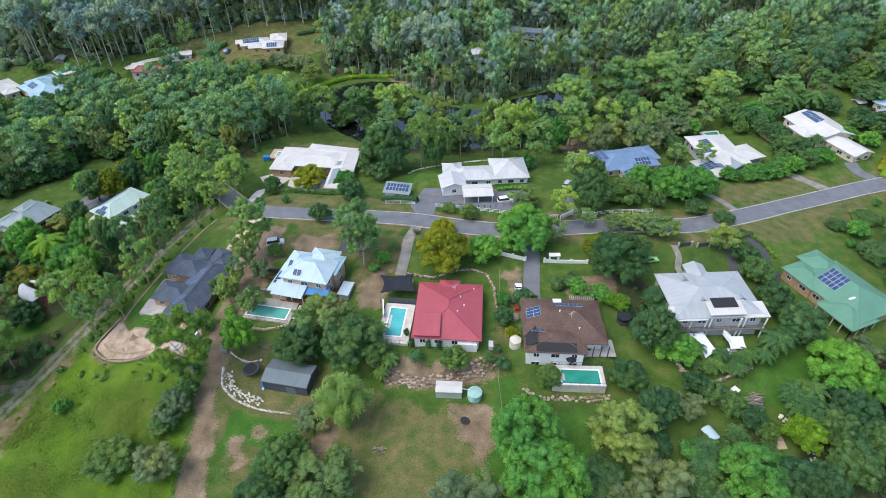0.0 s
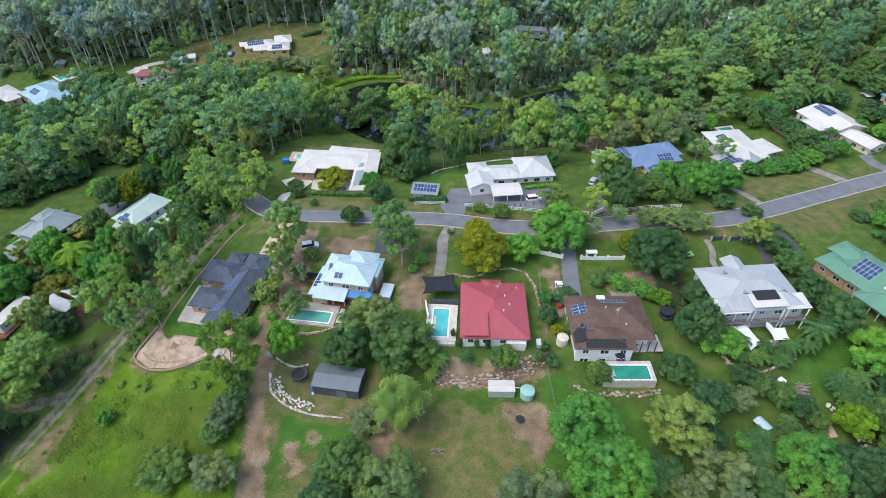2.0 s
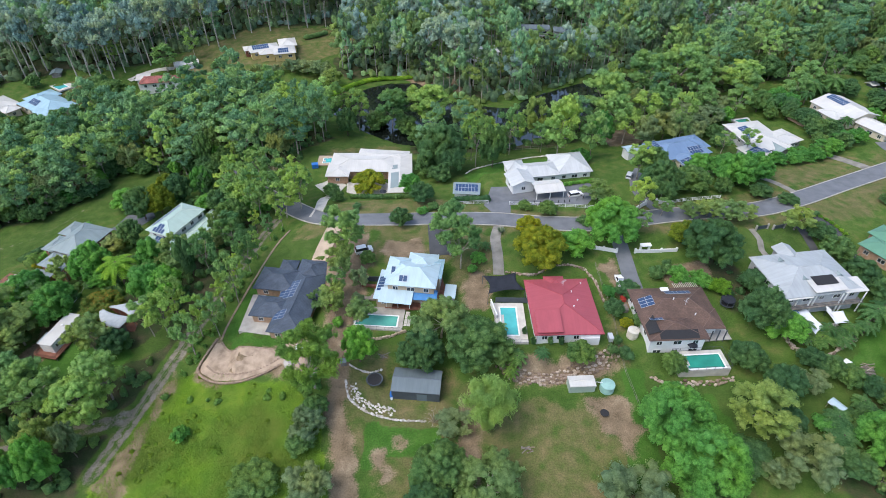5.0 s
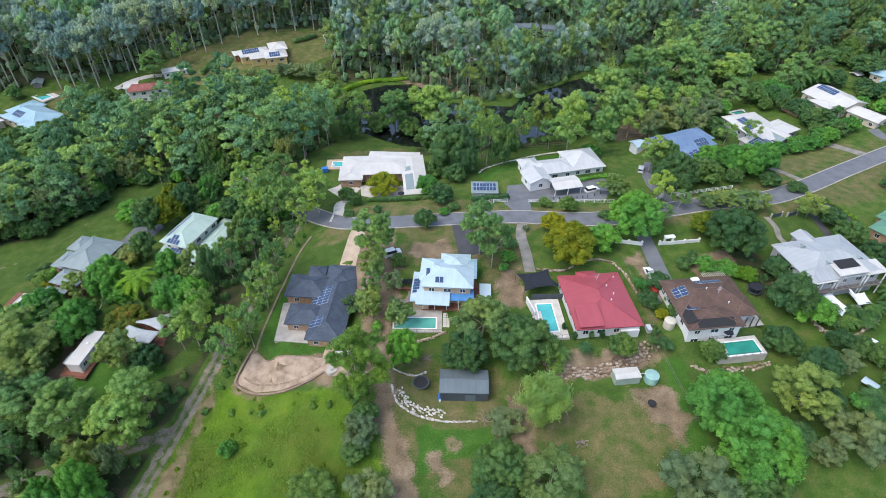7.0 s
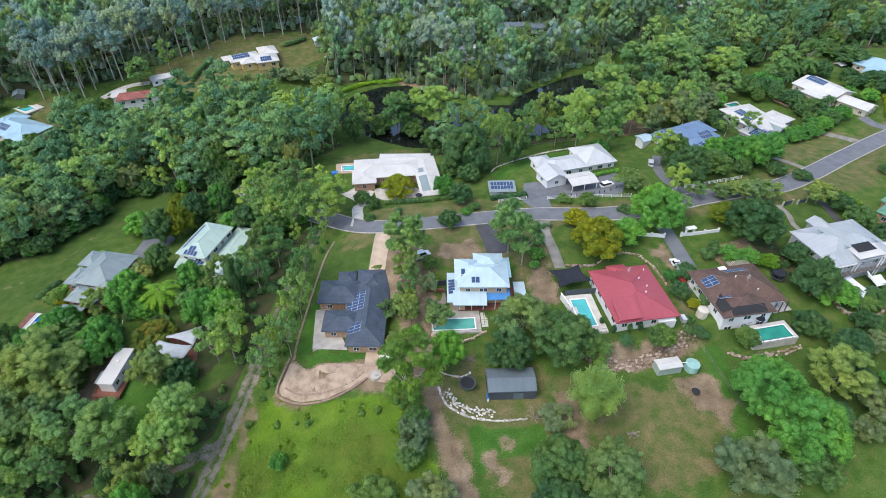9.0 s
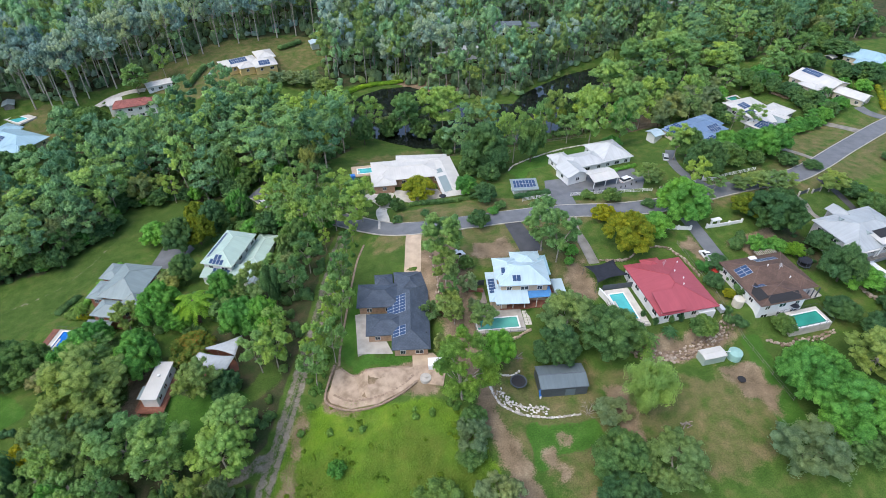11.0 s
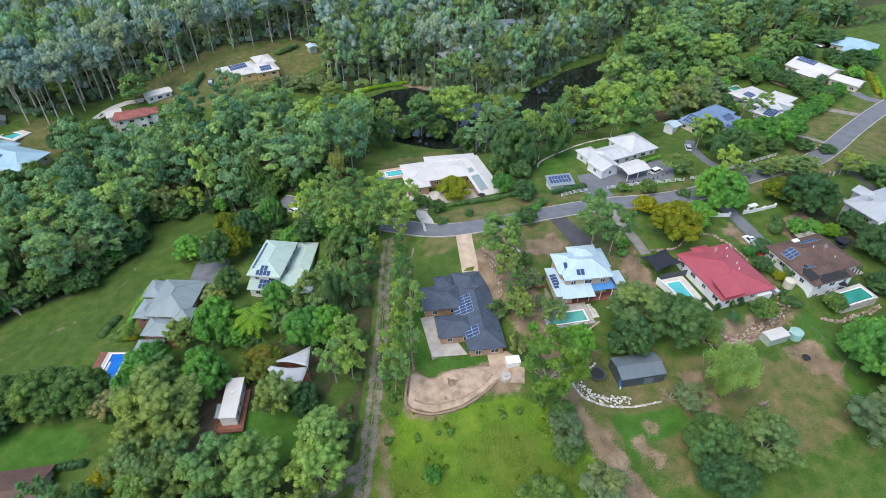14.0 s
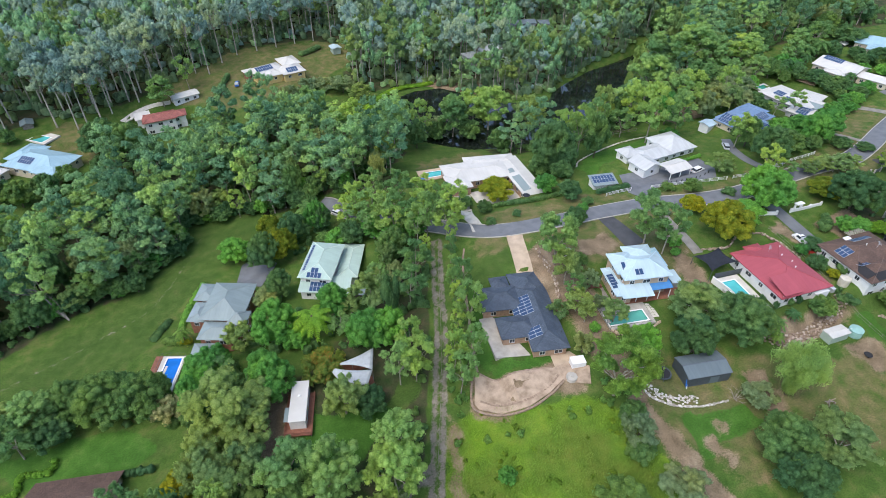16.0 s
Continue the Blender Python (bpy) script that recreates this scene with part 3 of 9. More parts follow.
for line in TRACKS[:2]:
    covers["woods"] = covers["woods"] * np.clip((near_line(line, vx, vy) - 2.0) / 1.5, 0, 1)
covers["track"] = np.clip(0.95 - 0.8 * ruts, 0, 1)
for key, val in covers.items():
    gme.attributes.new(key, "FLOAT", "POINT").data.foreach_set("value", val.astype(np.float32))


def ground_mat():
    m, n, l, b = nodes_of("ground_cover", 0.95, 0.0, 0.15)
    p = where(n)

    def attr(key):
        a = n.new("ShaderNodeAttribute")
        a.attribute_name = key
        return a.outputs["Fac"]

    big, mid, fine = tex_noise(n, l, p, 0.06, 5), tex_noise(n, l, p, 0.35, 6), tex_noise(n, l, p, 3.5, 5)
    c = ramp(n, l, mid, [(0.3, (0.052, 0.115, 0.02)), (0.52, (0.085, 0.148, 0.031)), (0.72, (0.14, 0.16, 0.052))])
    woods = ramp(n, l, mid, [(0.3, (0.032, 0.062, 0.02)), (0.5, (0.058, 0.072, 0.032)), (0.7, (0.1, 0.085, 0.052))])
    mown = ramp(n, l, mid, [(0.3, (0.053, 0.108, 0.021)), (0.55, (0.078, 0.134, 0.03)), (0.75, (0.11, 0.145, 0.043))])
    lush = ramp(n, l, mid, [(0.3, (0.05, 0.135, 0.02)), (0.55, (0.068, 0.165, 0.027)), (0.75, (0.1, 0.185, 0.04))])
    dry = ramp(n, l, mid, [(0.3, (0.075, 0.13, 0.028)), (0.48, (0.13, 0.143, 0.052)), (0.72, (0.21, 0.172, 0.09))])
    earth = ramp(n, l, mid, [(0.3, (0.18, 0.135, 0.09)), (0.55, (0.27, 0.2, 0.14)), (0.75, (0.37, 0.29, 0.21))])
    worn = ramp(n, l, mid, [(0.3, (0.15, 0.14, 0.11)), (0.55, (0.23, 0.205, 0.175)), (0.75, (0.31, 0.285, 0.255))])
    meadow = ramp(n, l, mid, [(0.28, (0.09, 0.185, 0.022)), (0.5, (0.135, 0.24, 0.031)), (0.72, (0.19, 0.27, 0.046))])
    tired = ramp(n, l, tex_noise(n, l, p, 0.07, 4), [(0.38, (1.1, 1.1, 0.75)), (0.5, (0.88, 0.88, 0.85)), (0.62, (0.9, 0.76, 0.9))])
    meadow = blend(n, l, "MULTIPLY", 1.0, meadow, tired)
    for key, col in (("woods", woods), ("mown", mown), ("dry", dry), ("lush", lush), ("meadow", meadow), ("earth", earth), ("track", worn)):
        edge = calc(n, l, "ADD", attr(key), calc(n, l, "MULTIPLY", calc(n, l, "SUBTRACT", fine, 0.5), 0.7))
        edge = calc(n, l, "ADD", edge, calc(n, l, "MULTIPLY", calc(n, l, "SUBTRACT", mid, 0.5), 0.9))
        fac = ramp(n, l, edge, [(0.38, (0, 0, 0)), (0.66, (1, 1, 1))])
        c = blend(n, l, "MIX", fac, c, col)
    g = ramp(n, l, fine, [(0.25, (0.62, 0.64, 0.6)), (0.75, (1.22, 1.2, 1.15))])
    g2 = ramp(n, l, big, [(0.3, (0.85, 0.88, 0.85)), (0.7, (1.12, 1.08, 1.05))])
    c = blend(n, l, "MULTIPLY", 1.0, blend(n, l, "MULTIPLY", 1.0, c, g), g2)
    l.new(c, b.inputs["Base Color"])
    bumped(n, l, b, calc(n, l, "ADD", fine, tex_noise(n, l, p, 14.0, 3)), 0.7, 0.12)


ground_mat()
gme.materials.append(MATS["ground_cover"])
tagged(new("ground", gme), "rolling grass and leaf litter over red earth", "ground", kind="structure")


def ribbon(line, half, lift):
    """Verts, faces of a strip along a line, draped on the land."""
    pts = np.array(line)
    d = np.gradient(pts, axis=0)
    nrm = np.stack([-d[:, 1], d[:, 0]], 1) / np.linalg.norm(d, axis=1)[:, None]
    halfs = np.broadcast_to(np.asarray(half, float), (len(pts),))
    cols = np.linspace(-1, 1, 5)
    zc = ground_z(pts[:, 0], pts[:, 1])
    verts, faces = [], []
    for i in range(len(pts)):
        side = pts[i] + np.outer(cols * halfs[i], nrm[i])
        zs = np.maximum(ground_z(side[:, 0], side[:, 1]), zc[i] - 0.15) + lift
        verts += [(x, y, z) for (x, y), z in zip(side, zs)]
    for i in range(len(pts) - 1):
        for k in range(4):
            a = i * 5 + k
            faces.append((a, a + 5, a + 6, a + 1))
    return verts, faces


def strip(name, pts, half, material, label, lift=0.12, kind="structure", category="driveway"):
    line = curve_through(pts) if len(pts) < 16 else pts
    v, f = ribbon(line, half, lift)
    n0 = len(v)
    # sides going down into the soil, so that the sheet has a thickness
    low = [(x, y, z - 0.3) for x, y, z in v]
    rows = n0 // 5
    for i in range(rows - 1):
        for k in (0, 4):
            a, b = i * 5 + k, (i + 1) * 5 + k
            f.append((a, n0 + a, n0 + b, b) if k == 4 else (a, b, n0 + b, n0 + a))
    return tagged(new(name, mesh_of(name, v + low, f, material)), label, category, kind=kind)


strip("road", ROAD, 3.1, "asphalt", "grey worn asphalt street without markings", 0.16, category="road")
for off in (-1, 1):
    pts = np.array(ROAD)
    d = np.gradient(pts, axis=0)
    nrm = np.stack([-d[:, 1], d[:, 0]], 1) / np.linalg.norm(d, axis=1)[:, None]
    strip("kerb", [tuple(q) for q in pts + off * 3.3 * nrm], 0.16, "concrete", "pale concrete kerb along the street", 0.24, category="kerb")


def slab(name, poly, z, material, label, thick=0.35, category="paving", kind="structure"):
    """A level slab over a polygon, its top at z."""
    bm = bmesh.new()
    f = bm.faces.new([bm.verts.new((x, y, z)) for x, y in poly])
    if f.normal.z < 0:
        f.normal_flip()
    low = bmesh.ops.extrude_face_region(bm, geom=[f])
    bmesh.ops.translate(bm, verts=[v for v in low["geom"] if isinstance(v, bmesh.types.BMVert)], vec=(0, 0, -thick))
    bmesh.ops.recalc_face_normals(bm, faces=bm.faces)
    me = bpy.data.meshes.new(name)
    bm.to_mesh(me)
    bm.free()
    me.materials.append(MATS[material])
    return tagged(new(name, me), label, category, kind=kind)


def drape(name, poly, material, label, lift=0.1, category="driveway", step=1.0):
    """Paving over a polygon that follows the land: a fine grid cut to the outline."""
    xs, ys = [p[0] for p in poly], [p[1] for p in poly]
    bm = bmesh.new()
    f = bm.faces.new([bm.verts.new((x, y, 0)) for x, y in poly])
    for axis, lo, hi in ((0, min(xs), max(xs)), (1, min(ys), max(ys))):
        for c in np.arange(lo + step, hi, step * 2):
            co, no = ((c, 0, 0), (1, 0, 0)) if axis == 0 else ((0, c, 0), (0, 1, 0))
            bmesh.ops.bisect_plane(bm, geom=bm.verts[:] + bm.edges[:] + bm.faces[:], plane_co=co, plane_no=no)
    for v in bm.verts:
        v.co.z = gz(v.co.x, v.co.y) + lift
    bmesh.ops.recalc_face_normals(bm, faces=bm.faces)
    if sum(f.normal.z for f in bm.faces) < 0:
        bmesh.ops.reverse_faces(bm, faces=bm.faces)
    rim = [e for e in bm.edges if e.is_boundary]
    low = bmesh.ops.extrude_edge_only(bm, edges=rim)
    bmesh.ops.translate(bm, verts=[v for v in low["geom"] if isinstance(v, bmesh.types.BMVert)], vec=(0, 0, -0.3))
    me = bpy.data.meshes.new(name)
    bm.to_mesh(me)
    bm.free()
    me.materials.append(MATS[material])
    return tagged(new(name, me), label, category, kind="structure")


pond = bmesh.new()
pf = pond.faces.new([pond.verts.new((x, y, WATER)) for x, y in [(p[0] * 1.0, p[1]) for p in POND]])
if pf.normal.z < 0:
    pf.normal_flip()
pme = bpy.data.meshes.new("pond_water")
pond.to_mesh(pme)
pond.free()
pme.materials.append(MATS["water_pond"])
tagged(new("pond_water", pme), "dark still pond mirroring the sky and trees", "pond", kind="structure")

drape("terrace", [(-85.4, 93.6), (-85.0, 92.0), (-81.0, 88.8), (-75.0, 87.6), (-69.4, 88.4), (-65.6, 89.8), (-63.4, 88.0), (-60.4, 86.4), (-58.4, 90.4), (-63.0, 93.4), (-66.2, 93.2), (-72.0, 94.6), (-78.4, 96.0), (-81.4, 99.4), (-82.6, 99.6)], "gravel_pink", "bare pinkish gravel terraces below the lawn", 0.24, "terrace")
strip("driveway", [(-54.4, 135.4), (-55.2, 133), (-56.3, 129), (-58.4, 121.5)], 2.2, "concrete_tan", "tan exposed concrete driveway to the dark tiled house", 0.1)
strip("driveway", [(-7.4, 131), (-9.6, 125), (-10.2, 118), (-11.2, 110)], 1.45, "concrete_worn", "narrow worn concrete driveway beside the red house", 0.1)
strip("driveway", [(24.6, 125), (24.3, 120), (23.4, 112), (22.6, 106), (22.2, 99.6)], 2.1, "asphalt", "sloping asphalt driveway to the brown tiled house", 0.1)
drape("driveway", [(-28, 133), (-23.2, 133), (-22, 119), (-28.6, 118.5)], "asphalt_dark", "faded dark bitumen driveway on the dry front lawn", 0.08)
strip("driveway", [(-61.6, 143.5), (-60.4, 149), (-60, 155), (-57.5, 161)], 1.7, "concrete_pale", "pale concrete driveway to the low white house", 0.1)
drape("driveway", [(-57.8, 158), (-55, 164), (-53, 167.6), (-58.6, 172), (-64, 169)], "concrete_pale", "pale concrete forecourt of the low white house", 0.12)
slab("courtyard", [(-53, 169), (-40.5, 169), (-38, 165), (-38.4, 157), (-44, 158.5), (-53, 163)], -6.75, "concrete_pale", "pale paved courtyard of the low white house", 0.6)
drape("driveway", [(-10, 142.6), (-8, 137), (-3, 136.2), (-2, 141.4), (21, 138.4), (27, 146), (26, 153), (12, 152), (-6, 153)], "asphalt", "broad asphalt forecourt before the white cottage", 0.1)
strip("driveway", [(41.2, 131), (39.4, 136), (38.6, 143), (41, 152), (46, 160)], 1.6, "asphalt", "asphalt driveway beside the white entrance wall", 0.1)
strip("driveway", [(88.5, 138), (84, 147), (76, 155)], 1.2, "concrete_worn", "narrow concrete driveway across the lawn", 0.08)
strip("driveway", [(123.5, 151), (118, 160), (113, 166)], 1.8, "concrete_worn", "pale concrete driveway to the white house", 0.08)
strip("driveway", [(141.5, 155), (139.5, 159), (138.2, 163), (138.8, 168)], 2.0, "asphalt", "grey driveway between clipped hedges", 0.1)
strip("driveway", [(83, 128), (87, 120), (85, 113), (88, 109)], 2.2, "asphalt_dark", "dark driveway curving to the green house", 0.1)
strip("driveway", [(79, 127), (78, 118), (76.5, 110), (74.5, 104)], 1.2, "asphalt_dark", "dark side driveway beside the hedge", 0.08)
strip("garden_path", [(63.4, 121), (63.4, 116), (61.8, 112), (63, 107)], 0.8, "concrete_worn", "curved paved path to the front door", 0.1, category="path")
drape("driveway", [(-131, 160), (-124, 157), (-118, 166), (-122, 173), (-128, 170)], "asphalt", "grey driveway behind the grey-roofed house", 0.1)
drape("driveway", [(-148, 98), (-139, 97), (-137, 86), (-152, 86)], "concrete", "grey concrete drive beside the brick house", 0.1)
strip("driveway", [(-164, 285), (-158, 291), (-151, 294), (-144, 294)], 1.6, "concrete_pale", "pale gravel drive curving to a far shed", 0.1)
strip("driveway", [(30, 352), (36, 340), (34, 326)], 2.0, "concrete", "far gravel drive among the trees", 0.1)


# ---- houses ----
def block(x, y, w, d, ang, eave, pitch=22, kind="hip", over=0.6, roof=None, wall=None, base=None, windows=True, along=None, walls=True):
    """One roofed block of a house: centre, size of the eaves, turn, eaves' height, pitch; along: the ridge's way, x or y."""
    return dict(x=x, y=y, w=w, d=d, ang=ang, eave=eave, pitch=pitch, kind=kind, over=over, roof=roof, wall=wall, base=base, windows=windows, along=along or ("x" if w >= d else "y"), walls=walls)


def roof_faces(k):
    a, b, t = k["w"] / 2, k["d"] / 2, math.tan(radians(k["pitch"]))
    if k["along"] == "y":
        a, b = b, a
    rise = b * t
    c = [(-a, -b, 0), (a, -b, 0), (a, b, 0), (-a, b, 0)]
    if k["kind"] == "hip":
        e = min(b, a - 0.01)
        r0, r1 = (-a + e, 0, e * t), (a - e, 0, e * t)
        faces = [[c[0], c[1], r1, r0], [c[2], c[3], r0, r1], [c[1], c[2], r1], [c[3], c[0], r0]]
        ridge = [(r0, r1), (c[0], r0), (c[3], r0), (c[1], r1), (c[2], r1)]
    elif k["kind"] == "gable":
        r0, r1 = (-a, 0, rise), (a, 0, rise)
        faces = [[c[0], c[1], r1, r0], [c[2], c[3], r0, r1]]
        ridge = [(r0, r1)]
    else:  # one slope, falling towards -y
        hi = 2 * b * t
        faces = [[c[0], c[1], (a, b, hi), (-a, b, hi)]]
        ridge = []
    if k["along"] == "y":
        turn = lambda p: (-p[1], p[0], p[2])
        faces = [[turn(p) for p in f] for f in faces]
        ridge = [(turn(p), turn(q)) for p, q in ridge]
    return [[Vector(p) for p in f] for f in faces], [(Vector(p), Vector(q)) for p, q in ridge]


def block_m(k, home):
    return Matrix.Translation(Vector((k["x"], k["y"], k["eave"])) - home) @ Matrix.Rotation(radians(k["ang"]), 4, "Z")


def add_roof(k, parent, home, material, cap):
    faces, ridges = roof_faces(k)
    v, f, uv = [], [], []
    for face in faces:
        e = (face[1] - face[0]).normalized()
        nrm = e.cross(face[2] - face[1]).normalized()
        up = nrm.cross(e)
        i = len(v)
        top = [p + Vector((0, 0, 0.2)) for p in face]
        v += top + [p + Vector((0, 0, 0.02)) for p in face]
        n = len(face)
        f.append(tuple(range(i, i + n)))
        uv += [(p.dot(e), p.dot(up)) for p in face]
        f.append(tuple(range(i + 2 * n - 1, i + n - 1, -1)))
        uv += [(0, 0)] * n
        for a in range(n):
            b = (a + 1) % n
            f.append((i + a, i + n + a, i + n + b, i + b))
            uv += [(0, 0)] * 4
    ob = under("roof", mesh_of("roof", v, f, material, uv), parent, m=block_m(k, home))
    for p, q in ridges:
        if (q - p).length < 0.5:
            continue
        tv, tf = tube([p + Vector((0, 0, 0.21)), q + Vector((0, 0, 0.21))], [0.1, 0.1], 5)
        under("ridge_cap", mesh_of("ridge_cap", tv, tf, cap), ob)
    # gutter round the eaves
    a, b = k["w"] / 2, k["d"] / 2
    edges = [((-a, -b), (a, -b)), ((a, -b), (a, b)), ((a, b), (-a, b)), ((-a, b), (-a, -b))]
    if k["kind"] == "gable":
        edges = [edges[0], edges[2]] if k["along"] == "x" else [edges[1], edges[3]]
    if k["kind"] == "skillion":
        edges = edges[:1] if k["along"] == "x" else edges[1:2]
    for p, q in edges:
        tv, tf = tube([(*p, 0.1), (*q, 0.1)], [0.09, 0.09], 4)
        under("gutter", mesh_of("gutter", tv, tf, cap), ob)
    return ob


WINDOW = {}


def window_parts(parent, m, w=1.6, h=1.25, frame_mat="white_paint"):
    """A window: outer frame with a mullion, and its pane behind."""
    key = (round(w, 2), round(h, 2), frame_mat)
    if key not in WINDOW:
        bm = bmesh.new()
        for x0, x1, z0, z1 in ((-w / 2, w / 2, h / 2 - 0.07, h / 2), (-w / 2, w / 2, -h / 2, -h / 2 + 0.07), (-w / 2, -w / 2 + 0.07, -h / 2 + 0.07, h / 2 - 0.07), (w / 2 - 0.07, w / 2, -h / 2 + 0.07, h / 2 - 0.07), (-0.035, 0.035, -h / 2 + 0.07, h / 2 - 0.07)):
            box(bm, x0, x1, -0.07, 0.05, z0, z1)
        fr = bpy.data.meshes.new("window")
        bm.to_mesh(fr)
        bm.free()
        fr.materials.append(MATS[frame_mat])
        bm = boxed(-w / 2 + 0.05, w / 2 - 0.05, -0.03, 0.0, -h / 2 + 0.05, h / 2 - 0.05)
        pane = bpy.data.meshes.new("pane")
        bm.to_mesh(pane)
        bm.free()
        pane.materials.append(MATS["window_glass"])
        WINDOW[key] = fr, pane
    fr, pane = WINDOW[key]
    ob = under("window", fr, parent, m=m)
    under("pane", pane, ob)


def add_walls(k, parent, home, material, floor):
    o = k["over"]
    a, b = k["w"] / 2 - o, k["d"] / 2 - o
    low = floor - k["eave"] - 0.4
    faces, _ = roof_faces(k)
    bm = bmesh.new()
    m = block_m(k, home)
    box(bm, -a, a, -b, b, low, -0.06)
    if k["kind"] == "gable":  # fill the two gables under the roof
        t = math.tan(radians(k["pitch"]))
        for s in (-1, 1):
            if k["along"] == "x":
                tri = [(s * a, -b, -0.06), (s * a, b, -0.06), (s * a, 0, b * t - 0.06)]
                back = [(s * (a - 0.2), y, z) for _, y, z in tri]
            else:
                tri = [(-a, s * b, -0.06), (a, s * b, -0.06), (0, s * b, a * t - 0.06)]
                back = [(x, s * (b - 0.2), z) for x, _, z in tri]
            p, q = [bm.verts.new(c) for c in tri], [bm.verts.new(c) for c in back]
            bm.faces.new(p if s > 0 else p[::-1])
            bm.faces.new(q[::-1] if s > 0 else q)
            for i in range(3):
                j = (i + 1) % 3
                bm.faces.new((p[i], q[i], q[j], p[j]))
        bmesh.ops.recalc_face_normals(bm, faces=bm.faces)
    ob = part("wall", bm, material, parent)
    ob.matrix_basis = m
    if k["windows"]:
        storeys = max(1, round((k["eave"] - floor) / 3.0))
        for s in range(storeys):
            z = -1.35 - 2.9 * s
            if z < low + 1.0:
                continue
            for size, half, turn in ((a, b, 0), (a, b, 180), (b, a, 90), (b, a, -90)):
                count = max(1, int(2 * size / 3.6))
                for i in range(count):
                    u = (i + 0.5) / count * 2 * size - size
                    window_parts(ob, Matrix.Rotation(radians(turn), 4, "Z") @ Matrix.Translation((u, -half - 0.02, z)), 1.9 if (i + s) % 2 else 1.3)


def roof_at(k, x, y):
    """Height, and the way down the slope, of a block's roof at a place."""
    r = Matrix.Rotation(-radians(k["ang"]), 3, "Z") @ Vector((x - k["x"], y - k["y"], 0))
    best = None
    t = math.tan(radians(k["pitch"]))
    a, b = k["w"] / 2, k["d"] / 2
    if k["kind"] == "skillion":
        best = ((b + r.y) * t, Vector((0, -1, 0)))
    else:
        cand = []
        if k["kind"] == "hip" or k["along"] == "x":
            cand += [((b - r.y) * t, Vector((0, 1, 0))), ((b + r.y) * t, Vector((0, -1, 0)))]
        if k["kind"] == "hip" or k["along"] == "y":
            cand += [((a - r.x) * t, Vector((1, 0, 0))), ((a + r.x) * t, Vector((-1, 0, 0)))]
        best = min(cand, key=lambda q: q[0])
    down = Matrix.Rotation(radians(k["ang"]), 3, "Z") @ best[1]
    return k["eave"] + best[0] + 0.2, (down * math.cos(radians(k["pitch"])) + Vector((0, 0, -math.sin(radians(k["pitch"]))))).normalized()


def panel_mesh(w=1.0, h=1.65):
    v = [(-w / 2, -h / 2, 0), (w / 2, -h / 2, 0), (w / 2, h / 2, 0), (-w / 2, h / 2, 0)]
    i = 0.045
    verts = [(x, y, 0.0) for x, y, _ in v] + [(x, y, 0.06) for x, y, _ in v] + [(x * (1 - 2 * i / w), y * (1 - 2 * i / h), 0.06) for x, y, _ in v]
    faces, mi, uv = [(3, 2, 1, 0), (8, 9, 10, 11)], [0, 1], [(0, 0)] * 4 + [(x * 0.96 + 5, y * 0.96 + 5) for x, y, _ in v]
    for a in range(4):
        b = (a + 1) % 4
        faces += [(a, b, 4 + b, 4 + a), (4 + a, 4 + b, 8 + b, 8 + a)]
        mi += [0, 0]
        uv += [(0, 0)] * 8
    return mesh_of("solar_panel", verts, faces, ["car_silver", "solar_cells"], uv, mi)


PANEL = {}


def panels(parent, home, k, x, y, cols, rows, flat=False, w=1.0, h=1.65):
    """Rows of solar panels lying on a block's roof round a place; cols across the slope. flat: laid sideways."""
    if flat:
        w, h = h, w
    if (w, h) not in PANEL:
        PANEL[w, h] = panel_mesh(w, h)
    z, down = roof_at(k, x, y)
    across = Vector((0, 0, 1)).cross(down).normalized()
    nrm = down.cross(across).normalized()
    if nrm.z < 0:
        nrm, across = -nrm, -across
    up = nrm.cross(across)
    base = Matrix((across, up, nrm)).transposed().to_4x4()
    base.translation = Vector((x, y, z + 0.07)) - home
    for i in range(cols):
        for j in range(rows):
            under("solar_panel", PANEL[w, h], parent, m=base @ Matrix.Translation(((i - (cols - 1) / 2) * (w + 0.03), (j - (rows - 1) / 2) * (h + 0.03), 0)))


def house(name, label, blocks, roof, wall, floor, cap=None, category="house"):
    k0 = blocks[0]
    home = Vector((k0["x"], k0["y"], floor))
    ob = thing(name, label, category, Matrix.Translation(home))
    for k in blocks:
        add_roof(k, ob, home, k["roof"] or roof, cap or "cap_" + (k["roof"] or roof))
        if k["walls"]:
            add_walls(k, ob, home, k["wall"] or wall, k["base"] if k["base"] is not None else floor)
    return ob, home


def post(parent, home, x, y, z0, z1, r=0.09, material="white_paint", name="post"):
    bm = boxed(-r, r, -r, r, 0, z1 - z0)
    ob = part(name, bm, material, parent)
    ob.matrix_basis = Matrix.Translation(Vector((x, y, z0)) - home)


def turned(x, y, ang, u, v):
    c, s = math.cos(radians(ang)), math.sin(radians(ang))
    return x + u * c - v * s, y + u * s + v * c


def pipe_vent(parent, home, x, y, z, material="white_paint"):
    bm = bmesh.new()
    drum(bm, 0, 0, 0, 0.5, 0.1, n=8)
    drum(bm, 0, 0, 0.5, 0.62, 0.2, 0.12, n=8)
    ob = part("roof_vent", bm, material, parent)
    ob.matrix_basis = Matrix.Translation(Vector((x, y, z)) - home)


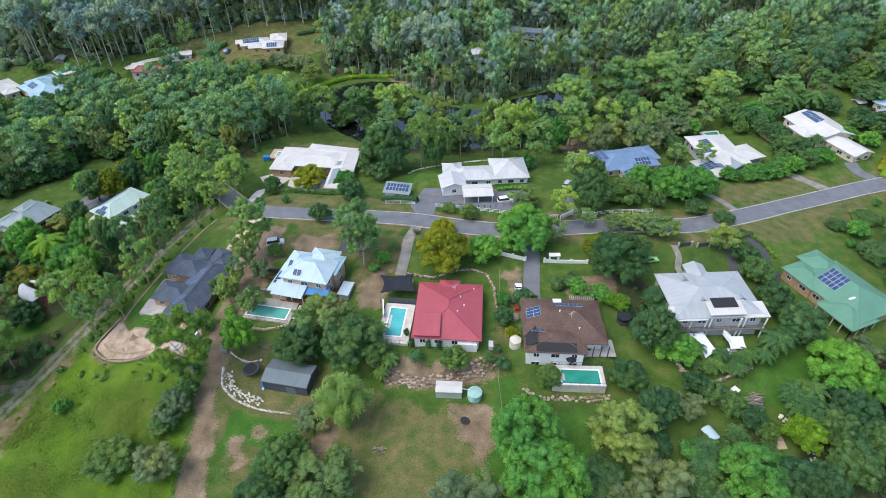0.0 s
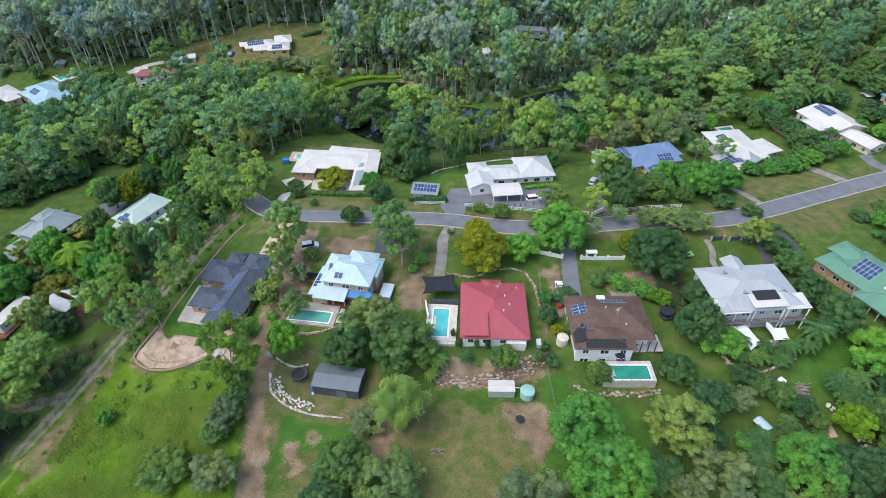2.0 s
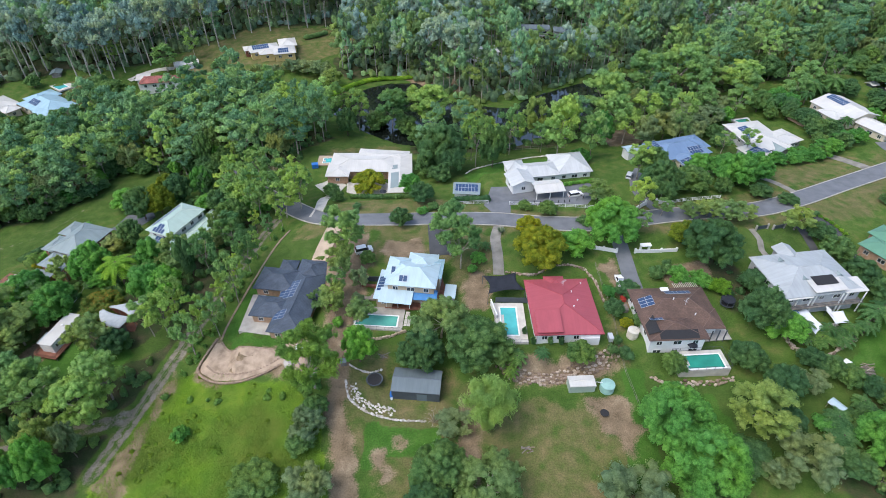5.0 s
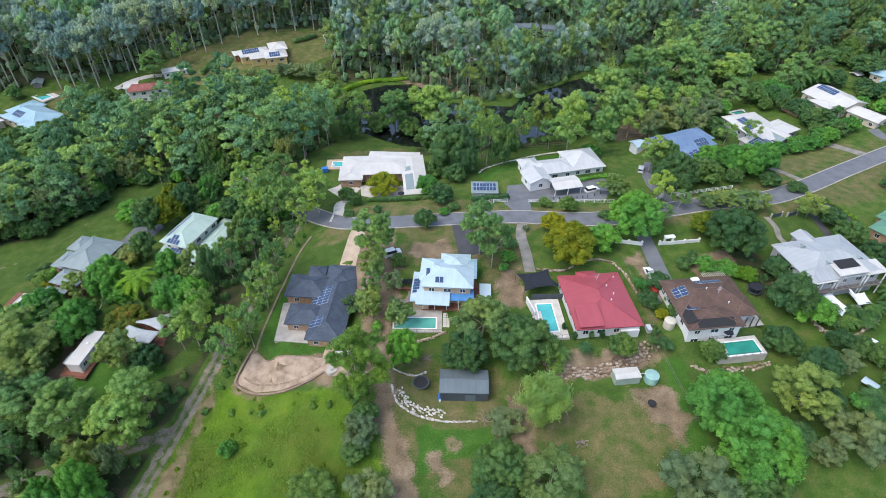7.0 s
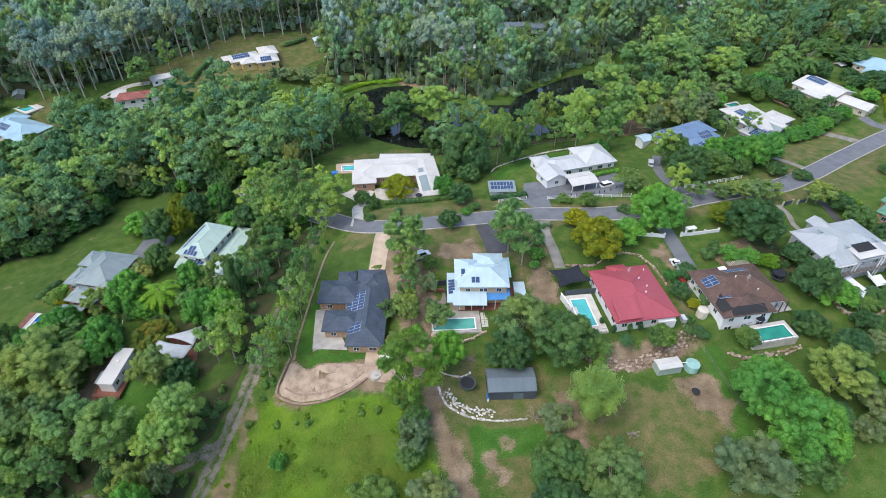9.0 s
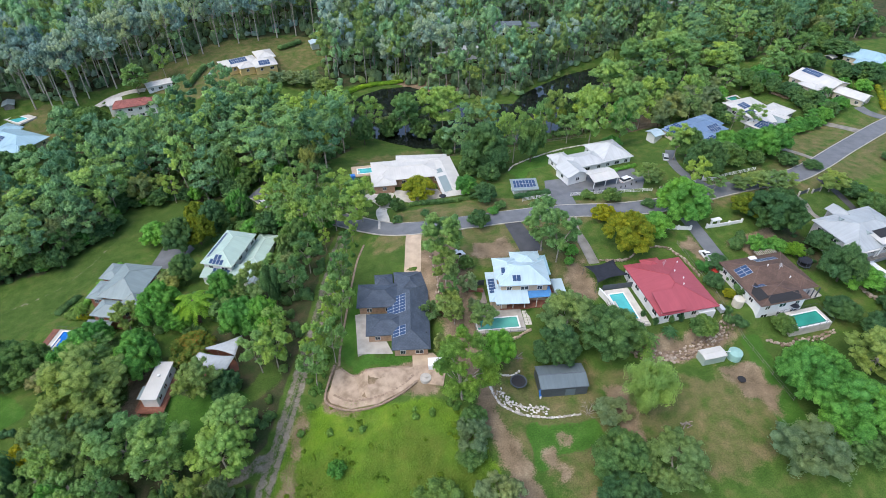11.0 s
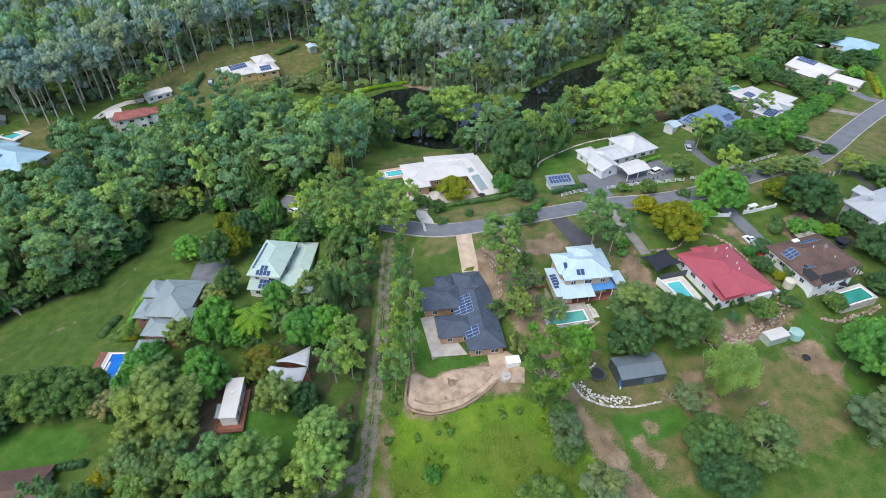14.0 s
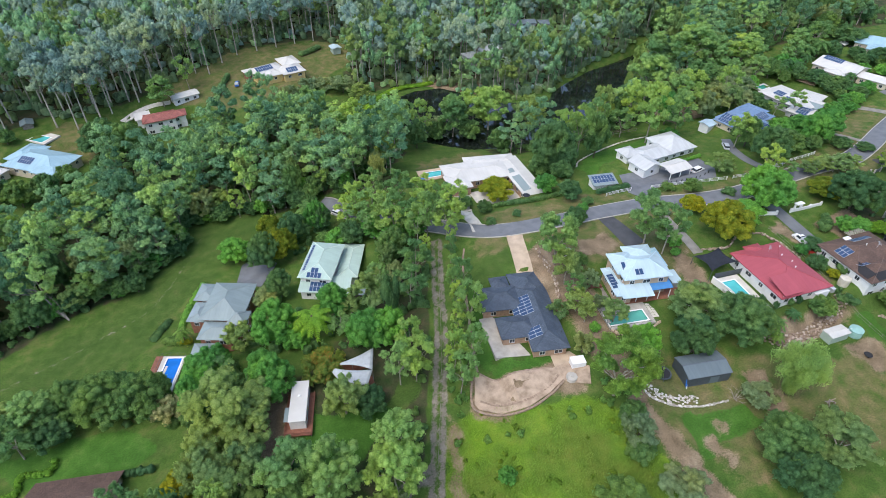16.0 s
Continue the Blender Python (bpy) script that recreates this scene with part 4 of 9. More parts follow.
def aerial(parent, home, x, y, z):
    """A television aerial: mast, boom and rods."""
    bm = bmesh.new()
    box(bm, -0.03, 0.03, -0.03, 0.03, 0, 1.6)
    box(bm, -0.9, 0.9, -0.02, 0.02, 1.5, 1.55)
    for i in range(7):
        box(bm, -0.8 + i * 0.26, -0.77 + i * 0.26, -0.45 + i * 0.03, 0.45 - i * 0.03, 1.55, 1.58)
    ob = part("aerial", bm, "car_silver", parent)
    ob.matrix_basis = Matrix.Translation(Vector((x, y, z)) - home) @ Matrix.Rotation(0.7, 4, "Z")


# the red house: a broad hip with a lower porch roof to the pool
RED = [block(1.4, 95.2, 15.9, 18.6, -4, 2.0, 15, along="y"), block(1.6, 103.4, 5.0, 4.4, -4, 2.02, 20, "hip", windows=False, along="y"), block(-3.5, 89.2, 5.8, 5.8, -3, 2.85, 13, "skillion", walls=False)]
red, rh = house("house", "white rendered house with a dusty red metal hip roof", RED, "roof_red", "white_paint", -1.2)
for u in (-3.0, 3.0):
    post(red, rh, *turned(-3.4, 89.6, -3, u * 0.9, -2.7), -1.2, 2.4)
for x, y in ((4.2, 98.0), (5.0, 95.3), (3.4, 93.0), (7.6, 101.5)):
    pipe_vent(red, rh, x, y, roof_at(RED[0], x, y)[0] - 0.1)
aerial(red, rh, 3.0, 101.0, roof_at(RED[0], 3.0, 101.0)[0] - 0.1)
bay = part("bay", boxed(-2.2, 2.2, -0.9, 0.4, -0.3, 2.4, bevel=0.03), "white_paint", red, "white laundry wing with a flat lid")
bay.matrix_basis = Matrix.Translation(Vector((5.6, 86.1, -1.2)) - rh) @ Matrix.Rotation(radians(-4), 4, "Z")

# the brown tiled house, two storeys on its downhill side
BRN = [block(27.8, 92.2, 18.6, 12.6, -3, 2.2, 22), block(25.2, 85.8, 13.8, 8.0, -3, 2.15, 22, along="y", base=-4.4), block(34.4, 87.6, 5.6, 6.4, -3, 2.1, 20, along="y", walls=False)]
brn, bh = house("house", "white rendered two-storey house with a brown tiled hip roof", BRN, "tile_brown", "white_paint", -1.2)
panels(brn, bh, BRN[0], 21.2, 93.2, 3, 2)
panels(brn, bh, BRN[0], 29.8, 95.4, 6, 1, flat=False)
panels(brn, bh, BRN[1], 21.6, 88.6, 3, 2)
for x, y in ((27.0, 92.0), (31.0, 88.0)):
    pipe_vent(brn, bh, x, y, roof_at(BRN[0], x, y)[0])
aerial(brn, bh, 29.5, 90.6, 4.3)
sky_box = part("skylight", boxed(-1.0, 1.0, -0.6, 0.6, 0, 0.3, bevel=0.04), "white_paint", brn, "white roof hatch")
sky_box.matrix_basis = Matrix.Translation(Vector((27.4, 97.2, 3.1)) - bh)
for i in range(13):
    bm = boxed(-0.05, 0.05, -1.0, 1.0, 0, 0.12)
    q = part("pergola_batten", bm, "tank_cream", brn)
    q.matrix_basis = Matrix.Translation(Vector((31.0 + 0.48 * i, 99.4 - 0.02 * i, 2.0)) - bh)
for u in range(4):
    post(brn, bh, 32.2 + u * 1.7, 83.9, -4.4, 2.0, 0.1, "dark_metal")
deck = part("balcony", boxed(-4.0, 4.0, -2.6, 2.4, -0.2, 0.0), "concrete", brn, "grey concrete balcony under the corner roof")
deck.matrix_basis = Matrix.Translation(Vector((35.4, 86.4, -1.2)) - bh)



def roof_mat(parent, home, k, x, y, w, h_, label, material="rubber"):
    """A flat sheet laid on a slope: black heating mats, and grey panels on the white roof."""
    z, down = roof_at(k, x, y)
    across = Vector((0, 0, 1)).cross(down).normalized()
    up = -down
    m_ = Matrix((across, up, across.cross(up))).transposed().to_4x4()
    if m_[2][2] < 0:
        m_ = Matrix((-across, up, (-across).cross(up))).transposed().to_4x4()
    m_.translation = Vector((x, y, z + 0.03)) - home
    bm_ = bmesh.new()
    box(bm_, -w / 2, w / 2, -h_ / 2, h_ / 2, 0, 0.05, bevel=0.02)
    o_ = part("pool_heater", bm_, material, parent, label)
    o_.matrix_basis = m_


roof_mat(brn, bh, BRN[1], 19.9, 87.2, 7.0, 2.6, "black pool heating mat on the tiles")
roof_mat(brn, bh, BRN[1], 25.2, 83.0, 9.0, 2.2, "black pool heating mat on the tiles")

# the grey-white two-storey house on posts
GRY = [block(63.2, 97.3, 21.0, 15.4, 2.5, 5.2, 17), block(63.2, 105.6, 5.0, 5.5, 2.5, 5.0, 24, "gable", along="y", windows=False), block(64.8, 92.9, 8.4, 6.4, 2.5, 6.1, 5, "skillion", walls=False, roof="roof_white"), block(56.0, 91.0, 8.6, 4.2, 2.5, 5.0, 6, "skillion", walls=False, roof="roof_white"),
       block(71.6, 92.0, 6.0, 4.6, 2.5, 5.3, 6, "skillion", walls=False, roof="roof_white")]
gry, gh = house("house", "grey two-storey house with a pale weathered metal roof", GRY, "roof_zinc", "grey_render", -1.2)
dark = part("pool_heater", boxed(-2.9, 2.9, -1.7, 1.7, 0, 0.06), "rubber", gry, "black solar pool heating mat")
dark.matrix_basis = Matrix.Translation(Vector((64.9, 93.4, 6.74)) - gh) @ Matrix.Rotation(radians(2.5), 4, "Z") @ Matrix.Rotation(radians(5), 4, "X")
for x in (53.4, 57.0, 60.4, 61.4, 68.2, 69.2, 74.0):
    post(gry, gh, x, 89.6, -1.6, 5.2, 0.12, "white_paint")
vera = part("veranda_deck", boxed(-11, 11, -1.7, 1.7, -0.25, 0), "timber_grey", gry, "grey timber upper veranda")
vera.matrix_basis = Matrix.Translation(Vector((63.5, 90.6, 2.0)) - gh) @ Matrix.Rotation(radians(2.5), 4, "Z")
for z in (0.55, 1.0):
    rail = part("veranda_rail", boxed(-10.8, 10.8, -0.04, 0.04, 0, 0.07), "dark_metal", gry)
    rail.matrix_basis = Matrix.Translation(Vector((63.5, 88.95, 2.0 + z)) - gh) @ Matrix.Rotation(radians(2.5), 4, "Z")
bm = bmesh.new()
box(bm, -1.08, -1.0, -3.6, 0, -0.3, 0, m=Matrix.Rotation(math.atan2(0.28, 0.3), 4, "X"))
stair = part("stair", bm, "white_paint", gry, "white outdoor stair")
stair.matrix_basis = Matrix.Translation(Vector((64.6, 88.8, 2.0)) - gh) @ Matrix.Rotation(radians(65), 4, "Z")
for i in range(12):
    part("step", boxed(-1.0, 1.0, -0.3 * i - 0.3, -0.3 * i, -0.28 * i - 0.06, -0.28 * i), "white_paint", stair)
for x, y in ((58.4, 100.6), (60.4, 93.6), (69.6, 94.2)):
    z, down = roof_at(GRY[0], x, y)
    bm = bmesh.new()
    v = [bm.verts.new(p) for p in ((-1.1, 0, 0), (1.1, 0, 0), (0, 0, 0.75), (0, 1.5, 0.55))]
    for f in ((0, 1, 2), (1, 3, 2), (3, 0, 2), (0, 3, 1)):
        bm.faces.new([v[i] for i in f])
    g = part("gablet", bm, "roof_grey", gry)
    g.matrix_basis = Matrix.Translation(Vector((x, y, z - 0.15)) - gh)

# the green-roofed house
GRN = [block(99.6, 101.4, 15.0, 18.6, 22, 2.4, 22, along="y"), block(92.6, 107.2, 7.0, 9.4, 22, 2.35, 22, "hip", along="y"), block(98.8, 111.6, 7.4, 9.6, 22, 2.35, 22, along="y"), block(96.2, 94.6, 9.0, 10.0, 22, 2.0, 20, along="y", walls=False)]
grn, gnh = house("house", "tan brick house with a bright green metal hip roof", GRN, "roof_green", "brick_tan", -0.9)
panels(grn, gnh, GRN[0], 96.4, 103.2, 5, 3)
panels(grn, gnh, GRN[3], 97.6, 95.6, 2, 1)
heater = part("solar_tank", boxed(-1.1, 1.1, -0.28, 0.28, 0, 0.55, bevel=0.12), "white_paint", grn, "white solar hot water tank")
heater.matrix_basis = Matrix.Translation(Vector((97.9, 97.0, 4.0)) - gnh) @ Matrix.Rotation(radians(15), 4, "Z")
for v in range(5):
    x, y = turned(96.2, 94.6, 22, -4.2, -4.6 + 2.3 * v)
    post(grn, gnh, x, y, -0.9, 2.0, 0.1, "tank_cream")
for u in range(4):
    x, y = turned(96.2, 94.6, 22, -4.2 + 2.8 * u, -4.6)
    post(grn, gnh, x, y, -0.9, 2.0, 0.1, "tank_cream")

# the pale blue two-storey house with a lower veranda roof
BLU = [block(-33.6, 107.4, 12.6, 9.4, -13, 4.5, 24), block(-31.0, 111.2, 7.5, 7.6, -13, 4.4, 24, along="y"), block(-36.8, 110.0, 6.5, 8.0, -13, 4.45, 24, along="y"), block(-40.2, 107.0, 5.0, 10.6, -13, 1.8, 9, "hip", along="y", base=-1.5), block(-38.2, 102.4, 8.2, 4.4, -13, 1.75, 10, "skillion", walls=False),
       block(-28.2, 109.4, 4.6, 7.4, -13, 4.0, 18, along="y", roof="roof_skyblue")]
blu, blh = house("house", "two-storey tan house with a pale blue metal roof", BLU, "roof_paleblue", "tan_render", -1.4)
panels(blu, blh, BLU[2], -38.6, 107.6, 1, 2)
panels(blu, blh, BLU[0], -36.2, 104.9, 2, 1)
panels(blu, blh, BLU[3], -41.6, 107.2, 5, 1)
bm = boxed(-3.3, 3.3, -1.6, 1.6, 0, 0.06)
aw = part("awning", bm, "shade_blue", blu, "blue canvas awning")
aw.matrix_basis = Matrix.Translation(Vector((-31.4, 102.2, 2.0)) - blh) @ Matrix.Rotation(radians(-10), 4, "Z") @ Matrix.Rotation(radians(10), 4, "X")
dk = part("deck", boxed(-7.5, 8.0, -1.6, 6.0, -0.5, 0.25), "timber_red", blu, "red-stained timber deck")
dk.matrix_basis = Matrix.Translation(Vector((-33.4, 102.2, -1.5)) - blh) @ Matrix.Rotation(radians(-12), 4, "Z")
dk = part("deck", boxed(-2.0, 2.0, -5.5, 5.5, -0.5, 0.2), "timber_red", blu, "red-stained timber deck")
dk.matrix_basis = Matrix.Translation(Vector((-24.8, 107.4, -1.5)) - blh) @ Matrix.Rotation(radians(-12), 4, "Z")
for u in range(6):
    x, y = turned(-33.4, 102.2, -12, -7.2 + 2.9 * u, -1.4)
    post(blu, blh, x, y, -1.3, 1.7, 0.08, "white_paint")

# the dark tiled house
DRK = [block(-62.6, 106.8, 8.9, 22.0, -13.5, -1.7, 24, along="y"), block(-60.0, 117.6, 8.2, 9.6, -10, -1.65, 23, along="y"), block(-68.6, 115.6, 11.0, 8.4, -13, -1.7, 23), block(-66.4, 120.6, 4.6, 4.6, -10, -1.6, 26), block(-69.0, 105.4, 9.6, 7.0, -12, -1.7, 23)]
drk, dh = house("house", "brick house with a dark slate-blue tiled hip roof", DRK, "tile_dark", "brick_tan", -4.4)
panels(drk, dh, DRK[0], -65.3, 110.6, 6, 3)
panels(drk, dh, DRK[0], -66.6, 101.6, 3, 2)
pipe_vent(drk, dh, -60.6, 99.6, roof_at(DRK[0], -60.6, 99.6)[0], "dark_metal")
slab("patio", [(-75.4, 113.2), (-72, 113), (-70, 104), (-69, 98.4), (-77.0, 100.6)], -4.28, "concrete", "pale concrete patio beside the dark tiled house", 1.2)

# the low white house and its wing round a courtyard
WHT = [block(-46.5, 176.5, 24, 12.5, -6, -3.8, 9), block(-34.6, 168.6, 8.0, 24.6, -3, -3.75, 9, along="y"), block(-40.2, 180.6, 18, 7.4, -12, -3.7, 8), block(-55.6, 172.6, 8, 9.0, -6, -3.85, 9)]
wht, wh = house("house", "low cream brick house with a bright white metal roof", WHT, "roof_white", "brick_tan", -7.0)
# plain grey sheets stand in for the panels on this roof
roof_mat(wht, wh, WHT[1], -36.7, 163.4, 9.4, 2.7, "pale grey panel sheet on the white roof", "roof_grey")
roof_mat(wht, wh, WHT[1], -36.4, 171.6, 2.6, 2.0, "pale grey panel sheet on the white roof", "roof_grey")

# the white cottage with its carport
COT = [block(21.6, 161.6, 12.0, 12.8, 4, 0.9, 25), block(10.0, 158.4, 14.5, 8.6, 4, 0.95, 18), block(3.0, 161.0, 6.5, 6.5, 4, 1.2, 24), block(3.0, 152.2, 8.2, 8.0, 8, 1.8, 20, "gable", along="y")]
cot, ch = house("house", "white weatherboard cottage with pale metal roofs", COT, "roof_offwhite", "white_paint", -1.3)
CPT = [block(10.6, 146.8, 9.4, 6.8, 4, 1.9, 14, "gable", walls=False, roof="roof_white")]
cpt, cph = house("carport", "open white carport with a white gabled roof", CPT, "roof_white", "white_paint", -0.6, category="carport")
for u in (-4.3, 0, 4.3):
    for v in (-3.0, 3.0):
        x, y = turned(10.6, 146.8, 4, u, v)
        post(cpt, cph, x, y, gz(x, y), 1.95, 0.1)
SOL = [block(-14.3, 150.6, 8.6, 5.2, -10, -0.2, 10, "skillion", roof="roof_grey", windows=False)]
sol, sh = house("garden_shed", "low shed roofed with dark solar panels", SOL, "roof_offwhite", "white_paint", -2.1, category="shed")
panels(sol, sh, SOL[0], -14.3, 150.7, 7, 2)

# the blue house, the two white ones and the far ones up the street
B9 = [block(61.6, 167.6, 20, 12.5, 12, 0.9, 20), block(62.6, 158.4, 8, 12.5, 12, 1.0, 20, along="y"), block(54.4, 166.6, 9.5, 10, 12, 0.9, 20, along="y"), block(68.6, 171.2, 9, 9, 12, 0.9, 20)]
b9, b9h = house("house", "cream house with a blue-grey metal roof and solar panels", B9, "roof_blue", "cream_render", -1.7)
panels(b9, b9h, B9[0], 66.6, 164.4, 5, 2)
panels(b9, b9h, B9[2], 52.2, 167.2, 5, 3)
panels(b9, b9h, B9[1], 60.6, 157.0, 4, 2)
W10 = [block(97.0, 177.2, 15.0, 21, 6, -1.1, 12, along="y"), block(104.6, 174.8, 13, 9.5, 20, -1.2, 12), block(91.0, 165.4, 9.5, 11.5, 18, -1.2, 12, along="y"), block(99.6, 168.4, 6, 7, 18, -1.5, 22, "gable", along="y", windows=False, roof="roof_grey")]
w10, w10h = house("house", "grey house with a bright white metal roof", W10, "roof_white", "grey_render", -4.6)
panels(w10, w10h, W10[0], 93.4, 180.4, 4, 2)
panels(w10, w10h, W10[0], 92.4, 175.4, 3, 2)
panels(w10, w10h, W10[2], 89.4, 164.9, 4, 3)
panels(w10, w10h, W10[2], 92.6, 165.2, 3, 3)
W11 = [block(137.6, 188.6, 16, 18.5, 12, 2.3, 15, "gable", along="y"), block(141.0, 174.4, 8.8, 12.4, 20, 1.7, 16, "gable", along="y"), block(130.8, 185.4, 7.5, 9, 12, 2.0, 12, along="y")]
w11, w11h = house("house", "cream house with a white metal roof and double garage", W11, "roof_white", "cream_render", -1.0)
panels(w11, w11h, W11[0], 136.0, 192.0, 8, 2)
B12 = [block(177.5, 201.5, 14, 19, 30, 3.6, 20, along="y"), block(170.5, 195.5, 9, 10.5, 30, 3.5, 20)]

house("house", "far house with a blue metal hip roof", B12, "roof_skyblue", "cream_render", 0.4)
house("garden_shed", "small far shed with a white roof", [block(164.2, 209.5, 4, 4, 10, 2.2, 15, "gable", windows=False)], "roof_white", "dark_metal", -0.4, category="shed")

# the houses down the slope
G13 = [block(-106.1, 153.6, 9.6, 15.8, -28, -7.5, 18, along="y"), block(-107.2, 145.6, 14.2, 5.6, -24, -10.1, 12, "skillion", base=-13.4), block(-97.8, 153.6, 6.0, 15.0, -24, -10.0, 12, "hip", along="y", base=-13.4)]
g13, g13h = house("house", "two-storey house with a pale mint metal roof", G13, "roof_mint", "white_paint", -13.2)
panels(g13, g13h, G13[0], -109.6, 147.6, 4, 1)
panels(g13, g13h, G13[0], -109.0, 149.0, 2, 1)
panels(g13, g13h, G13[1], -109.0, 145.4, 5, 2)
panels(g13, g13h, G13[0], -109.3, 155.6, 11, 1, w=1.0, h=0.9)
G14 = [block(-132.7, 147.4, 11.2, 14.0, -24, -8.5, 24, along="y"), block(-140.2, 147.0, 4.6, 7.0, -24, -9.4, 16, along="y"), block(-137.6, 153.6, 5.4, 6.6, -24, -9.0, 20, along="y"), block(-136.4, 138.4, 8.8, 6.2, -24, -9.4, 22), block(-130.9, 140.4, 5.0, 5.0, -24, -8.7, 34), block(-140.4, 133.4, 6.6, 6.4, -20, -10.9, 16)]
house("house", "red brick house with a grey metal hip roof", G14, "roof_grey", "brick_red", -14.2)
L15 = [block(-191.5, 259.5, 24, 15, -38, -14.2, 20), block(-197.5, 268.5, 10, 13, -38, -14.3, 20, along="y"), block(-188, 251.5, 12, 8, -38, -14.4, 20)]
l15, l15h = house("house", "two-storey cream house with a pale blue metal roof", L15, "roof_skyblue", "cream_render", -18.6)
panels(l15, l15h, L15[0], -196.0, 258.6, 6, 2)
house("house", "far low house with a white metal roof among dark trees", [block(-214, 263, 15, 11, -38, -14.6, 18), block(-207.5, 257.5, 8, 7, -38, -14.8, 16)], "roof_white", "cream_render", -18.4)
R16 = [block(-149.0, 278.6, 13.5, 9.0, 6, -12.3, 20), block(-155.4, 281.4, 6.5, 6.5, 8, -12.3, 6, "skillion", roof="roof_white"), block(-142.0, 279.6, 8, 7.0, 4, -12.4, 20)]
house("house", "white house with a faded red-brown tiled roof", R16, "tile_redbrown", "white_paint", -17.7)
house("garage_shed", "long white metal shed among the trees", [block(-137.6, 294.0, 12, 6.5, 18, -10.4, 12, "gable")], "roof_white", "white_paint", -13.4, category="shed")
Y18 = [block(-99.5, 300.5, 15, 10, 18, -6.6, 20), block(-88.2, 306.6, 9.0, 11.5, 12, -6.3, 20, along="y"), block(-88.6, 296.4, 11, 11, 10, -6.5, 20), block(-97.2, 295.0, 8, 7, 12, -6.7, 20, along="y"), block(-107.4, 301.6, 5, 6.6, 18, -7.0, 14, wall="timber_red")]
y18, y18h = house("house", "yellow house with a white metal roof and solar panels", Y18, "roof_white", "yellow_render", -10.6)
panels(y18, y18h, Y18[0], -100.6, 298.4, 8, 2)
panels(y18, y18h, Y18[2], -88.6, 293.2, 5, 2)
B19 = [block(-168.0, 103.6, 17, 13, -12, -12.4, 24, "gable", along="x"), block(-166.0, 97.4, 7, 9, -12, -12.7, 22, "gable", along="y")]
b19, b19h = house("house", "brick house with a brown tiled roof and cream gable", B19, "tile_brown", "cream_render", -15.8)
panels(b19, b19h, B19[0], -172.6, 99.6, 4, 2)
house("house", "far dark-roofed house beyond the pond", [block(46, 318, 17, 8, -10, -6.2, 16, "gable"), block(60, 314, 8, 8, -10, -6.6, 16)], "roof_slate", "grey_render", -9.6)
house("house", "far white-roofed house half hidden by gum trees", [block(14, 292, 14, 10, 8, -8.4, 18), block(2, 288, 9, 8, 8, -8.8, 18)], "roof_offwhite", "white_paint", -12.4)
house("house", "far pale-roofed house in the forest", [block(152, 318, 15, 11, 20, -1.0, 18), block(163, 322, 9, 9, 20, -1.2, 18)], "roof_offwhite", "white_paint", -5.0)
house("house", "far pale-roofed house among trees on the rise", [block(248, 286, 18, 12, 20, -1.6, 18), block(262, 280, 10, 9, 20, -1.8, 18)], "roof_white", "white_paint", -5.6)
house("garden_shed", "small teal-roofed shed on the far lawn", [block(-62, 318, 5, 6, 8, -6.6, 14, "gable", windows=False)], "roof_paleblue", "steel_green", -9.2, category="shed")
house("garden_shed", "small grey timber shed by the far lawn", [block(-200, 292, 5, 6, 12, -12.0, 20, "gable", windows=False)], "roof_grey", "timber_grey", -14.5, category="shed")
house("garden_shed", "small pale blue-roofed shed beside the lawn", [block(46.5, 170.5, 5, 5, 12, -0.3, 16, "gable", windows=False)], "roof_paleblue", "white_paint", -3.2, category="shed")
house("garden_shed", "low grey-roofed garden shed among shrubs", [block(-99.5, 138.0, 3.2, 3.4, -20, -8.2, 10, "gable", windows=False)], "roof_grey", "timber_grey", -10.4, category="shed")

# sheds near the foot of the slope
SHD = [block(-34.6, 80.6, 10.8, 6.4, -11, -3.3, 14, "gable", over=0.12, windows=False)]
shd, sdh = house("garage_shed", "dark grey steel shed with a low gabled roof", SHD, "roof_slate", "dark_metal", -6.1, category="shed")
dr = part("door", boxed(-1.1, 1.1, -0.06, 0.0, 0, 2.1), "roof_slate", shd, "grey roller door", )
dr.matrix_basis = Matrix.Translation(Vector((*turned(-34.6, 80.6, -11, 1.4, -3.1), -6.0)) - sdh) @ Matrix.Rotation(radians(-11), 4, "Z")
house("garden_shed", "small pale green steel shed with a white roof", [block(1.3, 76.1, 5.8, 2.9, -3, -2.2, 7, "gable", over=0.08, windows=False)], "roof_white", "steel_green", -4.3, category="shed")


# ---- trees and shrubs ----
rng = np.random.default_rng(7)
PLANTED = {}
PLANTED.setdefault("a", []).extend([(-57.2, 82.4, 19, 6.8)])
PLANTED.setdefault("g", []).extend([(-52.7, 107.9, 9, 2.4), (-135, 302.1, 16, 4.3), (-146.6, 291.2, 14, 6.1), (-175.2, 301.7, 12, 4.5), (-87.7, 247.9, 19, 7.1), (-76.4, 228.8, 19, 6.6), (-66, 224.4, 17, 7), (-58.8, 225.6, 20, 4.7), (-49.8, 238.4, 12, 3.7), (-33.5, 229.1, 17, 5.3), (-23.5, 229.3, 19, 6.3), (0.4, 198.4, 14, 4.4), (11.9, 199.2, 15, 4), (18.4, 184.7, 12, 4.7), (29.8, 193.2, 20, 5.3), (50.9, 211.2, 24, 9.3), (48.1, 192.1, 20, 6.4), (77.6, 233.5, 22, 9), (90.3, 230.2, 24, 10), (94.3, 220.7, 20, 7.1), (112.2, 220.2, 16, 8.5), (-50.4, 120.2, 17.2, 5.4), (-23, 118.6, 17.2, 5.4), (-20.9, 113.4, 15.8, 4.8)])
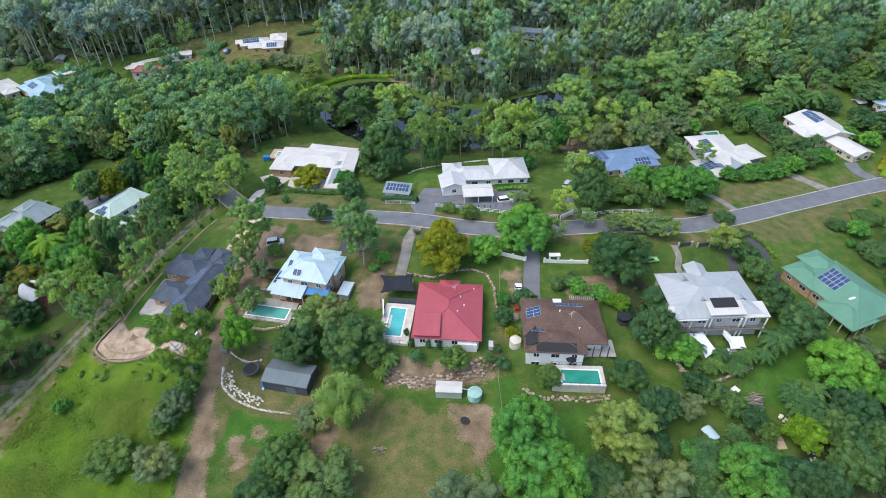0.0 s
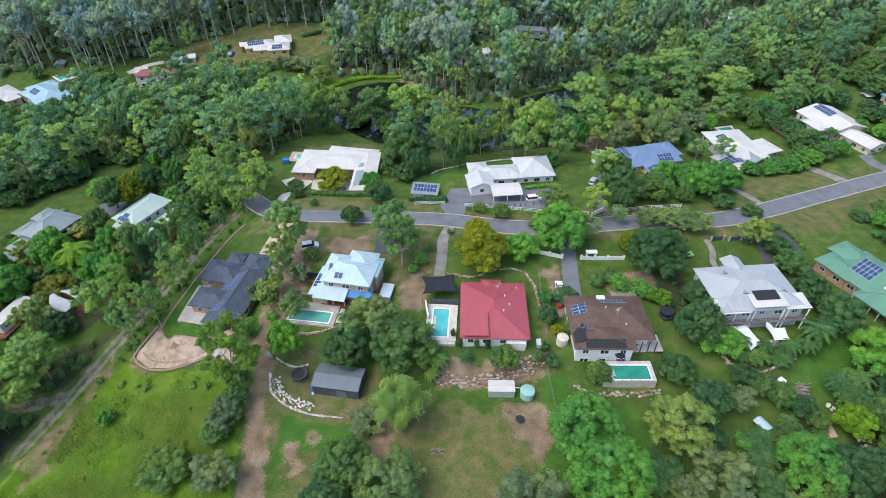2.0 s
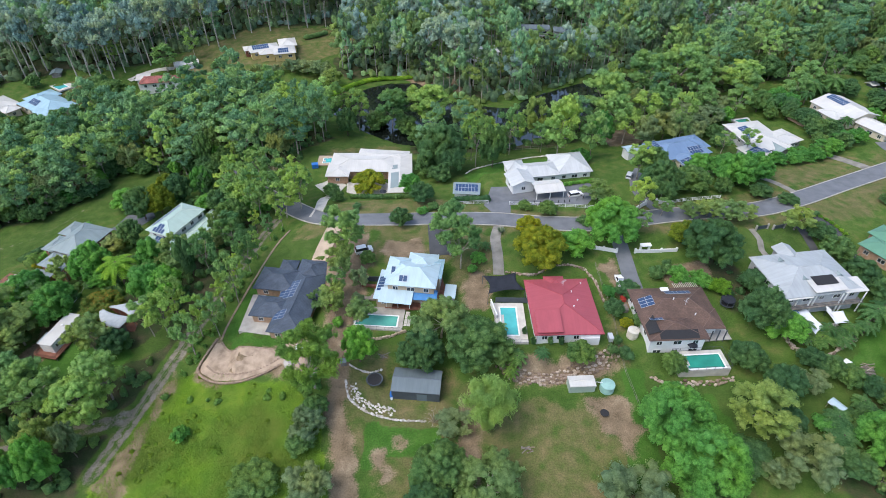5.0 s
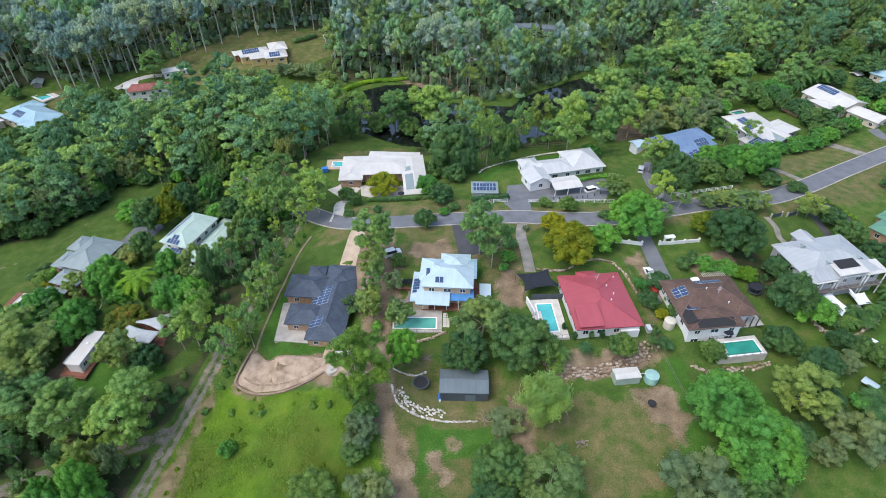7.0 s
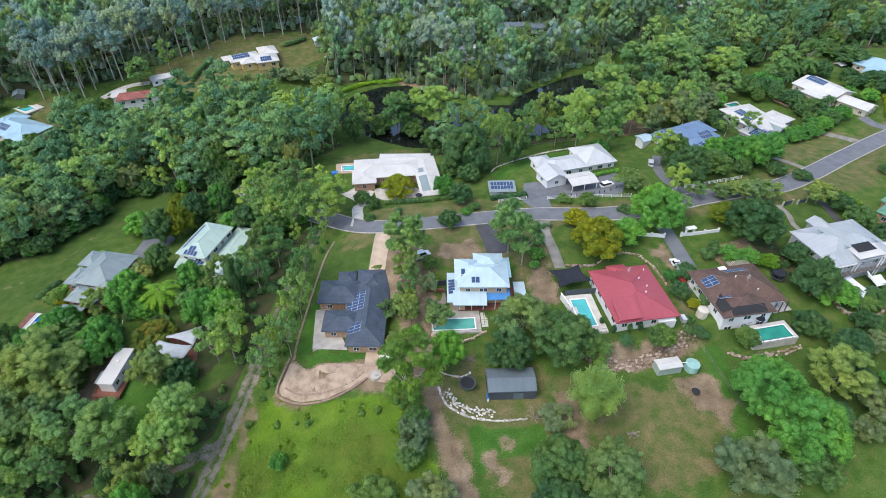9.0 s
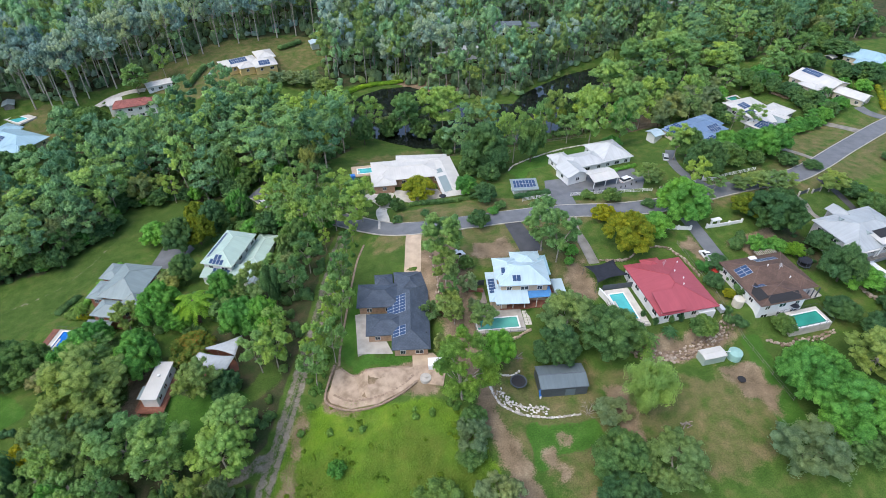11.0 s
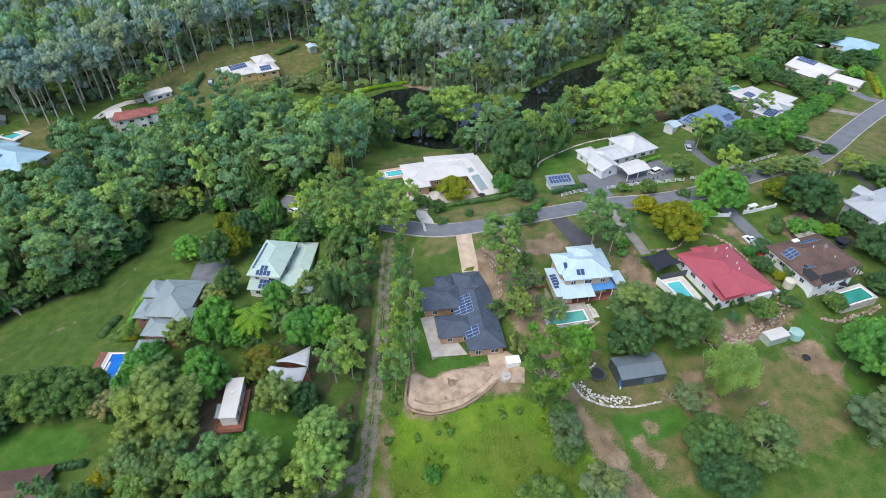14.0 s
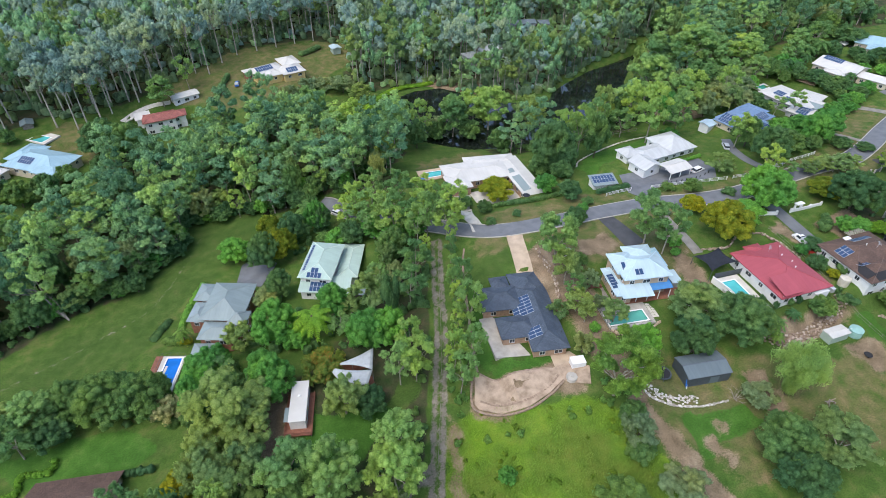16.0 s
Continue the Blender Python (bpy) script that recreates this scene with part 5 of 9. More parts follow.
PLANTED.setdefault("g", []).extend([(-7.8, 174.9, 21.1, 5), (34.3, 132.2, 11.9, 3.9), (21, 173.2, 23.8, 6), (32.7, 171.9, 18.5, 5.1), (6.5, 185.3, 19.8, 4.5), (-8.2, 182.7, 18.5, 3.6), (-19.8, 222.7, 21.1, 8.2), (-36.4, 222.2, 19.8, 6.5), (-50.1, 222, 18.5, 4.6), (40.2, 129.7, 6, 2.9), (31.1, 123.2, 7, 2.8), (88.3, 168, 10.6, 3.3), (72.5, 188.8, 18.5, 4.7), (-84.3, 134.6, 13.2, 4.4), (-89.1, 125.2, 14.5, 3.8), (-83.5, 119.8, 14.5, 4), (-77.1, 121.4, 14.5, 3), (-79.1, 111.8, 15.8, 3.8), (-94.7, 110.7, 13.2, 3.3), (-99, 104.6, 13.2, 3.7), (-95.3, 104.1, 14.5, 4.3), (-88.4, 108.8, 15.8, 3.2), (-104.6, 88.3, 15.8, 5.2), (-97.2, 89.4, 15.8, 3.4)])
PLANTED.setdefault("g", []).extend([(-91.8, 91.1, 15.8, 3.5), (-107.3, 82.5, 15.8, 5.7), (-118.4, 85.8, 15.8, 6.3), (-126.4, 89.3, 14.5, 5.9), (-87.3, 97, 14.5, 3.4), (-86.6, 102.4, 14.5, 2.9), (-82.2, 101.8, 14.5, 2.9)])
PLANTED.setdefault("y", []).extend([(-47.2, 109.4, 6, 2.5), (-47.6, 103.1, 5, 1.9), (-58.1, 94.3, 7, 2.3), (78.6, 199.1, 11, 9), (94.4, 204.9, 10, 7.4), (-58, 72.5, 6, 4), (41.2, 54.6, 8.4, 6.0), (51.7, 71.1, 6, 3.5), (-27.7, 70.3, 4, 4), (4.8, 49.9, 9, 7.1), (-41.9, 228.7, 8, 4.8), (89, 196.7, 9, 5.8), (34.6, 52.7, 5, 3.3), (-83.6, 281.8, 6, 4.9), (-76.4, 279, 7, 5.4), (-69, 276.3, 8, 5.4), (-91.7, 280.4, 4, 3.8), (-123.3, 146.6, 6, 4), (-57.2, 59.6, 7.5, 4.6)])
PLANTED.setdefault("o", []).extend([(-53.2, 101.1, 8, 2.6), (-180.5, 128.8, 10, 5.3), (36.2, 63.8, 11, 6.6), (-22.8, 55.2, 10.4, 6.6), (24.5, 141, 6, 4.6), (70.5, 183, 11.9, 4.2), (-5, 214.5, 18.5, 6.9), (-57.4, 106.1, 5, 2.7), (75.8, 119.9, 7, 4.6), (48.8, 128.1, 5, 3.6), (53.5, 128, 5, 3.9), (57.7, 126.1, 6, 4.2), (62, 124.9, 6, 3.9), (-63.7, 265.7, 9, 5.2), (-97.8, 130.5, 11.9, 5), (-103.3, 131.6, 6, 3.2), (-112.4, 102, 10.6, 4.7), (-136, 108.7, 15.8, 8.6), (-101.5, 83.7, 11.9, 3.5), (-135.1, 93.5, 11.9, 6.2)])
PLANTED.setdefault("o", []).extend([(-142, 97.2, 11.9, 5.1), (-53.4, 104.8, 7, 3.5), (-47, 98.4, 7, 3.4)])
PLANTED.setdefault("s", []).extend([(-52.4, 97.9, 2.5, 1.8), (-56.4, 93.8, 2, 1.5), (19.4, 90.1, 3, 2.4), (21.1, 94.2, 3, 2.5), (25.3, 98.4, 2.5, 2.2), (16.9, 129.2, 2.2, 2.6), (-57.1, 145, 2.2, 2), (-48.6, 144.9, 2.2, 1.6), (-4.7, 88.9, 2.2, 1.9), (13.4, 82.4, 2.2, 2.6), (19.9, 100.4, 3, 3.1), (31, 106, 2.2, 2.6), (-18.1, 111.6, 2.2, 1.8), (30.6, 57.3, 3, 4.8), (28.7, 104.6, 3, 2.5), (32.8, 107.8, 2.5, 2), (14.8, 100.1, 3, 2.2), (10.4, 82.9, 2.2, 1.8), (12.5, 85.8, 2.2, 1.5), (125, 135.2, 2.2, 4.1), (114.4, 131.6, 2.2, 3.1), (97.5, 94.3, 2.2, 2.4), (138.7, 181.2, 2.2, 3.4), (141.6, 172.1, 2.2, 3.3)])
PLANTED.setdefault("s", []).extend([(-25.9, 142.1, 2.5, 2.3), (-29.3, 139.4, 2.2, 2.3), (1.9, 138.8, 2.5, 2.8), (81.8, 133.3, 2.5, 3), (51.6, 143.9, 2.5, 2.8), (50.1, 62.7, 3, 2.8), (-107.9, 142.9, 2.2, 1.6)])
PLANTED.setdefault("d", []).extend([(-169.4, 129.3, 10, 5.4), (-161.8, 126, 11, 6.8), (-153.8, 123.6, 10, 5.8), (-170.5, 265, 12, 8.2), (-161.4, 256.8, 14, 8.5), (-154, 246.3, 10, 6.5), (-43.4, 224.1, 8, 4.3), (-30.5, 219.2, 9, 4.7), (4.7, 191.6, 10, 3.9), (131.2, 229.3, 10, 6), (-33.1, 86.7, 9, 5.2), (45.4, 70.9, 7, 4.4), (65.7, 54.5, 9, 5.6), (56.2, 61.8, 3, 2.7), (79.2, 67.7, 6, 4.3), (81.3, 64, 6, 4.1), (23.4, 78.7, 4, 2.8), (55.4, 77.0, 4.6, 3.0), (58.6, 74.6, 5, 3.0), (61.8, 72.0, 4.6, 2.9), (64.8, 69.2, 4.6, 2.9), (67.2, 66.6, 3.8, 2.4), (80.5, 66, 7, 4.2), (86, 70, 7.5, 4.6), (73, 55, 7, 4.4), (80, 58.5, 8, 4.6), (88, 62, 8, 4.8), (-20.1, 86, 10, 7.2), (44.9, 109.5, 11.9, 7.2), (-20.1, 172.7, 17.2, 8), (-2.2, 172.5, 15.8, 4.3), (-31.0, 58.8, 9.2, 6.0)])
PLANTED.setdefault("d", []).extend([(17.9, 48.7, 7, 5.2), (-68.2, 62.4, 4.6, 5.0), (-59.4, 69.4, 3.6, 3.0), (-56.6, 76.4, 4.5, 2.8), (40.9, 78.7, 5, 4), (-57.8, 162.3, 4, 2.5), (-55.2, 153.3, 4, 2.2), (-35.7, 133.6, 5, 3.1), (-25.4, 170.9, 6, 4.2), (7.7, 135.1, 4, 2.7), (46.3, 152, 10.6, 5.2), (-54.7, 215.4, 11.9, 4.1), (2.5, 82.1, 5, 3), (53.3, 98.7, 6, 4.4), (48.8, 88, 10.6, 5.3), (-31.5, 111.1, 4, 2), (-45.1, 117.2, 4, 2), (-33.8, 52.6, 8.4, 5.2), (43.4, 140, 11.9, 5.9), (55.8, 143.4, 7, 5.6), (83.4, 90.6, 9, 5.0), (80.8, 99, 7, 4.4), (80.7, 108.8, 6, 4), (80.5, 115.5, 5, 3.6), (14.3, 94.5, 4, 2.4)])
PLANTED.setdefault("d", []).extend([(117.5, 117.9, 4, 4.7), (121.8, 187.7, 6, 5.2), (123.9, 177.7, 6, 5.6), (170.1, 211.5, 7, 7.9), (160.1, 186, 7, 7.2), (166.5, 223.4, 7, 5.7), (52, 116.4, 6, 3.4), (-28.8, 148, 6, 3.7), (-21.8, 163.2, 6, 3.7), (74.8, 137, 4, 3.3), (43.2, 64, 4, 3.2), (59.8, 63.1, 4, 3.4), (50.6, 53, 5, 4), (-120.8, 165, 11.9, 4.8), (-110.8, 173.4, 10.6, 4.5), (-86.7, 147.1, 10.6, 4.7), (-76.6, 136.5, 11.9, 4.4), (-107.1, 101, 6, 3.6), (-159.1, 130.1, 5, 3.5), (-128.3, 123.8, 4, 2.3), (-133.6, 118.5, 5, 2.8)])
PLANTED.setdefault("l", []).extend([(40.8, 186.3, 13, 4.4), (59.8, 56.1, 9, 6.5), (-47.2, 87.8, 10.6, 3.7), (16.6, 63.4, 12.5, 7.0), (19.4, 54.6, 12.5, 8.0), (10.9, 116.6, 6, 4.8), (-31.9, 156.6, 6, 3.5), (62.6, 152.9, 7, 4.6), (70.8, 150.6, 7, 6), (80.5, 150.1, 7, 5.3), (33.4, 102.6, 5, 2.6), (53.3, 85.3, 6, 4.7), (-16, 115.2, 3, 2.1), (87.6, 79.6, 9, 6.9), (69, 144.1, 10.6, 5), (75.8, 145, 10.6, 4.9), (38.6, 101.4, 4, 2.8), (94.5, 75, 6, 4.6), (122.2, 200.3, 7, 5), (126.4, 170.3, 4, 4.1), (114.4, 164.5, 5, 4.3), (105.1, 162.7, 4, 4.6), (94.2, 159.6, 4, 3.1), (28.3, 169.6, 5, 3.3)])
PLANTED.setdefault("l", []).extend([(-129.4, 173.8, 7, 4.8), (-88.3, 162.9, 7, 3.8), (-122.7, 131, 11.9, 5.5), (-118.5, 125.7, 6, 3.2), (-102.7, 118.2, 10.6, 4.7), (-97.4, 116.9, 10.6, 4), (-126.1, 113.2, 10.6, 5.1), (-86, 76.1, 3, 1.9)])
PLANTED.setdefault("b", []).extend([(-20.6, 69.0, 16.0, 6.2)])
PLANTED.setdefault("m", []).extend([(73.1, 64.6, 7, 3.9), (42.9, 98.4, 4, 2.7)])
PLANTED.setdefault("p", []).extend([(53, 62.8, 4, 3.1), (60.5, 65.7, 4, 2.4), (65.9, 59.2, 3.5, 3), (78.8, 74.2, 6, 3.5), (62.8, 83.8, 4.4, 2.3), (68.8, 83.4, 4.4, 2.4), (75.4, 86.0, 7, 3.6), (72.6, 83.6, 4.6, 2.6), (78.2, 87.2, 6.5, 3.2), (60.8, 82.3, 3, 3.1), (65.6, 81.6, 3, 2.9), (-14.6, 90.4, 4, 2.0), (75.9, 71.2, 6, 4.2), (57.4, 85, 5, 2.5), (-12, 82.4, 5, 2.5), (-13.7, 79.9, 4, 1.9), (-15.4, 87.1, 6, 1.8), (143, 205.6, 9, 5.2), (134.4, 205.9, 9, 5.2), (51.6, 58.8, 4, 3.6), (-104.7, 181.5, 8, 4.1), (-102.7, 168.6, 4, 2.5), (-145.1, 141.7, 6, 2.2)])
PLANTED.setdefault("w", []).extend([(0, 113.3, 10.6, 6.8), (0.1, 126.4, 5, 3.6), (42.4, 116.8, 6, 5.1), (-45.6, 164.2, 6, 5.5), (16.1, 90.2, 2.5, 1.6), (-115.9, 167.4, 10.6, 4.9), (-117.5, 181.5, 7, 3.8), (-146.6, 98.2, 6, 4)])
PLANTED["o"] += [(-28.1, 92.4, 10.5, 6.6), (-51.6, 113.4, 11, 3.8), (-131.5, 106.5, 11, 5.0), (-140.5, 103.5, 11, 5.0), (-133.5, 99.0, 10, 4.6)]
PLANTED["g"] += [(-180, 122.4, 12, 5.0), (-176, 127.6, 13, 5.2), (-186, 125, 12, 5.0)]
PLANTED["d"] += [(-173, 123.4, 7, 4.2), (-137.5, 112.5, 8, 4.6), (-128.2, 115.0, 7, 3.8), (-128.5, 92.5, 6, 3.6)]
PLANTED["l"] += [(-127.5, 119.6, 8, 4.0), (22, 121, 11.5, 7.4), (95, 197, 7, 3.6), (120, 205, 8, 4.0), (118, 165, 5, 3.4), (130, 169.5, 5, 3.2), (109, 161, 4.5, 3.2), (146, 184, 5, 3.2), (150, 178, 5, 3.4), (100, 159, 4, 2.8)]
PLANTED["d"] += [(124, 168, 5, 3.4), (113, 164, 5, 3.2), (117, 171, 4.5, 3.0), (119, 178, 5, 3.2), (122, 184, 6, 3.4), (112, 203, 9, 4.6), (148, 203, 7, 4.0), (142, 208, 8, 4.4), (152, 190, 5, 3.4), (156, 184, 5, 3.2), (82, 176, 5, 2.8), (84, 183, 6, 3.4)]
PLANTED["d"] += [(-203, 240, 9, 5), (-196, 235, 10, 4.8), (-209, 246, 8, 4.4), (-188, 239, 9, 4.6), (-218, 254, 9, 4.6), (-182, 246, 7, 3.8), (-206, 280, 6, 3.6)]
PLANTED["y"] += [(57, 183, 11, 5.4), (66, 187, 12, 6.0), (74, 183, 10, 5.2), (81, 190, 9, 4.6)]
PLANTED["g"] += [(50, 186, 14, 5.0), (80, 170, 9, 3.2), (102, 202, 13, 5.0), (128, 207, 13, 5.2), (136, 212, 14, 5.4), (88, 204, 15, 5.6), (110, 212, 16, 5.8), (150, 214, 13, 5.0), (62, 198, 17, 6.0), (72, 203, 18, 6.4)]
PLANTED.setdefault("r", []).extend([(143.8, 238.8, 8, 4), (-114.4, 114.2, 5.5, 5.1)])
PLANTED.setdefault("q", []).extend([(-113.9, 127.1, 9.5, 5.1)])
PLANTED.setdefault("c", []).extend([(-149, 118.9, 5, 3.7)])
PLANTED["v"] = [(52.8, 61.4, 2.0, 2.0), (66.9, 65.0, 1.9, 1.9), (63.9, 81.4, 1.7, 1.7), (66.4, 82.2, 1.6, 1.6), (61.6, 82.4, 1.5, 1.5), (69.4, 82.6, 1.5, 1.5), (-7.6, 127.6, 1.6, 1.7)]


PUFF = bmesh.new()
bmesh.ops.create_icosphere(PUFF, subdivisions=1, radius=1.0)
PUFF_V = np.array([v.co[:] for v in PUFF.verts])
PUFF_F = np.array([[v.index for v in f.verts] for f in PUFF.faces])
PUFF.free()


def open_below(v, f):
    """The faces of a ball without its underside, and only the points that they use."""
    keep = f[v[f].mean(axis=1)[:, 2] > -0.62]
    used = np.unique(keep)
    again = np.full(len(v), -1)
    again[used] = np.arange(len(used))
    return v[used], again[keep]


PUFF_V, PUFF_F = open_below(PUFF_V, PUFF_F)


def puffs(lumps, rng, rough=0.26):
    """A closed clump of foliage for each lump (x, y, z, rx, rz): an uneven dome."""
    bv, bf = PUFF_V, PUFF_F
    vs, fs, base = [], [], 0
    for x, y, z, rx, rz in lumps:
        a = rng.uniform(0, 6.28)
        c, s = math.cos(a), math.sin(a)
        k = 1 + rng.uniform(-rough, rough, len(bv))[:, None]
        p = bv * k
        p = np.stack([p[:, 0] * c - p[:, 1] * s, p[:, 0] * s + p[:, 1] * c, p[:, 2]], 1)
        vs.append(p * np.array([rx, rx * rng.uniform(0.75, 1.2), rz]) * 0.88 + np.array([x, y, z]))
        fs.append(bf + base)
        base += len(bv)
    return np.concatenate(vs), np.concatenate(fs)


def sprigs(lumps, count, size, rng, droop=0.0, slim=0.5, out=1.0):
    """Small bent leaf sprays standing off the skins of the lumps, so that no outline is smooth."""
    L = np.repeat(np.array(lumps, float), count, axis=0)
    n = len(L)
    d = rng.normal(size=(n, 3))
    d[:, 2] = np.abs(d[:, 2]) * 1.1 - 0.4
    d /= np.linalg.norm(d, axis=1)[:, None]
    r = out * rng.uniform(0.8, 1.2, n)[:, None]
    c = L[:, :3] + d * np.stack([L[:, 3], L[:, 3], L[:, 4]], 1) * r
    nrm = d + rng.normal(size=(n, 3)) * 0.35 + np.array([0, 0, 0.3])
    nrm /= np.linalg.norm(nrm, axis=1)[:, None]
    a = np.cross(nrm, rng.normal(size=(n, 3)))
    a /= np.linalg.norm(a, axis=1)[:, None] + 1e-9
    b = np.cross(nrm, a)
    s = size * rng.uniform(0.55, 1.3, n)[:, None]
    tip = c + a * s - np.array([0, 0, 0.12 + droop]) * s
    q = np.stack([tip, c - a * s * 0.5 + b * s * slim, c - a * s * 0.5 - b * s * slim], 1)
    return q.reshape(-1, 3), 3 * np.arange(n)[:, None] + np.array([[0, 1, 2]])


def crown_mesh(name, lumps, count, size, material, rng, solid=0, rough=0.26, **kw):
    """A crown of leafy clumps; the first solid lumps are its dense inside and bear no sprigs."""
    v, f = puffs(lumps, rng, rough)
    faces = f.tolist()
    smooth = len(faces)
    if count:
        lv, lf = sprigs(lumps[solid:], count, size, rng, **kw)
        faces += (lf + len(v)).tolist()
        v = np.concatenate([v, lv])
    me = mesh_of(name, v.tolist(), faces, material)
    flags = np.zeros(len(me.polygons), bool)
    flags[:smooth] = True
    me.polygons.foreach_set("use_smooth", flags)
    return me


def trunk_mesh(tips, r, fork, rng, material):
    """A tapered trunk whose limbs all grow from the ring at its fork."""
    lean = rng.normal(size=2) * 0.35
    head = Vector((lean[0], lean[1], fork))
    v, f = tube([(0, 0, -0.6), (lean[0] * 0.3, lean[1] * 0.3, fork * 0.4), head], [r * 1.35, r, r * 0.75], 6)
    f = f[:-1]
    ring = list(range(len(v) - 6, len(v)))
    for t in tips:
        t = Vector(t)
        mid = head.lerp(t, 0.5) + Vector((0, 0, 0.08 * (t - head).length)) + Vector(rng.normal(size=3) * 0.25)
        lv, lf = tube([mid, t], [r * 0.34, r * 0.12], 6)
        base = len(v)
        for k in range(6):
            q = (k + 1) % 6
            f.append((ring[k], ring[q], base + q, base + k))
        f += [tuple(i + base for i in q) for q in lf[:-2]]
        v = v + lv
    return mesh_of("trunk", v, f, material)


def bough_lumps(rng, h, r, n, low=0.4, top=0.9, puff=6, swell=0.36, tuft=0.46, egg=1.0, flat=0.8):
    """Boughs over an uneven egg, each a dense heart under a cap of rounded tufts. The first n are the hearts."""
    inner, rest = [], []
    for i in range(n):
        u = (i + 0.5) / n
        a = i * 2.39996 + rng.uniform(-0.45, 0.45)
        ring = math.sin(math.pi * (0.16 + 0.72 * u ** egg)) * rng.uniform(0.8, 1.12)
        big = swell * r * rng.uniform(0.78, 1.2)
        d = max(0.0, (r - 0.75 * big) * ring)
        c = Vector((d * math.cos(a), d * math.sin(a), h * (low + (top - low) * u) * rng.uniform(0.96, 1.05) - 0.3 * big))
        inner.append((c.x, c.y, c.z, big * 0.86, big * flat * 0.86))
        spin = rng.uniform(0, 6.28)
        for k in range(puff):
            z = 1 - 1.15 * (k + 0.5) / puff
            w = spin + k * 2.39996
            g = math.sqrt(max(0.0, 1 - z * z))
            s = big * tuft * rng.uniform(0.75, 1.25)
            e = big * rng.uniform(0.78, 1.0)
            rest.append((c.x + g * math.cos(w) * e, c.y + g * math.sin(w) * e, c.z + z * e * flat, s, s * 0.85))
    return inner + rest


def dome_lumps(rng, h, r, n, puff=5, swell=0.32, tuft=0.5, rough=0.06):
    """A close dome of boughs down to low over the ground; the first n + 1 are dense hearts."""
    inner, rest = [(0, 0, h * 0.42, r * 0.74, h * 0.4)], []
    for i in range(n):
        z = 1 - 1.25 * (i + 0.5) / n
        a = i * 2.39996 + rng.uniform(-0.25, 0.25)
        g = math.sqrt(max(0.0, 1 - z * z)) if z > 0 else 1.0
        k = 1 + rng.uniform(-rough, rough)
        big = swell * r * rng.uniform(0.8, 1.2)
        c = Vector((g * math.cos(a) * (r - big) * k, g * math.sin(a) * (r - big) * k, h * 0.45 + z * (h * 0.52 - big * 0.7) * k))
        inner.append((c.x, c.y, c.z, big * 0.86, big * 0.76))
        spin = rng.uniform(0, 6.28)
        out = Vector((g * math.cos(a), g * math.sin(a), max(0.25, z) + 0.2)).normalized()
        side = out.orthogonal().normalized()
        across = out.cross(side)
        for j in range(puff):
            q = 0.95 * math.sqrt((j + 0.4) / puff)
            w = spin + j * 2.39996
            d = out * math.sqrt(max(0.05, 1 - q * q)) + (side * math.cos(w) + across * math.sin(w)) * q
            s = big * tuft * rng.uniform(0.75, 1.25)
            p = c + d * big * rng.uniform(0.8, 1.0)
            rest.append((p.x, p.y, p.z, s, s * 0.85))
    return inner + rest


def bush_lumps(rng, h=2.2, r=1.8, n=9):
    out = [(0, 0, h * 0.4, r * 0.7, h * 0.42)]
    for i in range(n):
        a = i * 2.4
        s = rng.uniform(0.3, 0.46) * r
        d = (r - s) * rng.uniform(0.45, 1.0)
        out.append((d * math.cos(a), d * math.sin(a), h * rng.uniform(0.35, 0.8), s, s * 0.85))
    return out


KINDS = {}


def tree_kind(key, name, label, category, lumps, solid, h, r, leaf, bark, count, size, fork, radius, group, limbs=0, **kw):
    """Builds the meshes of one kind of tree; plant() sets copies of it out."""
    crown = crown_mesh("crown", lumps, count, size, leaf, rng, solid, **kw)
    tips = [(x, y, z - 0.2 * rz) for x, y, z, rx, rz in lumps[:limbs]]
    trunk = trunk_mesh(tips, radius, fork, rng, bark)
    KINDS.setdefault(key, []).append((name, label, category, group, crown, trunk, h, r))


for i in range(4):
    tree_kind("g", "gum_tree", "tall gum tree with open olive-green crown and pale trunk", "tree", bough_lumps(rng, 13, 4.6, 14, 0.42, 0.95, 5, 0.25, 0.5), 14, 13.0, 4.6, "leaf_gum", "bark_pale", 38, 0.26, 4.6, 0.17, "gum trees", 12, droop=0.3, out=1.12)
    tree_kind("f", "woodland_gum", "tall gum tree of the dense wood", "tree", bough_lumps(rng, 18, 5.2, 17, 0.36, 0.97, 5, 0.26, 0.46), 17, 18.0, 5.2, "leaf_wood", "bark_pale", 34, 0.32, 6.5, 0.24, "woodland gum trees", 8, droop=0.25, out=1.1)
for i in range(3):
    tree_kind("o", "eucalypt_tree", "broad eucalypt with a dull olive crown", "tree", bough_lumps(rng, 13, 5.6, 12, 0.36, 0.9, 5, 0.34, 0.46), 12, 13.0, 5.6, "leaf_olive", "bark_pale", 25, 0.36, 4.5, 0.24, "eucalypts", 8, droop=0.2)
    tree_kind("d", "shade_tree", "dense dark green shade tree", "tree", dome_lumps(rng, 8, 4.5, 11, 4, 0.4, 0.5), 12, 8.0, 4.5, "leaf_dark", "bark_dark", 29, 0.3, 2.4, 0.22, "shade trees", 4)
    tree_kind("l", "bright_shade_tree", "dense bright green shade tree", "tree", dome_lumps(rng, 8, 4.5, 11, 4, 0.4, 0.5), 12, 8.0, 4.5, "leaf_lush", "bark_dark", 29, 0.3, 2.4, 0.22, "bright shade trees", 4)
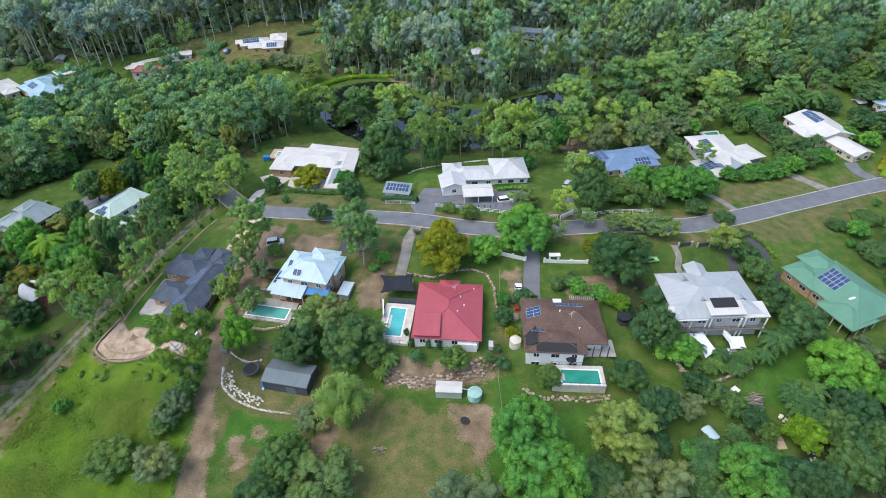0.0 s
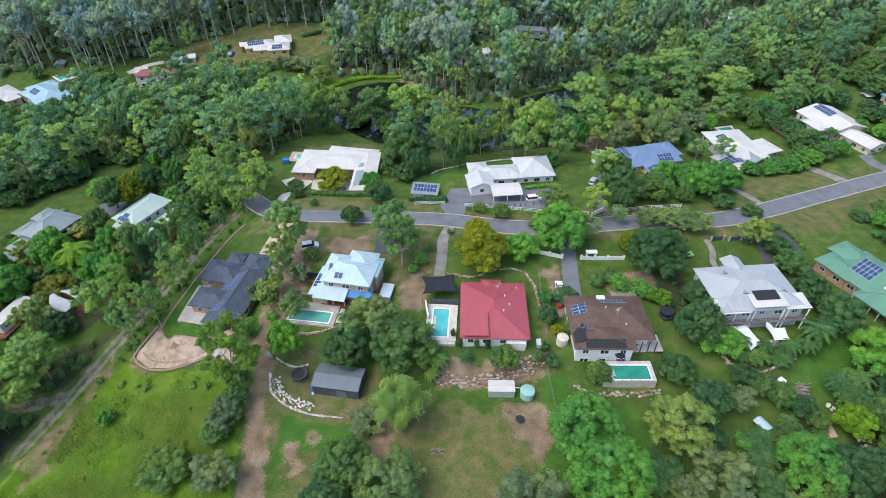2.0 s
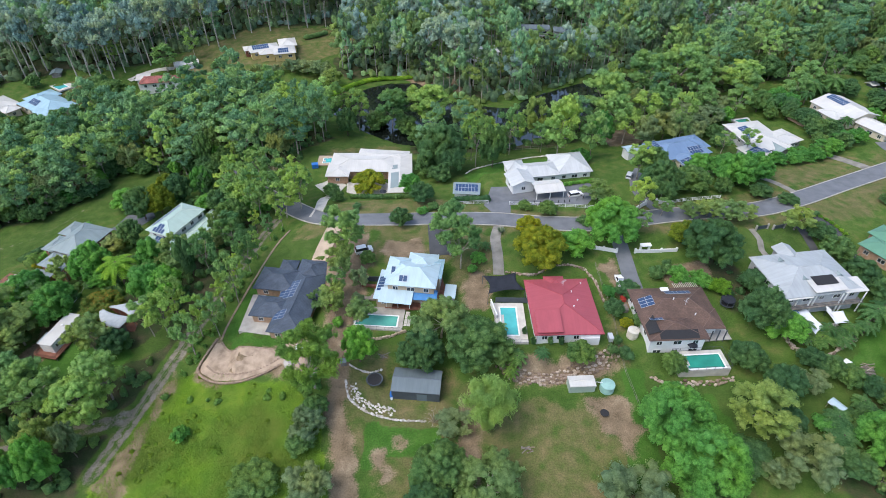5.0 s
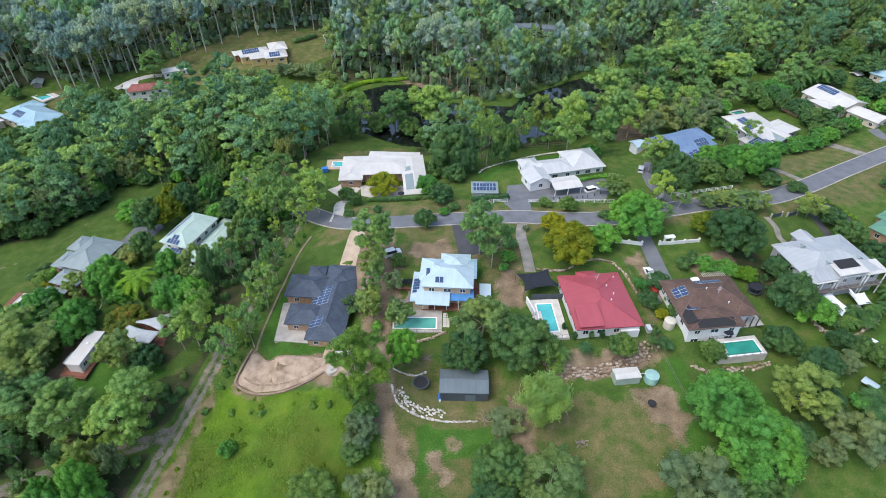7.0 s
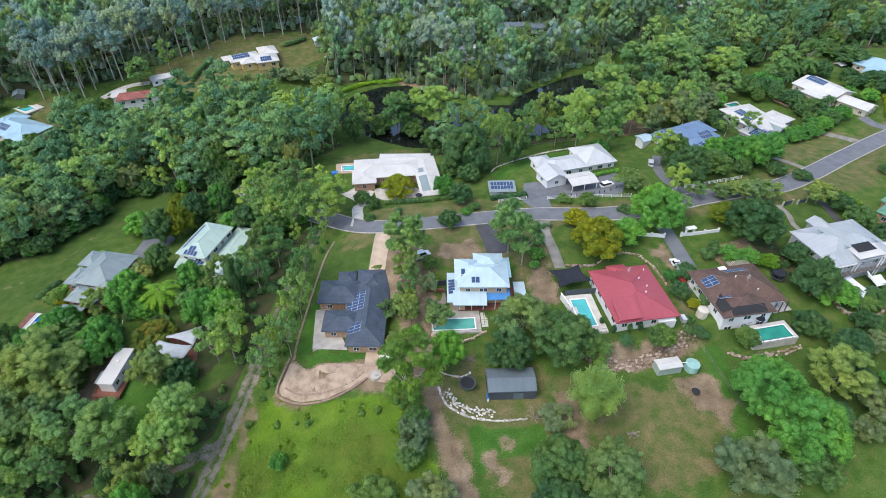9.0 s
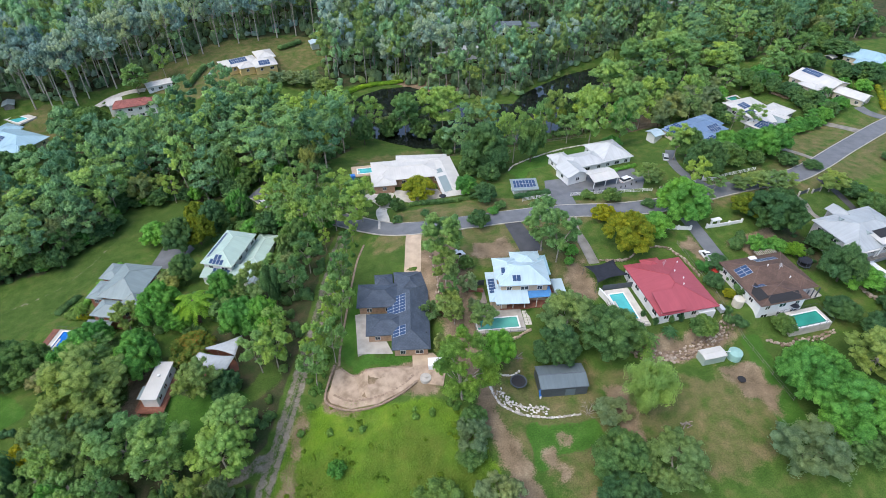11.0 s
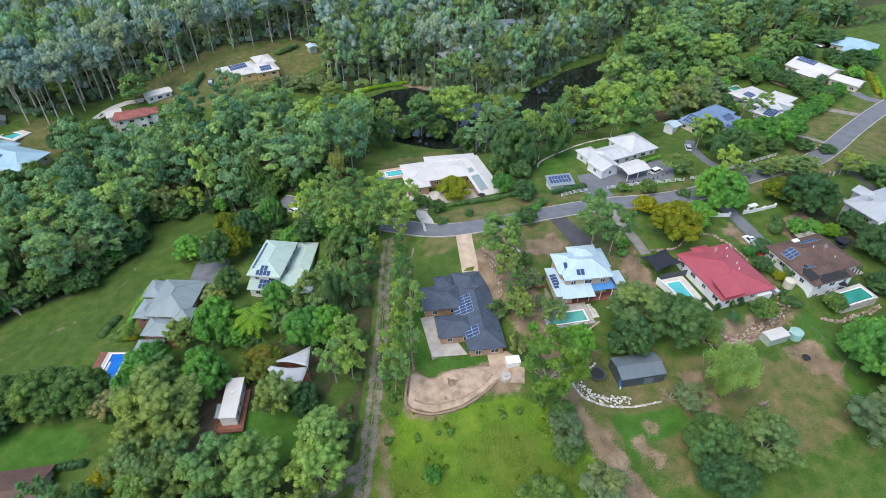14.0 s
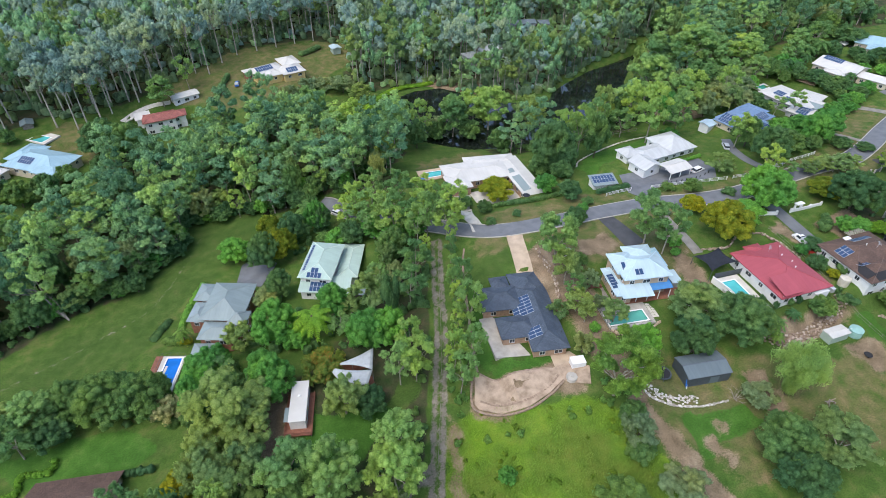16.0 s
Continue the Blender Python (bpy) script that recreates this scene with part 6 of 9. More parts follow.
for i in range(2):
    tree_kind("y", "wattle_tree", "grey-green wattle with soft pale foliage", "tree", bough_lumps(rng, 8, 4.4, 12, 0.34, 0.9, 5, 0.34, 0.48), 12, 8.0, 4.4, "leaf_grey", "bark_dark", 55, 0.22, 2.5, 0.16, "wattle trees", 7, rough=0.24)
    tree_kind("D", "shade_tree", "broad dense dark green shade tree", "tree", dome_lumps(rng, 8, 4.8, 20, 5, 0.3, 0.5, 0.12), 21, 8.0, 4.8, "leaf_dark", "bark_dark", 34, 0.26, 2.4, 0.22, "shade trees", 4)
    tree_kind("L", "bright_shade_tree", "broad dense bright green shade tree", "tree", dome_lumps(rng, 8, 4.8, 26, 5, 0.25, 0.52, 0.08), 27, 8.0, 4.8, "leaf_lush", "bark_dark", 34, 0.24, 2.4, 0.22, "bright shade trees", 4)
    tree_kind("G", "gum_tree", "tall broad gum tree with open olive-green crown and pale trunk", "tree", bough_lumps(rng, 16, 5.6, 18, 0.36, 0.92, 6, 0.27, 0.5), 18, 16.0, 5.6, "leaf_gum", "bark_pale", 34, 0.28, 5.5, 0.22, "gum trees", 10, droop=0.25)
    tree_kind("O", "eucalypt_tree", "broad tall eucalypt with a dull olive crown", "tree", bough_lumps(rng, 13, 5.6, 20, 0.32, 0.9, 6, 0.26, 0.5), 20, 13.0, 5.6, "leaf_olive", "bark_pale", 38, 0.26, 4.5, 0.24, "eucalypts", 8, droop=0.2)
    # crown in the leaf colour that has the distance haze painted in
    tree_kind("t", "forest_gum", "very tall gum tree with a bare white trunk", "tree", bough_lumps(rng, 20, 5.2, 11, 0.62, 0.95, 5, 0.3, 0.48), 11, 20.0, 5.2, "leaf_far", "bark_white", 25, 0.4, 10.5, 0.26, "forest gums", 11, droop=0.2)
    tree_kind("s", "shrub", "rounded green garden shrub", "shrub", bush_lumps(rng), 1, 2.2, 1.9, "leaf_dark", "bark_dark", 46, 0.22, 0.5, 0.06, "shrubs")
    tree_kind("u", "shrub", "bright green garden shrub", "shrub", bush_lumps(rng), 1, 2.2, 1.9, "leaf_lush", "bark_dark", 46, 0.22, 0.5, 0.06, "shrubs")
tree_kind("a", "spreading_tree", "large open spreading tree with mid-green crown", "tree", bough_lumps(rng, 16, 6.0, 24, 0.3, 0.94, 5, 0.22, 0.5), 24, 16.0, 6.0, "leaf_bamboo", "bark_pale", 60, 0.26, 4.5, 0.26, "spreading trees", 14, droop=0.25, out=1.15)
tree_kind("w", "golden_tree", "round tree in yellow flower", "tree", dome_lumps(rng, 7, 4.4, 18, 5, 0.3, 0.5), 19, 7.0, 4.4, "leaf_yellow", "bark_dark", 38, 0.26, 2.0, 0.2, "golden flowering trees", 3)
tree_kind("m", "lime_shrub", "lime green rounded small tree", "shrub", dome_lumps(rng, 5, 2.8, 9, 4, 0.4, 0.5), 10, 5.0, 2.9, "leaf_lime", "bark_dark", 29, 0.26, 1.4, 0.1, "small trees", 2)
tree_kind("r", "flame_tree", "spreading tree with russet red flowers", "tree", dome_lumps(rng, 5, 4.0, 14, 5, 0.32, 0.5, 0.14), 15, 5.0, 4.1, "leaf_red", "bark_dark", 38, 0.28, 1.8, 0.16, "small trees", 3)
tree_kind("c", "flowering_shrub", "tall shrub with cream flower heads", "shrub", dome_lumps(rng, 4, 2.4, 9, 4, 0.4, 0.5), 10, 4.0, 2.5, "leaf_cream", "bark_dark", 42, 0.24, 1.2, 0.1, "small trees", 2)
culms = [(3.4 * q * math.cos(a) * s, 3.4 * q * math.sin(a) * s, 0.4 + 9.6 * s - 4.4 * q * s ** 3, 0.2 + 0.12 * s, 0.5) for i in range(22) for a, q in [(i * 2.4, 0.3 + 0.8 * ((i * 7) % 22) / 22)] for s in (0.15, 0.32, 0.5, 0.68, 0.84, 1.0)]
tree_kind("b", "bamboo_clump", "tall feathery green bamboo clump", "bamboo", culms, 0, 9.5, 4.0, "leaf_gum", "bark_dark", 120, 0.42, 0.6, 0.1, "bamboo clumps", 0, droop=0.9, slim=0.12, out=2.3)


def palm_kind(key="p", name="palm_tree", label="palm tree with arching green fronds", leaf="leaf_palm"):
    """A palm: ringed stem and a head of arching fronds of narrow leaflets."""
    v, f = [], []
    for i in range(19):
        a, up = i * 2.4, 1.0 - 0.08 * i
        pts = [Vector((math.cos(a) * 2.35 * s, math.sin(a) * 2.35 * s, 5.0 + up * 1.9 * s - 2.0 * s * s)) for s in np.linspace(0, 1, 8)]
        side = Vector((-math.sin(a), math.cos(a), 0))
        for p, q in zip(pts, pts[1:]):
            way = q - p
            for k in (0.0, 0.5):
                c = p.lerp(q, k)
                w = 0.66 * (1 - 0.6 * (c - pts[0]).length / 2.7)
                for sg in (-1, 1):
                    n = len(v)
                    v += [c, c + way * 0.52, c + way * 0.75 + side * sg * w + Vector((0, 0, -0.3 * w)), c + way * 0.45 + side * sg * w * 0.95 + Vector((0, 0, -0.34 * w))]
                    f.append((n, n + 1, n + 2, n + 3))
    crown = mesh_of("crown", v, f, leaf)
    tv, tf = tube([(0, 0, -0.4), (0.1, 0.05, 2.5), (0, 0, 5.1)], [0.24, 0.16, 0.13], 8)
    KINDS[key] = [(name, label, "palm", "palms", crown, mesh_of("trunk", tv, tf, "bark_dark"), 6.0, 2.4)]


palm_kind()
def agave_kind():
    """A low rosette of stiff tapering blades on a short stub."""
    v, f = [], []
    for i in range(30):
        a, lift = i * 2.39996, 0.25 + 0.75 * i / 30
        d, side = Vector((math.cos(a), math.sin(a), 0)), Vector((-math.sin(a), math.cos(a), 0))
        pts = [(0.05, 0.2, 0.1), (0.5, 0.35 + 0.45 * lift, 0.13), (1.3 - 0.45 * lift, 0.3 + 1.2 * lift, 0.0)]
        n = len(v)
        for r, z, w in pts[:2]:
            v += [d * r + side * w + Vector((0, 0, z + 0.04)), d * r + Vector((0, 0, z)), d * r - side * w + Vector((0, 0, z + 0.04))]
        v.append(d * pts[2][0] + Vector((0, 0, pts[2][1])))
        f += [(n, n + 1, n + 4, n + 3), (n + 1, n + 2, n + 5, n + 4), (n + 3, n + 4, n + 6), (n + 4, n + 5, n + 6)]
    tv, tf = tube([(0, 0, -0.3), (0, 0, 0.15), (0, 0, 0.4)], [0.16, 0.16, 0.1], 8)
    KINDS["v"] = [("agave", "spiky agave with a rosette of stiff pale green blades", "agave", "agaves", mesh_of("crown", v, f, "leaf_cream"), mesh_of("trunk", tv, tf, "bark_dark"), 1.5, 1.3)]


agave_kind()
palm_kind("q", "giant_palm", "large palm with broad arching lime fronds", "leaf_lime")


def plant(key, x, y, h, r, turn=None):
    kinds = KINDS[key.upper() if key in "dlog" and r > 5.0 else key]
    name, label, category, group, crown, trunk, h0, r0 = kinds[int(rng.integers(len(kinds)))]
    ob = thing(name, label, category, Matrix.LocRotScale((x, y, gz(x, y)), Euler((0, 0, rng.uniform(0, 6.28) if turn is None else turn)), (r / r0, r / r0, h / h0)), group)
    under("trunk", trunk, ob)
    under("crown", crown, ob)
    return ob


for key, spots in PLANTED.items():
    for x, y, h, r in spots:
        if near_line(TRACKS[0], np.array([x]), np.array([y]))[0] < 3.2:
            continue
        plant(key if key != "s" else ("d" if r > 2.9 else "s" if rng.random() < 0.6 else "u"), x, y, h, r)

# open ground that stays free of trees when the woods are filled
CLEAR = [(b["x"], b["y"], max(b["w"], b["d"]) * 0.5 + 2.5) for blocks in (B9, W10, W11, B12, G13, G14, L15, R16, Y18, B19, WHT, COT, BLU, DRK, GRN, GRY) for b in blocks]
CLEAR += [(152, 318, 9), (163, 322, 8), (248, 286, 10), (262, 280, 8), (46, 318, 10), (60, 314, 8), (14, 292, 8), (-137.6, 294.5, 8), (-62, 318, 8), (-200, 292, 6), (-121.5, 106.4, 7), (-107, 110, 7.5), (-116, 98, 9), (-194.6, 281.4, 8.5), (-74, 310, 12), (-104, 316, 14), (-118, 300, 9), (-150, 300, 8), (164, 209, 5), (167, 206, 5), (-148, 267, 9), (-139, 269, 7)]
taken = [(x, y, r) for spots in PLANTED.values() for x, y, h, r in spots]


def free(x, y, gap):
    if any((x - cx) ** 2 + (y - cy) ** 2 < cr * cr for cx, cy, cr in CLEAR):
        return False
    if any((x - cx) ** 2 + (y - cy) ** 2 < (0.55 * cr + 0.5 * gap) ** 2 for cx, cy, cr in taken):
        return False
    p = np.array([x]), np.array([y])
    if inside(POND, *p)[0] > -2.0 or near_line(ROAD, *p)[0] < 5.5:
        return False
    if any(near_line(line, *p)[0] < gap for line, gap in zip(TRACKS, (3.3, 3.2, 2.2))):
        return False
    return all(inside(a, *p)[0] < 0 for a in MOWN)


SEEN = [(-206, 96), (-110, 66), (0, 44), (92, 44), (140, 124), (192, 206), (276, 350), (276, 410), (-252, 410), (-232, 310), (-214, 200)]


def fill(area, gap, mix, tall, wide, limit=10 ** 6):
    """Scatters trees over an area, with at least about gap metres between them."""
    xs, ys = [p[0] for p in area], [p[1] for p in area]
    x0, x1, y0, y1 = max(min(xs), -270), min(max(xs), 290), max(min(ys), 30), min(max(ys), 405)
    got = []
    for gxx in np.arange(x0, x1, gap):
        for gyy in np.arange(y0, y1, gap):
            x, y = gxx + rng.uniform(-0.42, 0.42) * gap, gyy + rng.uniform(-0.42, 0.42) * gap
            if inside(SEEN, np.array([x]), np.array([y]))[0] > 0 and inside(area, np.array([x]), np.array([y]))[0] > 0 and free(x, y, gap):
                got.append((x, y))
    out = []
    for x, y in got[:limit]:
        out.append((mix[int(rng.integers(len(mix)))], x, y, rng.uniform(*tall), rng.uniform(*wide)))
        taken.append((x, y, gap * 0.5))
    return out


for key, x, y, h, r in fill(WOODS[0], 5.6, "gggogglgys", (8, 15), (2.5, 4.3)):
    beside = near_line(TRACKS[0], np.array([x]), np.array([y]))[0] < 8.0
    if not beside or y < 90:
        plant(key, x, y, h, r)
    elif rng.random() < 0.45:
        plant("g", x, y, 0.85 * h, 0.6 * r)
for key, x, y, h, r in fill([(-103, 118), (-86, 112), (-74, 146), (-86, 152), (-97, 138)], 4.4, "uyuyug", (1.8, 4.2), (1.2, 2.1)):
    plant(key, x, y, h, r)
for key, x, y, h, r in fill([(-146, 52), (-112, 62), (-103, 78), (-98, 92), (-118, 90), (-132, 95), (-150, 97)], 4.7, "glggy", (8, 13), (3.0, 4.2)):
    plant(key, x, y, h, r)
THICKET = [[(-130, 116), (-112, 121), (-101, 128), (-94, 140), (-110, 140), (-118, 146), (-121, 158), (-127, 142), (-136, 130), (-147, 124), (-146, 116)], [(-178, 130), (-158, 126), (-146, 124), (-134, 118), (-130, 108), (-140, 108), (-150, 117), (-172, 125)], [(-96, 142), (-86, 154), (-76, 150), (-84, 166), (-92, 172), (-104, 178), (-116, 178), (-112, 166), (-98, 160)]]
for area in THICKET:
    for key, x, y, h, r in fill(area, 5.4, "lgdgloldg", (6, 11), (2.8, 4.4)):
        plant(key, x, y, h, r)
for key, x, y, h, r in fill(WOODS[1], 7.3, "ffffodfffdfy", (14, 24), (3.6, 5.9)):
    plant(key, x, y, h if key == "f" else h * 0.62, r if key in "fo" else r * 0.8)
EDGE = curve_through([(-196, 160), (-183, 165), (-168, 170), (-159, 169), (-154, 178), (-147, 181), (-144, 192), (-142, 199), (-125, 195), (-108, 192), (-104, 196), (-96, 196), (-86, 188)])
for i, (x, y) in enumerate(EDGE[::2]):
    plant("dlddg"[i % 5], x + rng.uniform(-1.5, 1), y + rng.uniform(1.0, 3.4), rng.uniform(3.5, 7.5) if i % 5 < 4 else 11.0, rng.uniform(2.2, 3.6))
for key, x, y, h, r in fill(WOODS[3], 8.0, "ffofydf", (13, 22), (3.4, 5.2)):
    plant(key, x, y, h if key in "fo" else h * 0.6, r)
for x, y in ((-91, 171.5), (-87, 166.5), (-82.6, 161.5), (-78.6, 156), (-74.6, 151.4), (-70.4, 147), (-88.4, 161), (-83.6, 156), (-78.6, 149), (-84, 178), (-77, 170.4), (-71, 164), (-67, 158.6), (-66.4, 151.6)):
    plant("g", x, y, rng.uniform(12, 16), rng.uniform(3.6, 4.8))
    taken.append((x, y, 4))
for x, y, h, r in ((-101.6, 193.4, 6.5, 3.2), (-103.4, 189.6, 5.5, 3.0), (-106.4, 191.4, 7.0, 3.4), (-99.6, 196.4, 7.5, 3.2)):
    plant("d", x, y, h, r)
for i, (x, y) in enumerate(TRACKS[0]):
    if 100 < y < 142 and i % 4 == 0:
        plant("g", x + rng.uniform(3.4, 5.2), y + rng.uniform(-1.5, 1.5), rng.uniform(8, 12), rng.uniform(1.6, 2.3))
GARDEN = [[(80, 74), (88, 86), (112, 86), (150, 60), (140, 36), (56, 34), (46, 48), (62, 58), (76, 62)], [(112, 128), (128, 142), (160, 152), (160, 140), (132, 104), (118, 96)], [(118, 168), (134, 172), (136, 186), (128, 192), (118, 186)], [(152, 178), (166, 176), (178, 188), (164, 190), (156, 198), (150, 190)],
          [(84, 188), (92, 196), (108, 196), (120, 184), (128, 198), (148, 206), (158, 216), (120, 216), (90, 208)], [(112, 164), (124, 162), (134, 166), (129, 178), (120, 180), (114, 174)],
          [(50, 138), (80, 140), (74, 152), (60, 152), (50, 148)]]
for area in GARDEN:
    for key, x, y, h, r in fill(area, 5.0 if area is GARDEN[0] else 6.6, "dpddsdysdo" if area is GARDEN[0] else "dldsuosldp", (4.0, 7.0) if area is GARDEN[0] else (3.5, 8), (2.4, 3.8) if area is GARDEN[0] else (2.2, 3.8)):
        plant(key, x, y, h if key not in "su" else 2.4, r if key not in "su" else 1.8)
for x, y in ((-172, 287.5), (-181, 284.5), (-189, 288), (-168, 293), (-207, 288), (-192, 300), (-176, 304), (-157, 299), (-214, 296), (-178, 289), (-186, 296), (-194, 302), (-184, 304), (-174, 296), (-168, 299), (-161, 301), (-165, 308), (-156, 307), (-150, 309), (-145, 314), (-139, 317), (-131, 316), (-125, 313), (-150, 318), (-118, 322), (-110, 328), (-100, 330), (-90, 331), (-80, 333), (-70, 334), (-60, 336), (-206, 296), (-214, 290), (-220, 300), (-10, 276), (-4, 270), (4, 262), (-16, 274)):
    plant("t", x, y, rng.uniform(25, 33), rng.uniform(4.6, 6.4))
    taken.append((x, y, 5))


def far_woods(spots, name, label):
    """The far forest as one mesh: tall pale trunks, clumped crowns, some with haze in their colour, and the bushes at
    their feet.
    """
    vs, fs, mi, sm, base = [], [], [], [], 0
    forms = []
    for i in range(8):
        low = 0.42 + 0.035 * i
        lumps = bough_lumps(rng, 15, 4.6, 7, low, 0.95, 2, 0.36, 0.6)
        bush = [(1.6, 0.6, 0.9, 1.9, 1.5), (-1.4, -1.2, 0.8, 1.7, 1.3)]
        v, f = puffs(lumps + bush, rng, 0.34)
        lv, lf = sprigs(lumps, 9, 0.62, rng, droop=0.2)
        tv, tf = tube([(0, 0, -1), (0.25, 0.15, 6), (0.4, -0.1, 12.0)], [0.17, 0.13, 0.07], 5)
        forms.append((v, f, lv, lf, np.array([tuple(p) for p in tv]), np.array([q for q in tf if len(q) == 4])))
    for _, x, y, h, r in spots:
        v, f, lv, lf, tv, tf = forms[int(rng.integers(8))]
        a = rng.uniform(0, 6.28)
        c, s = math.cos(a) * r / 4.6, math.sin(a) * r / 4.6
        z0 = gz(x, y)
        # material 0 has the painted haze; it is commonest in the farthest rows
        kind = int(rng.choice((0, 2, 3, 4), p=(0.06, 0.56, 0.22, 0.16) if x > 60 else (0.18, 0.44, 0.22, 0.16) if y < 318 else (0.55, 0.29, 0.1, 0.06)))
        for src, faces, m in ((v, f, kind), (lv, lf, kind), (tv, tf, 1)):
            vs.append(np.stack([src[:, 0] * c - src[:, 1] * s + x, src[:, 0] * s + src[:, 1] * c + y, src[:, 2] * h / 15 + z0], 1))
            fs += (faces + base).tolist()
            mi += [m] * len(faces)
            sm += [src is v] * len(faces)
            base += len(src)
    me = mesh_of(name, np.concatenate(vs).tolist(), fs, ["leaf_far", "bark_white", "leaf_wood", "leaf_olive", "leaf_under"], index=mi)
    me.polygons.foreach_set("use_smooth", np.array(sm, bool))
    tagged(new(name, me), label, "forest", kind="stuff")


def lowered(spots):
    """Younger, lower trees stand before the far houses."""
    out = []
    for key, x, y, h, r in spots:
        for x0, x1, y0, y1 in ((36, 68, 276, 314), (-4, 26, 258, 286), (232, 272, 244, 280), (140, 170, 288, 314)):
            if x0 < x < x1 and y0 < y < y1:
                h, r = 0.4 * h, 0.62 * r
        out.append((key, x, y, h, r))
    return out


BANK = [(x + rng.uniform(-2, 2), y + rng.uniform(-1.5, 4)) for x, y in curve_through([(-58, 268), (-44, 277), (-30, 279), (-17, 268), (-9, 256), (0, 248), (10, 243.5), (19, 241), (27, 249), (37, 255), (56, 265), (75, 270), (95, 277), (118, 286)], 4.6) if y > 244]
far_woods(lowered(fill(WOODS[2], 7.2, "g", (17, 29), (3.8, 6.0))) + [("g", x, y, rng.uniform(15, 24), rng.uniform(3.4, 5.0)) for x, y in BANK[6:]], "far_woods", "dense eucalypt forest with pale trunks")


def undergrowth(areas, step, tall, wide, material, label, cut=1.0):
    """Low bushes and saplings that nobody could count, as one sheet of foliage on the land."""
    lumps = []
    for area in areas:
        xs, ys = [p[0] for p in area], [p[1] for p in area]
        X, Y = np.meshgrid(np.arange(max(min(xs), -250), min(max(xs), 240), step), np.arange(max(min(ys), 40), min(max(ys), 372), step))
        X, Y = X.ravel() + rng.uniform(-0.5, 0.5, X.size) * step, Y.ravel() + rng.uniform(-0.5, 0.5, Y.size) * step
        ok = (inside(area, X, Y) > 0.5) & (rng.random(X.size) < cut) & (inside(POND, X, Y) < -1.5) & (near_line(ROAD, X, Y) > 5.0)
        for line, gap in zip(TRACKS, (2.7, 2.5, 2.4)):
            ok &= near_line(line, X, Y) > gap
        for a in MOWN:
            ok &= inside(a, X, Y) < 0
        for cx, cy, cr in CLEAR:
            ok &= (X - cx) ** 2 + (Y - cy) ** 2 > (cr + 0.5) ** 2
        for x, y, z in zip(X[ok], Y[ok], ground_z(X[ok], Y[ok])):
            h, r = rng.uniform(*tall), rng.uniform(*wide)
            lumps.append((x, y, z + 0.3 * h, r, 0.7 * h))
            for k in range(2):
                a = rng.uniform(0, 6.28)
                lumps.append((x + 0.7 * r * math.cos(a), y + 0.7 * r * math.sin(a), z + h * rng.uniform(0.35, 0.75), 0.55 * r, 0.4 * h))
    tagged(new("undergrowth", crown_mesh("undergrowth", lumps, 5, 0.4, material, rng)), label, "undergrowth", kind="stuff")


FOREST_EDGE = [(-250, 272), (-212, 284), (-186, 290), (-168, 296), (-150, 306), (-128, 318), (-108, 333), (-70, 338), (-60, 324), (-52, 300), (-52, 282), (-40, 279), (-16, 267), (-8, 255), (2, 247.5), (19, 241), (27, 248.5), (37, 254.5), (57, 264.5), (96, 276.5), (112, 284), (200, 252), (240, 252), (240, 372), (-250, 372)]
undergrowth([WOODS[0], WOODS[1], WOODS[3]] + THICKET, 3.6, (1.2, 3.2), (0.9, 1.8), "leaf_dark", "dark tangle of bushes and saplings under the trees", 0.8)
undergrowth([FOREST_EDGE], 4.4, (2.0, 6.0), (1.8, 3.0), "leaf_under", "grey-green saplings and scrub below the forest gums", 0.75)
SCRUB = [[(-97.5, 84), (-90, 99), (-84.5, 112), (-78.5, 129), (-73, 144), (-69.5, 139), (-74, 127), (-78.6, 115), (-82.4, 104), (-86.6, 95), (-89, 88)], [(-89, 91), (-86.8, 88), (-80, 84.6), (-74, 83.4), (-64, 84.6), (-59, 84.8), (-57, 88), (-55, 86), (-56, 80), (-66, 80.5), (-78, 81), (-88, 85)]]
undergrowth(SCRUB, 1.9, (0.5, 2.0), (0.5, 1.1), "leaf_bamboo", "rank green weeds and saplings beside the track and terrace", 0.75)
undergrowth(MEADOW[:1], 1.6, (0.1, 0.3), (0.35, 0.8), "grass_tuft", "low clumps of rank grass and weeds in the meadow", 0.12)
undergrowth(BEDS, 2.6, (0.5, 1.6), (0.6, 1.3), "leaf_dark", "low dark shrubs and ferns of the garden beds", 0.6)


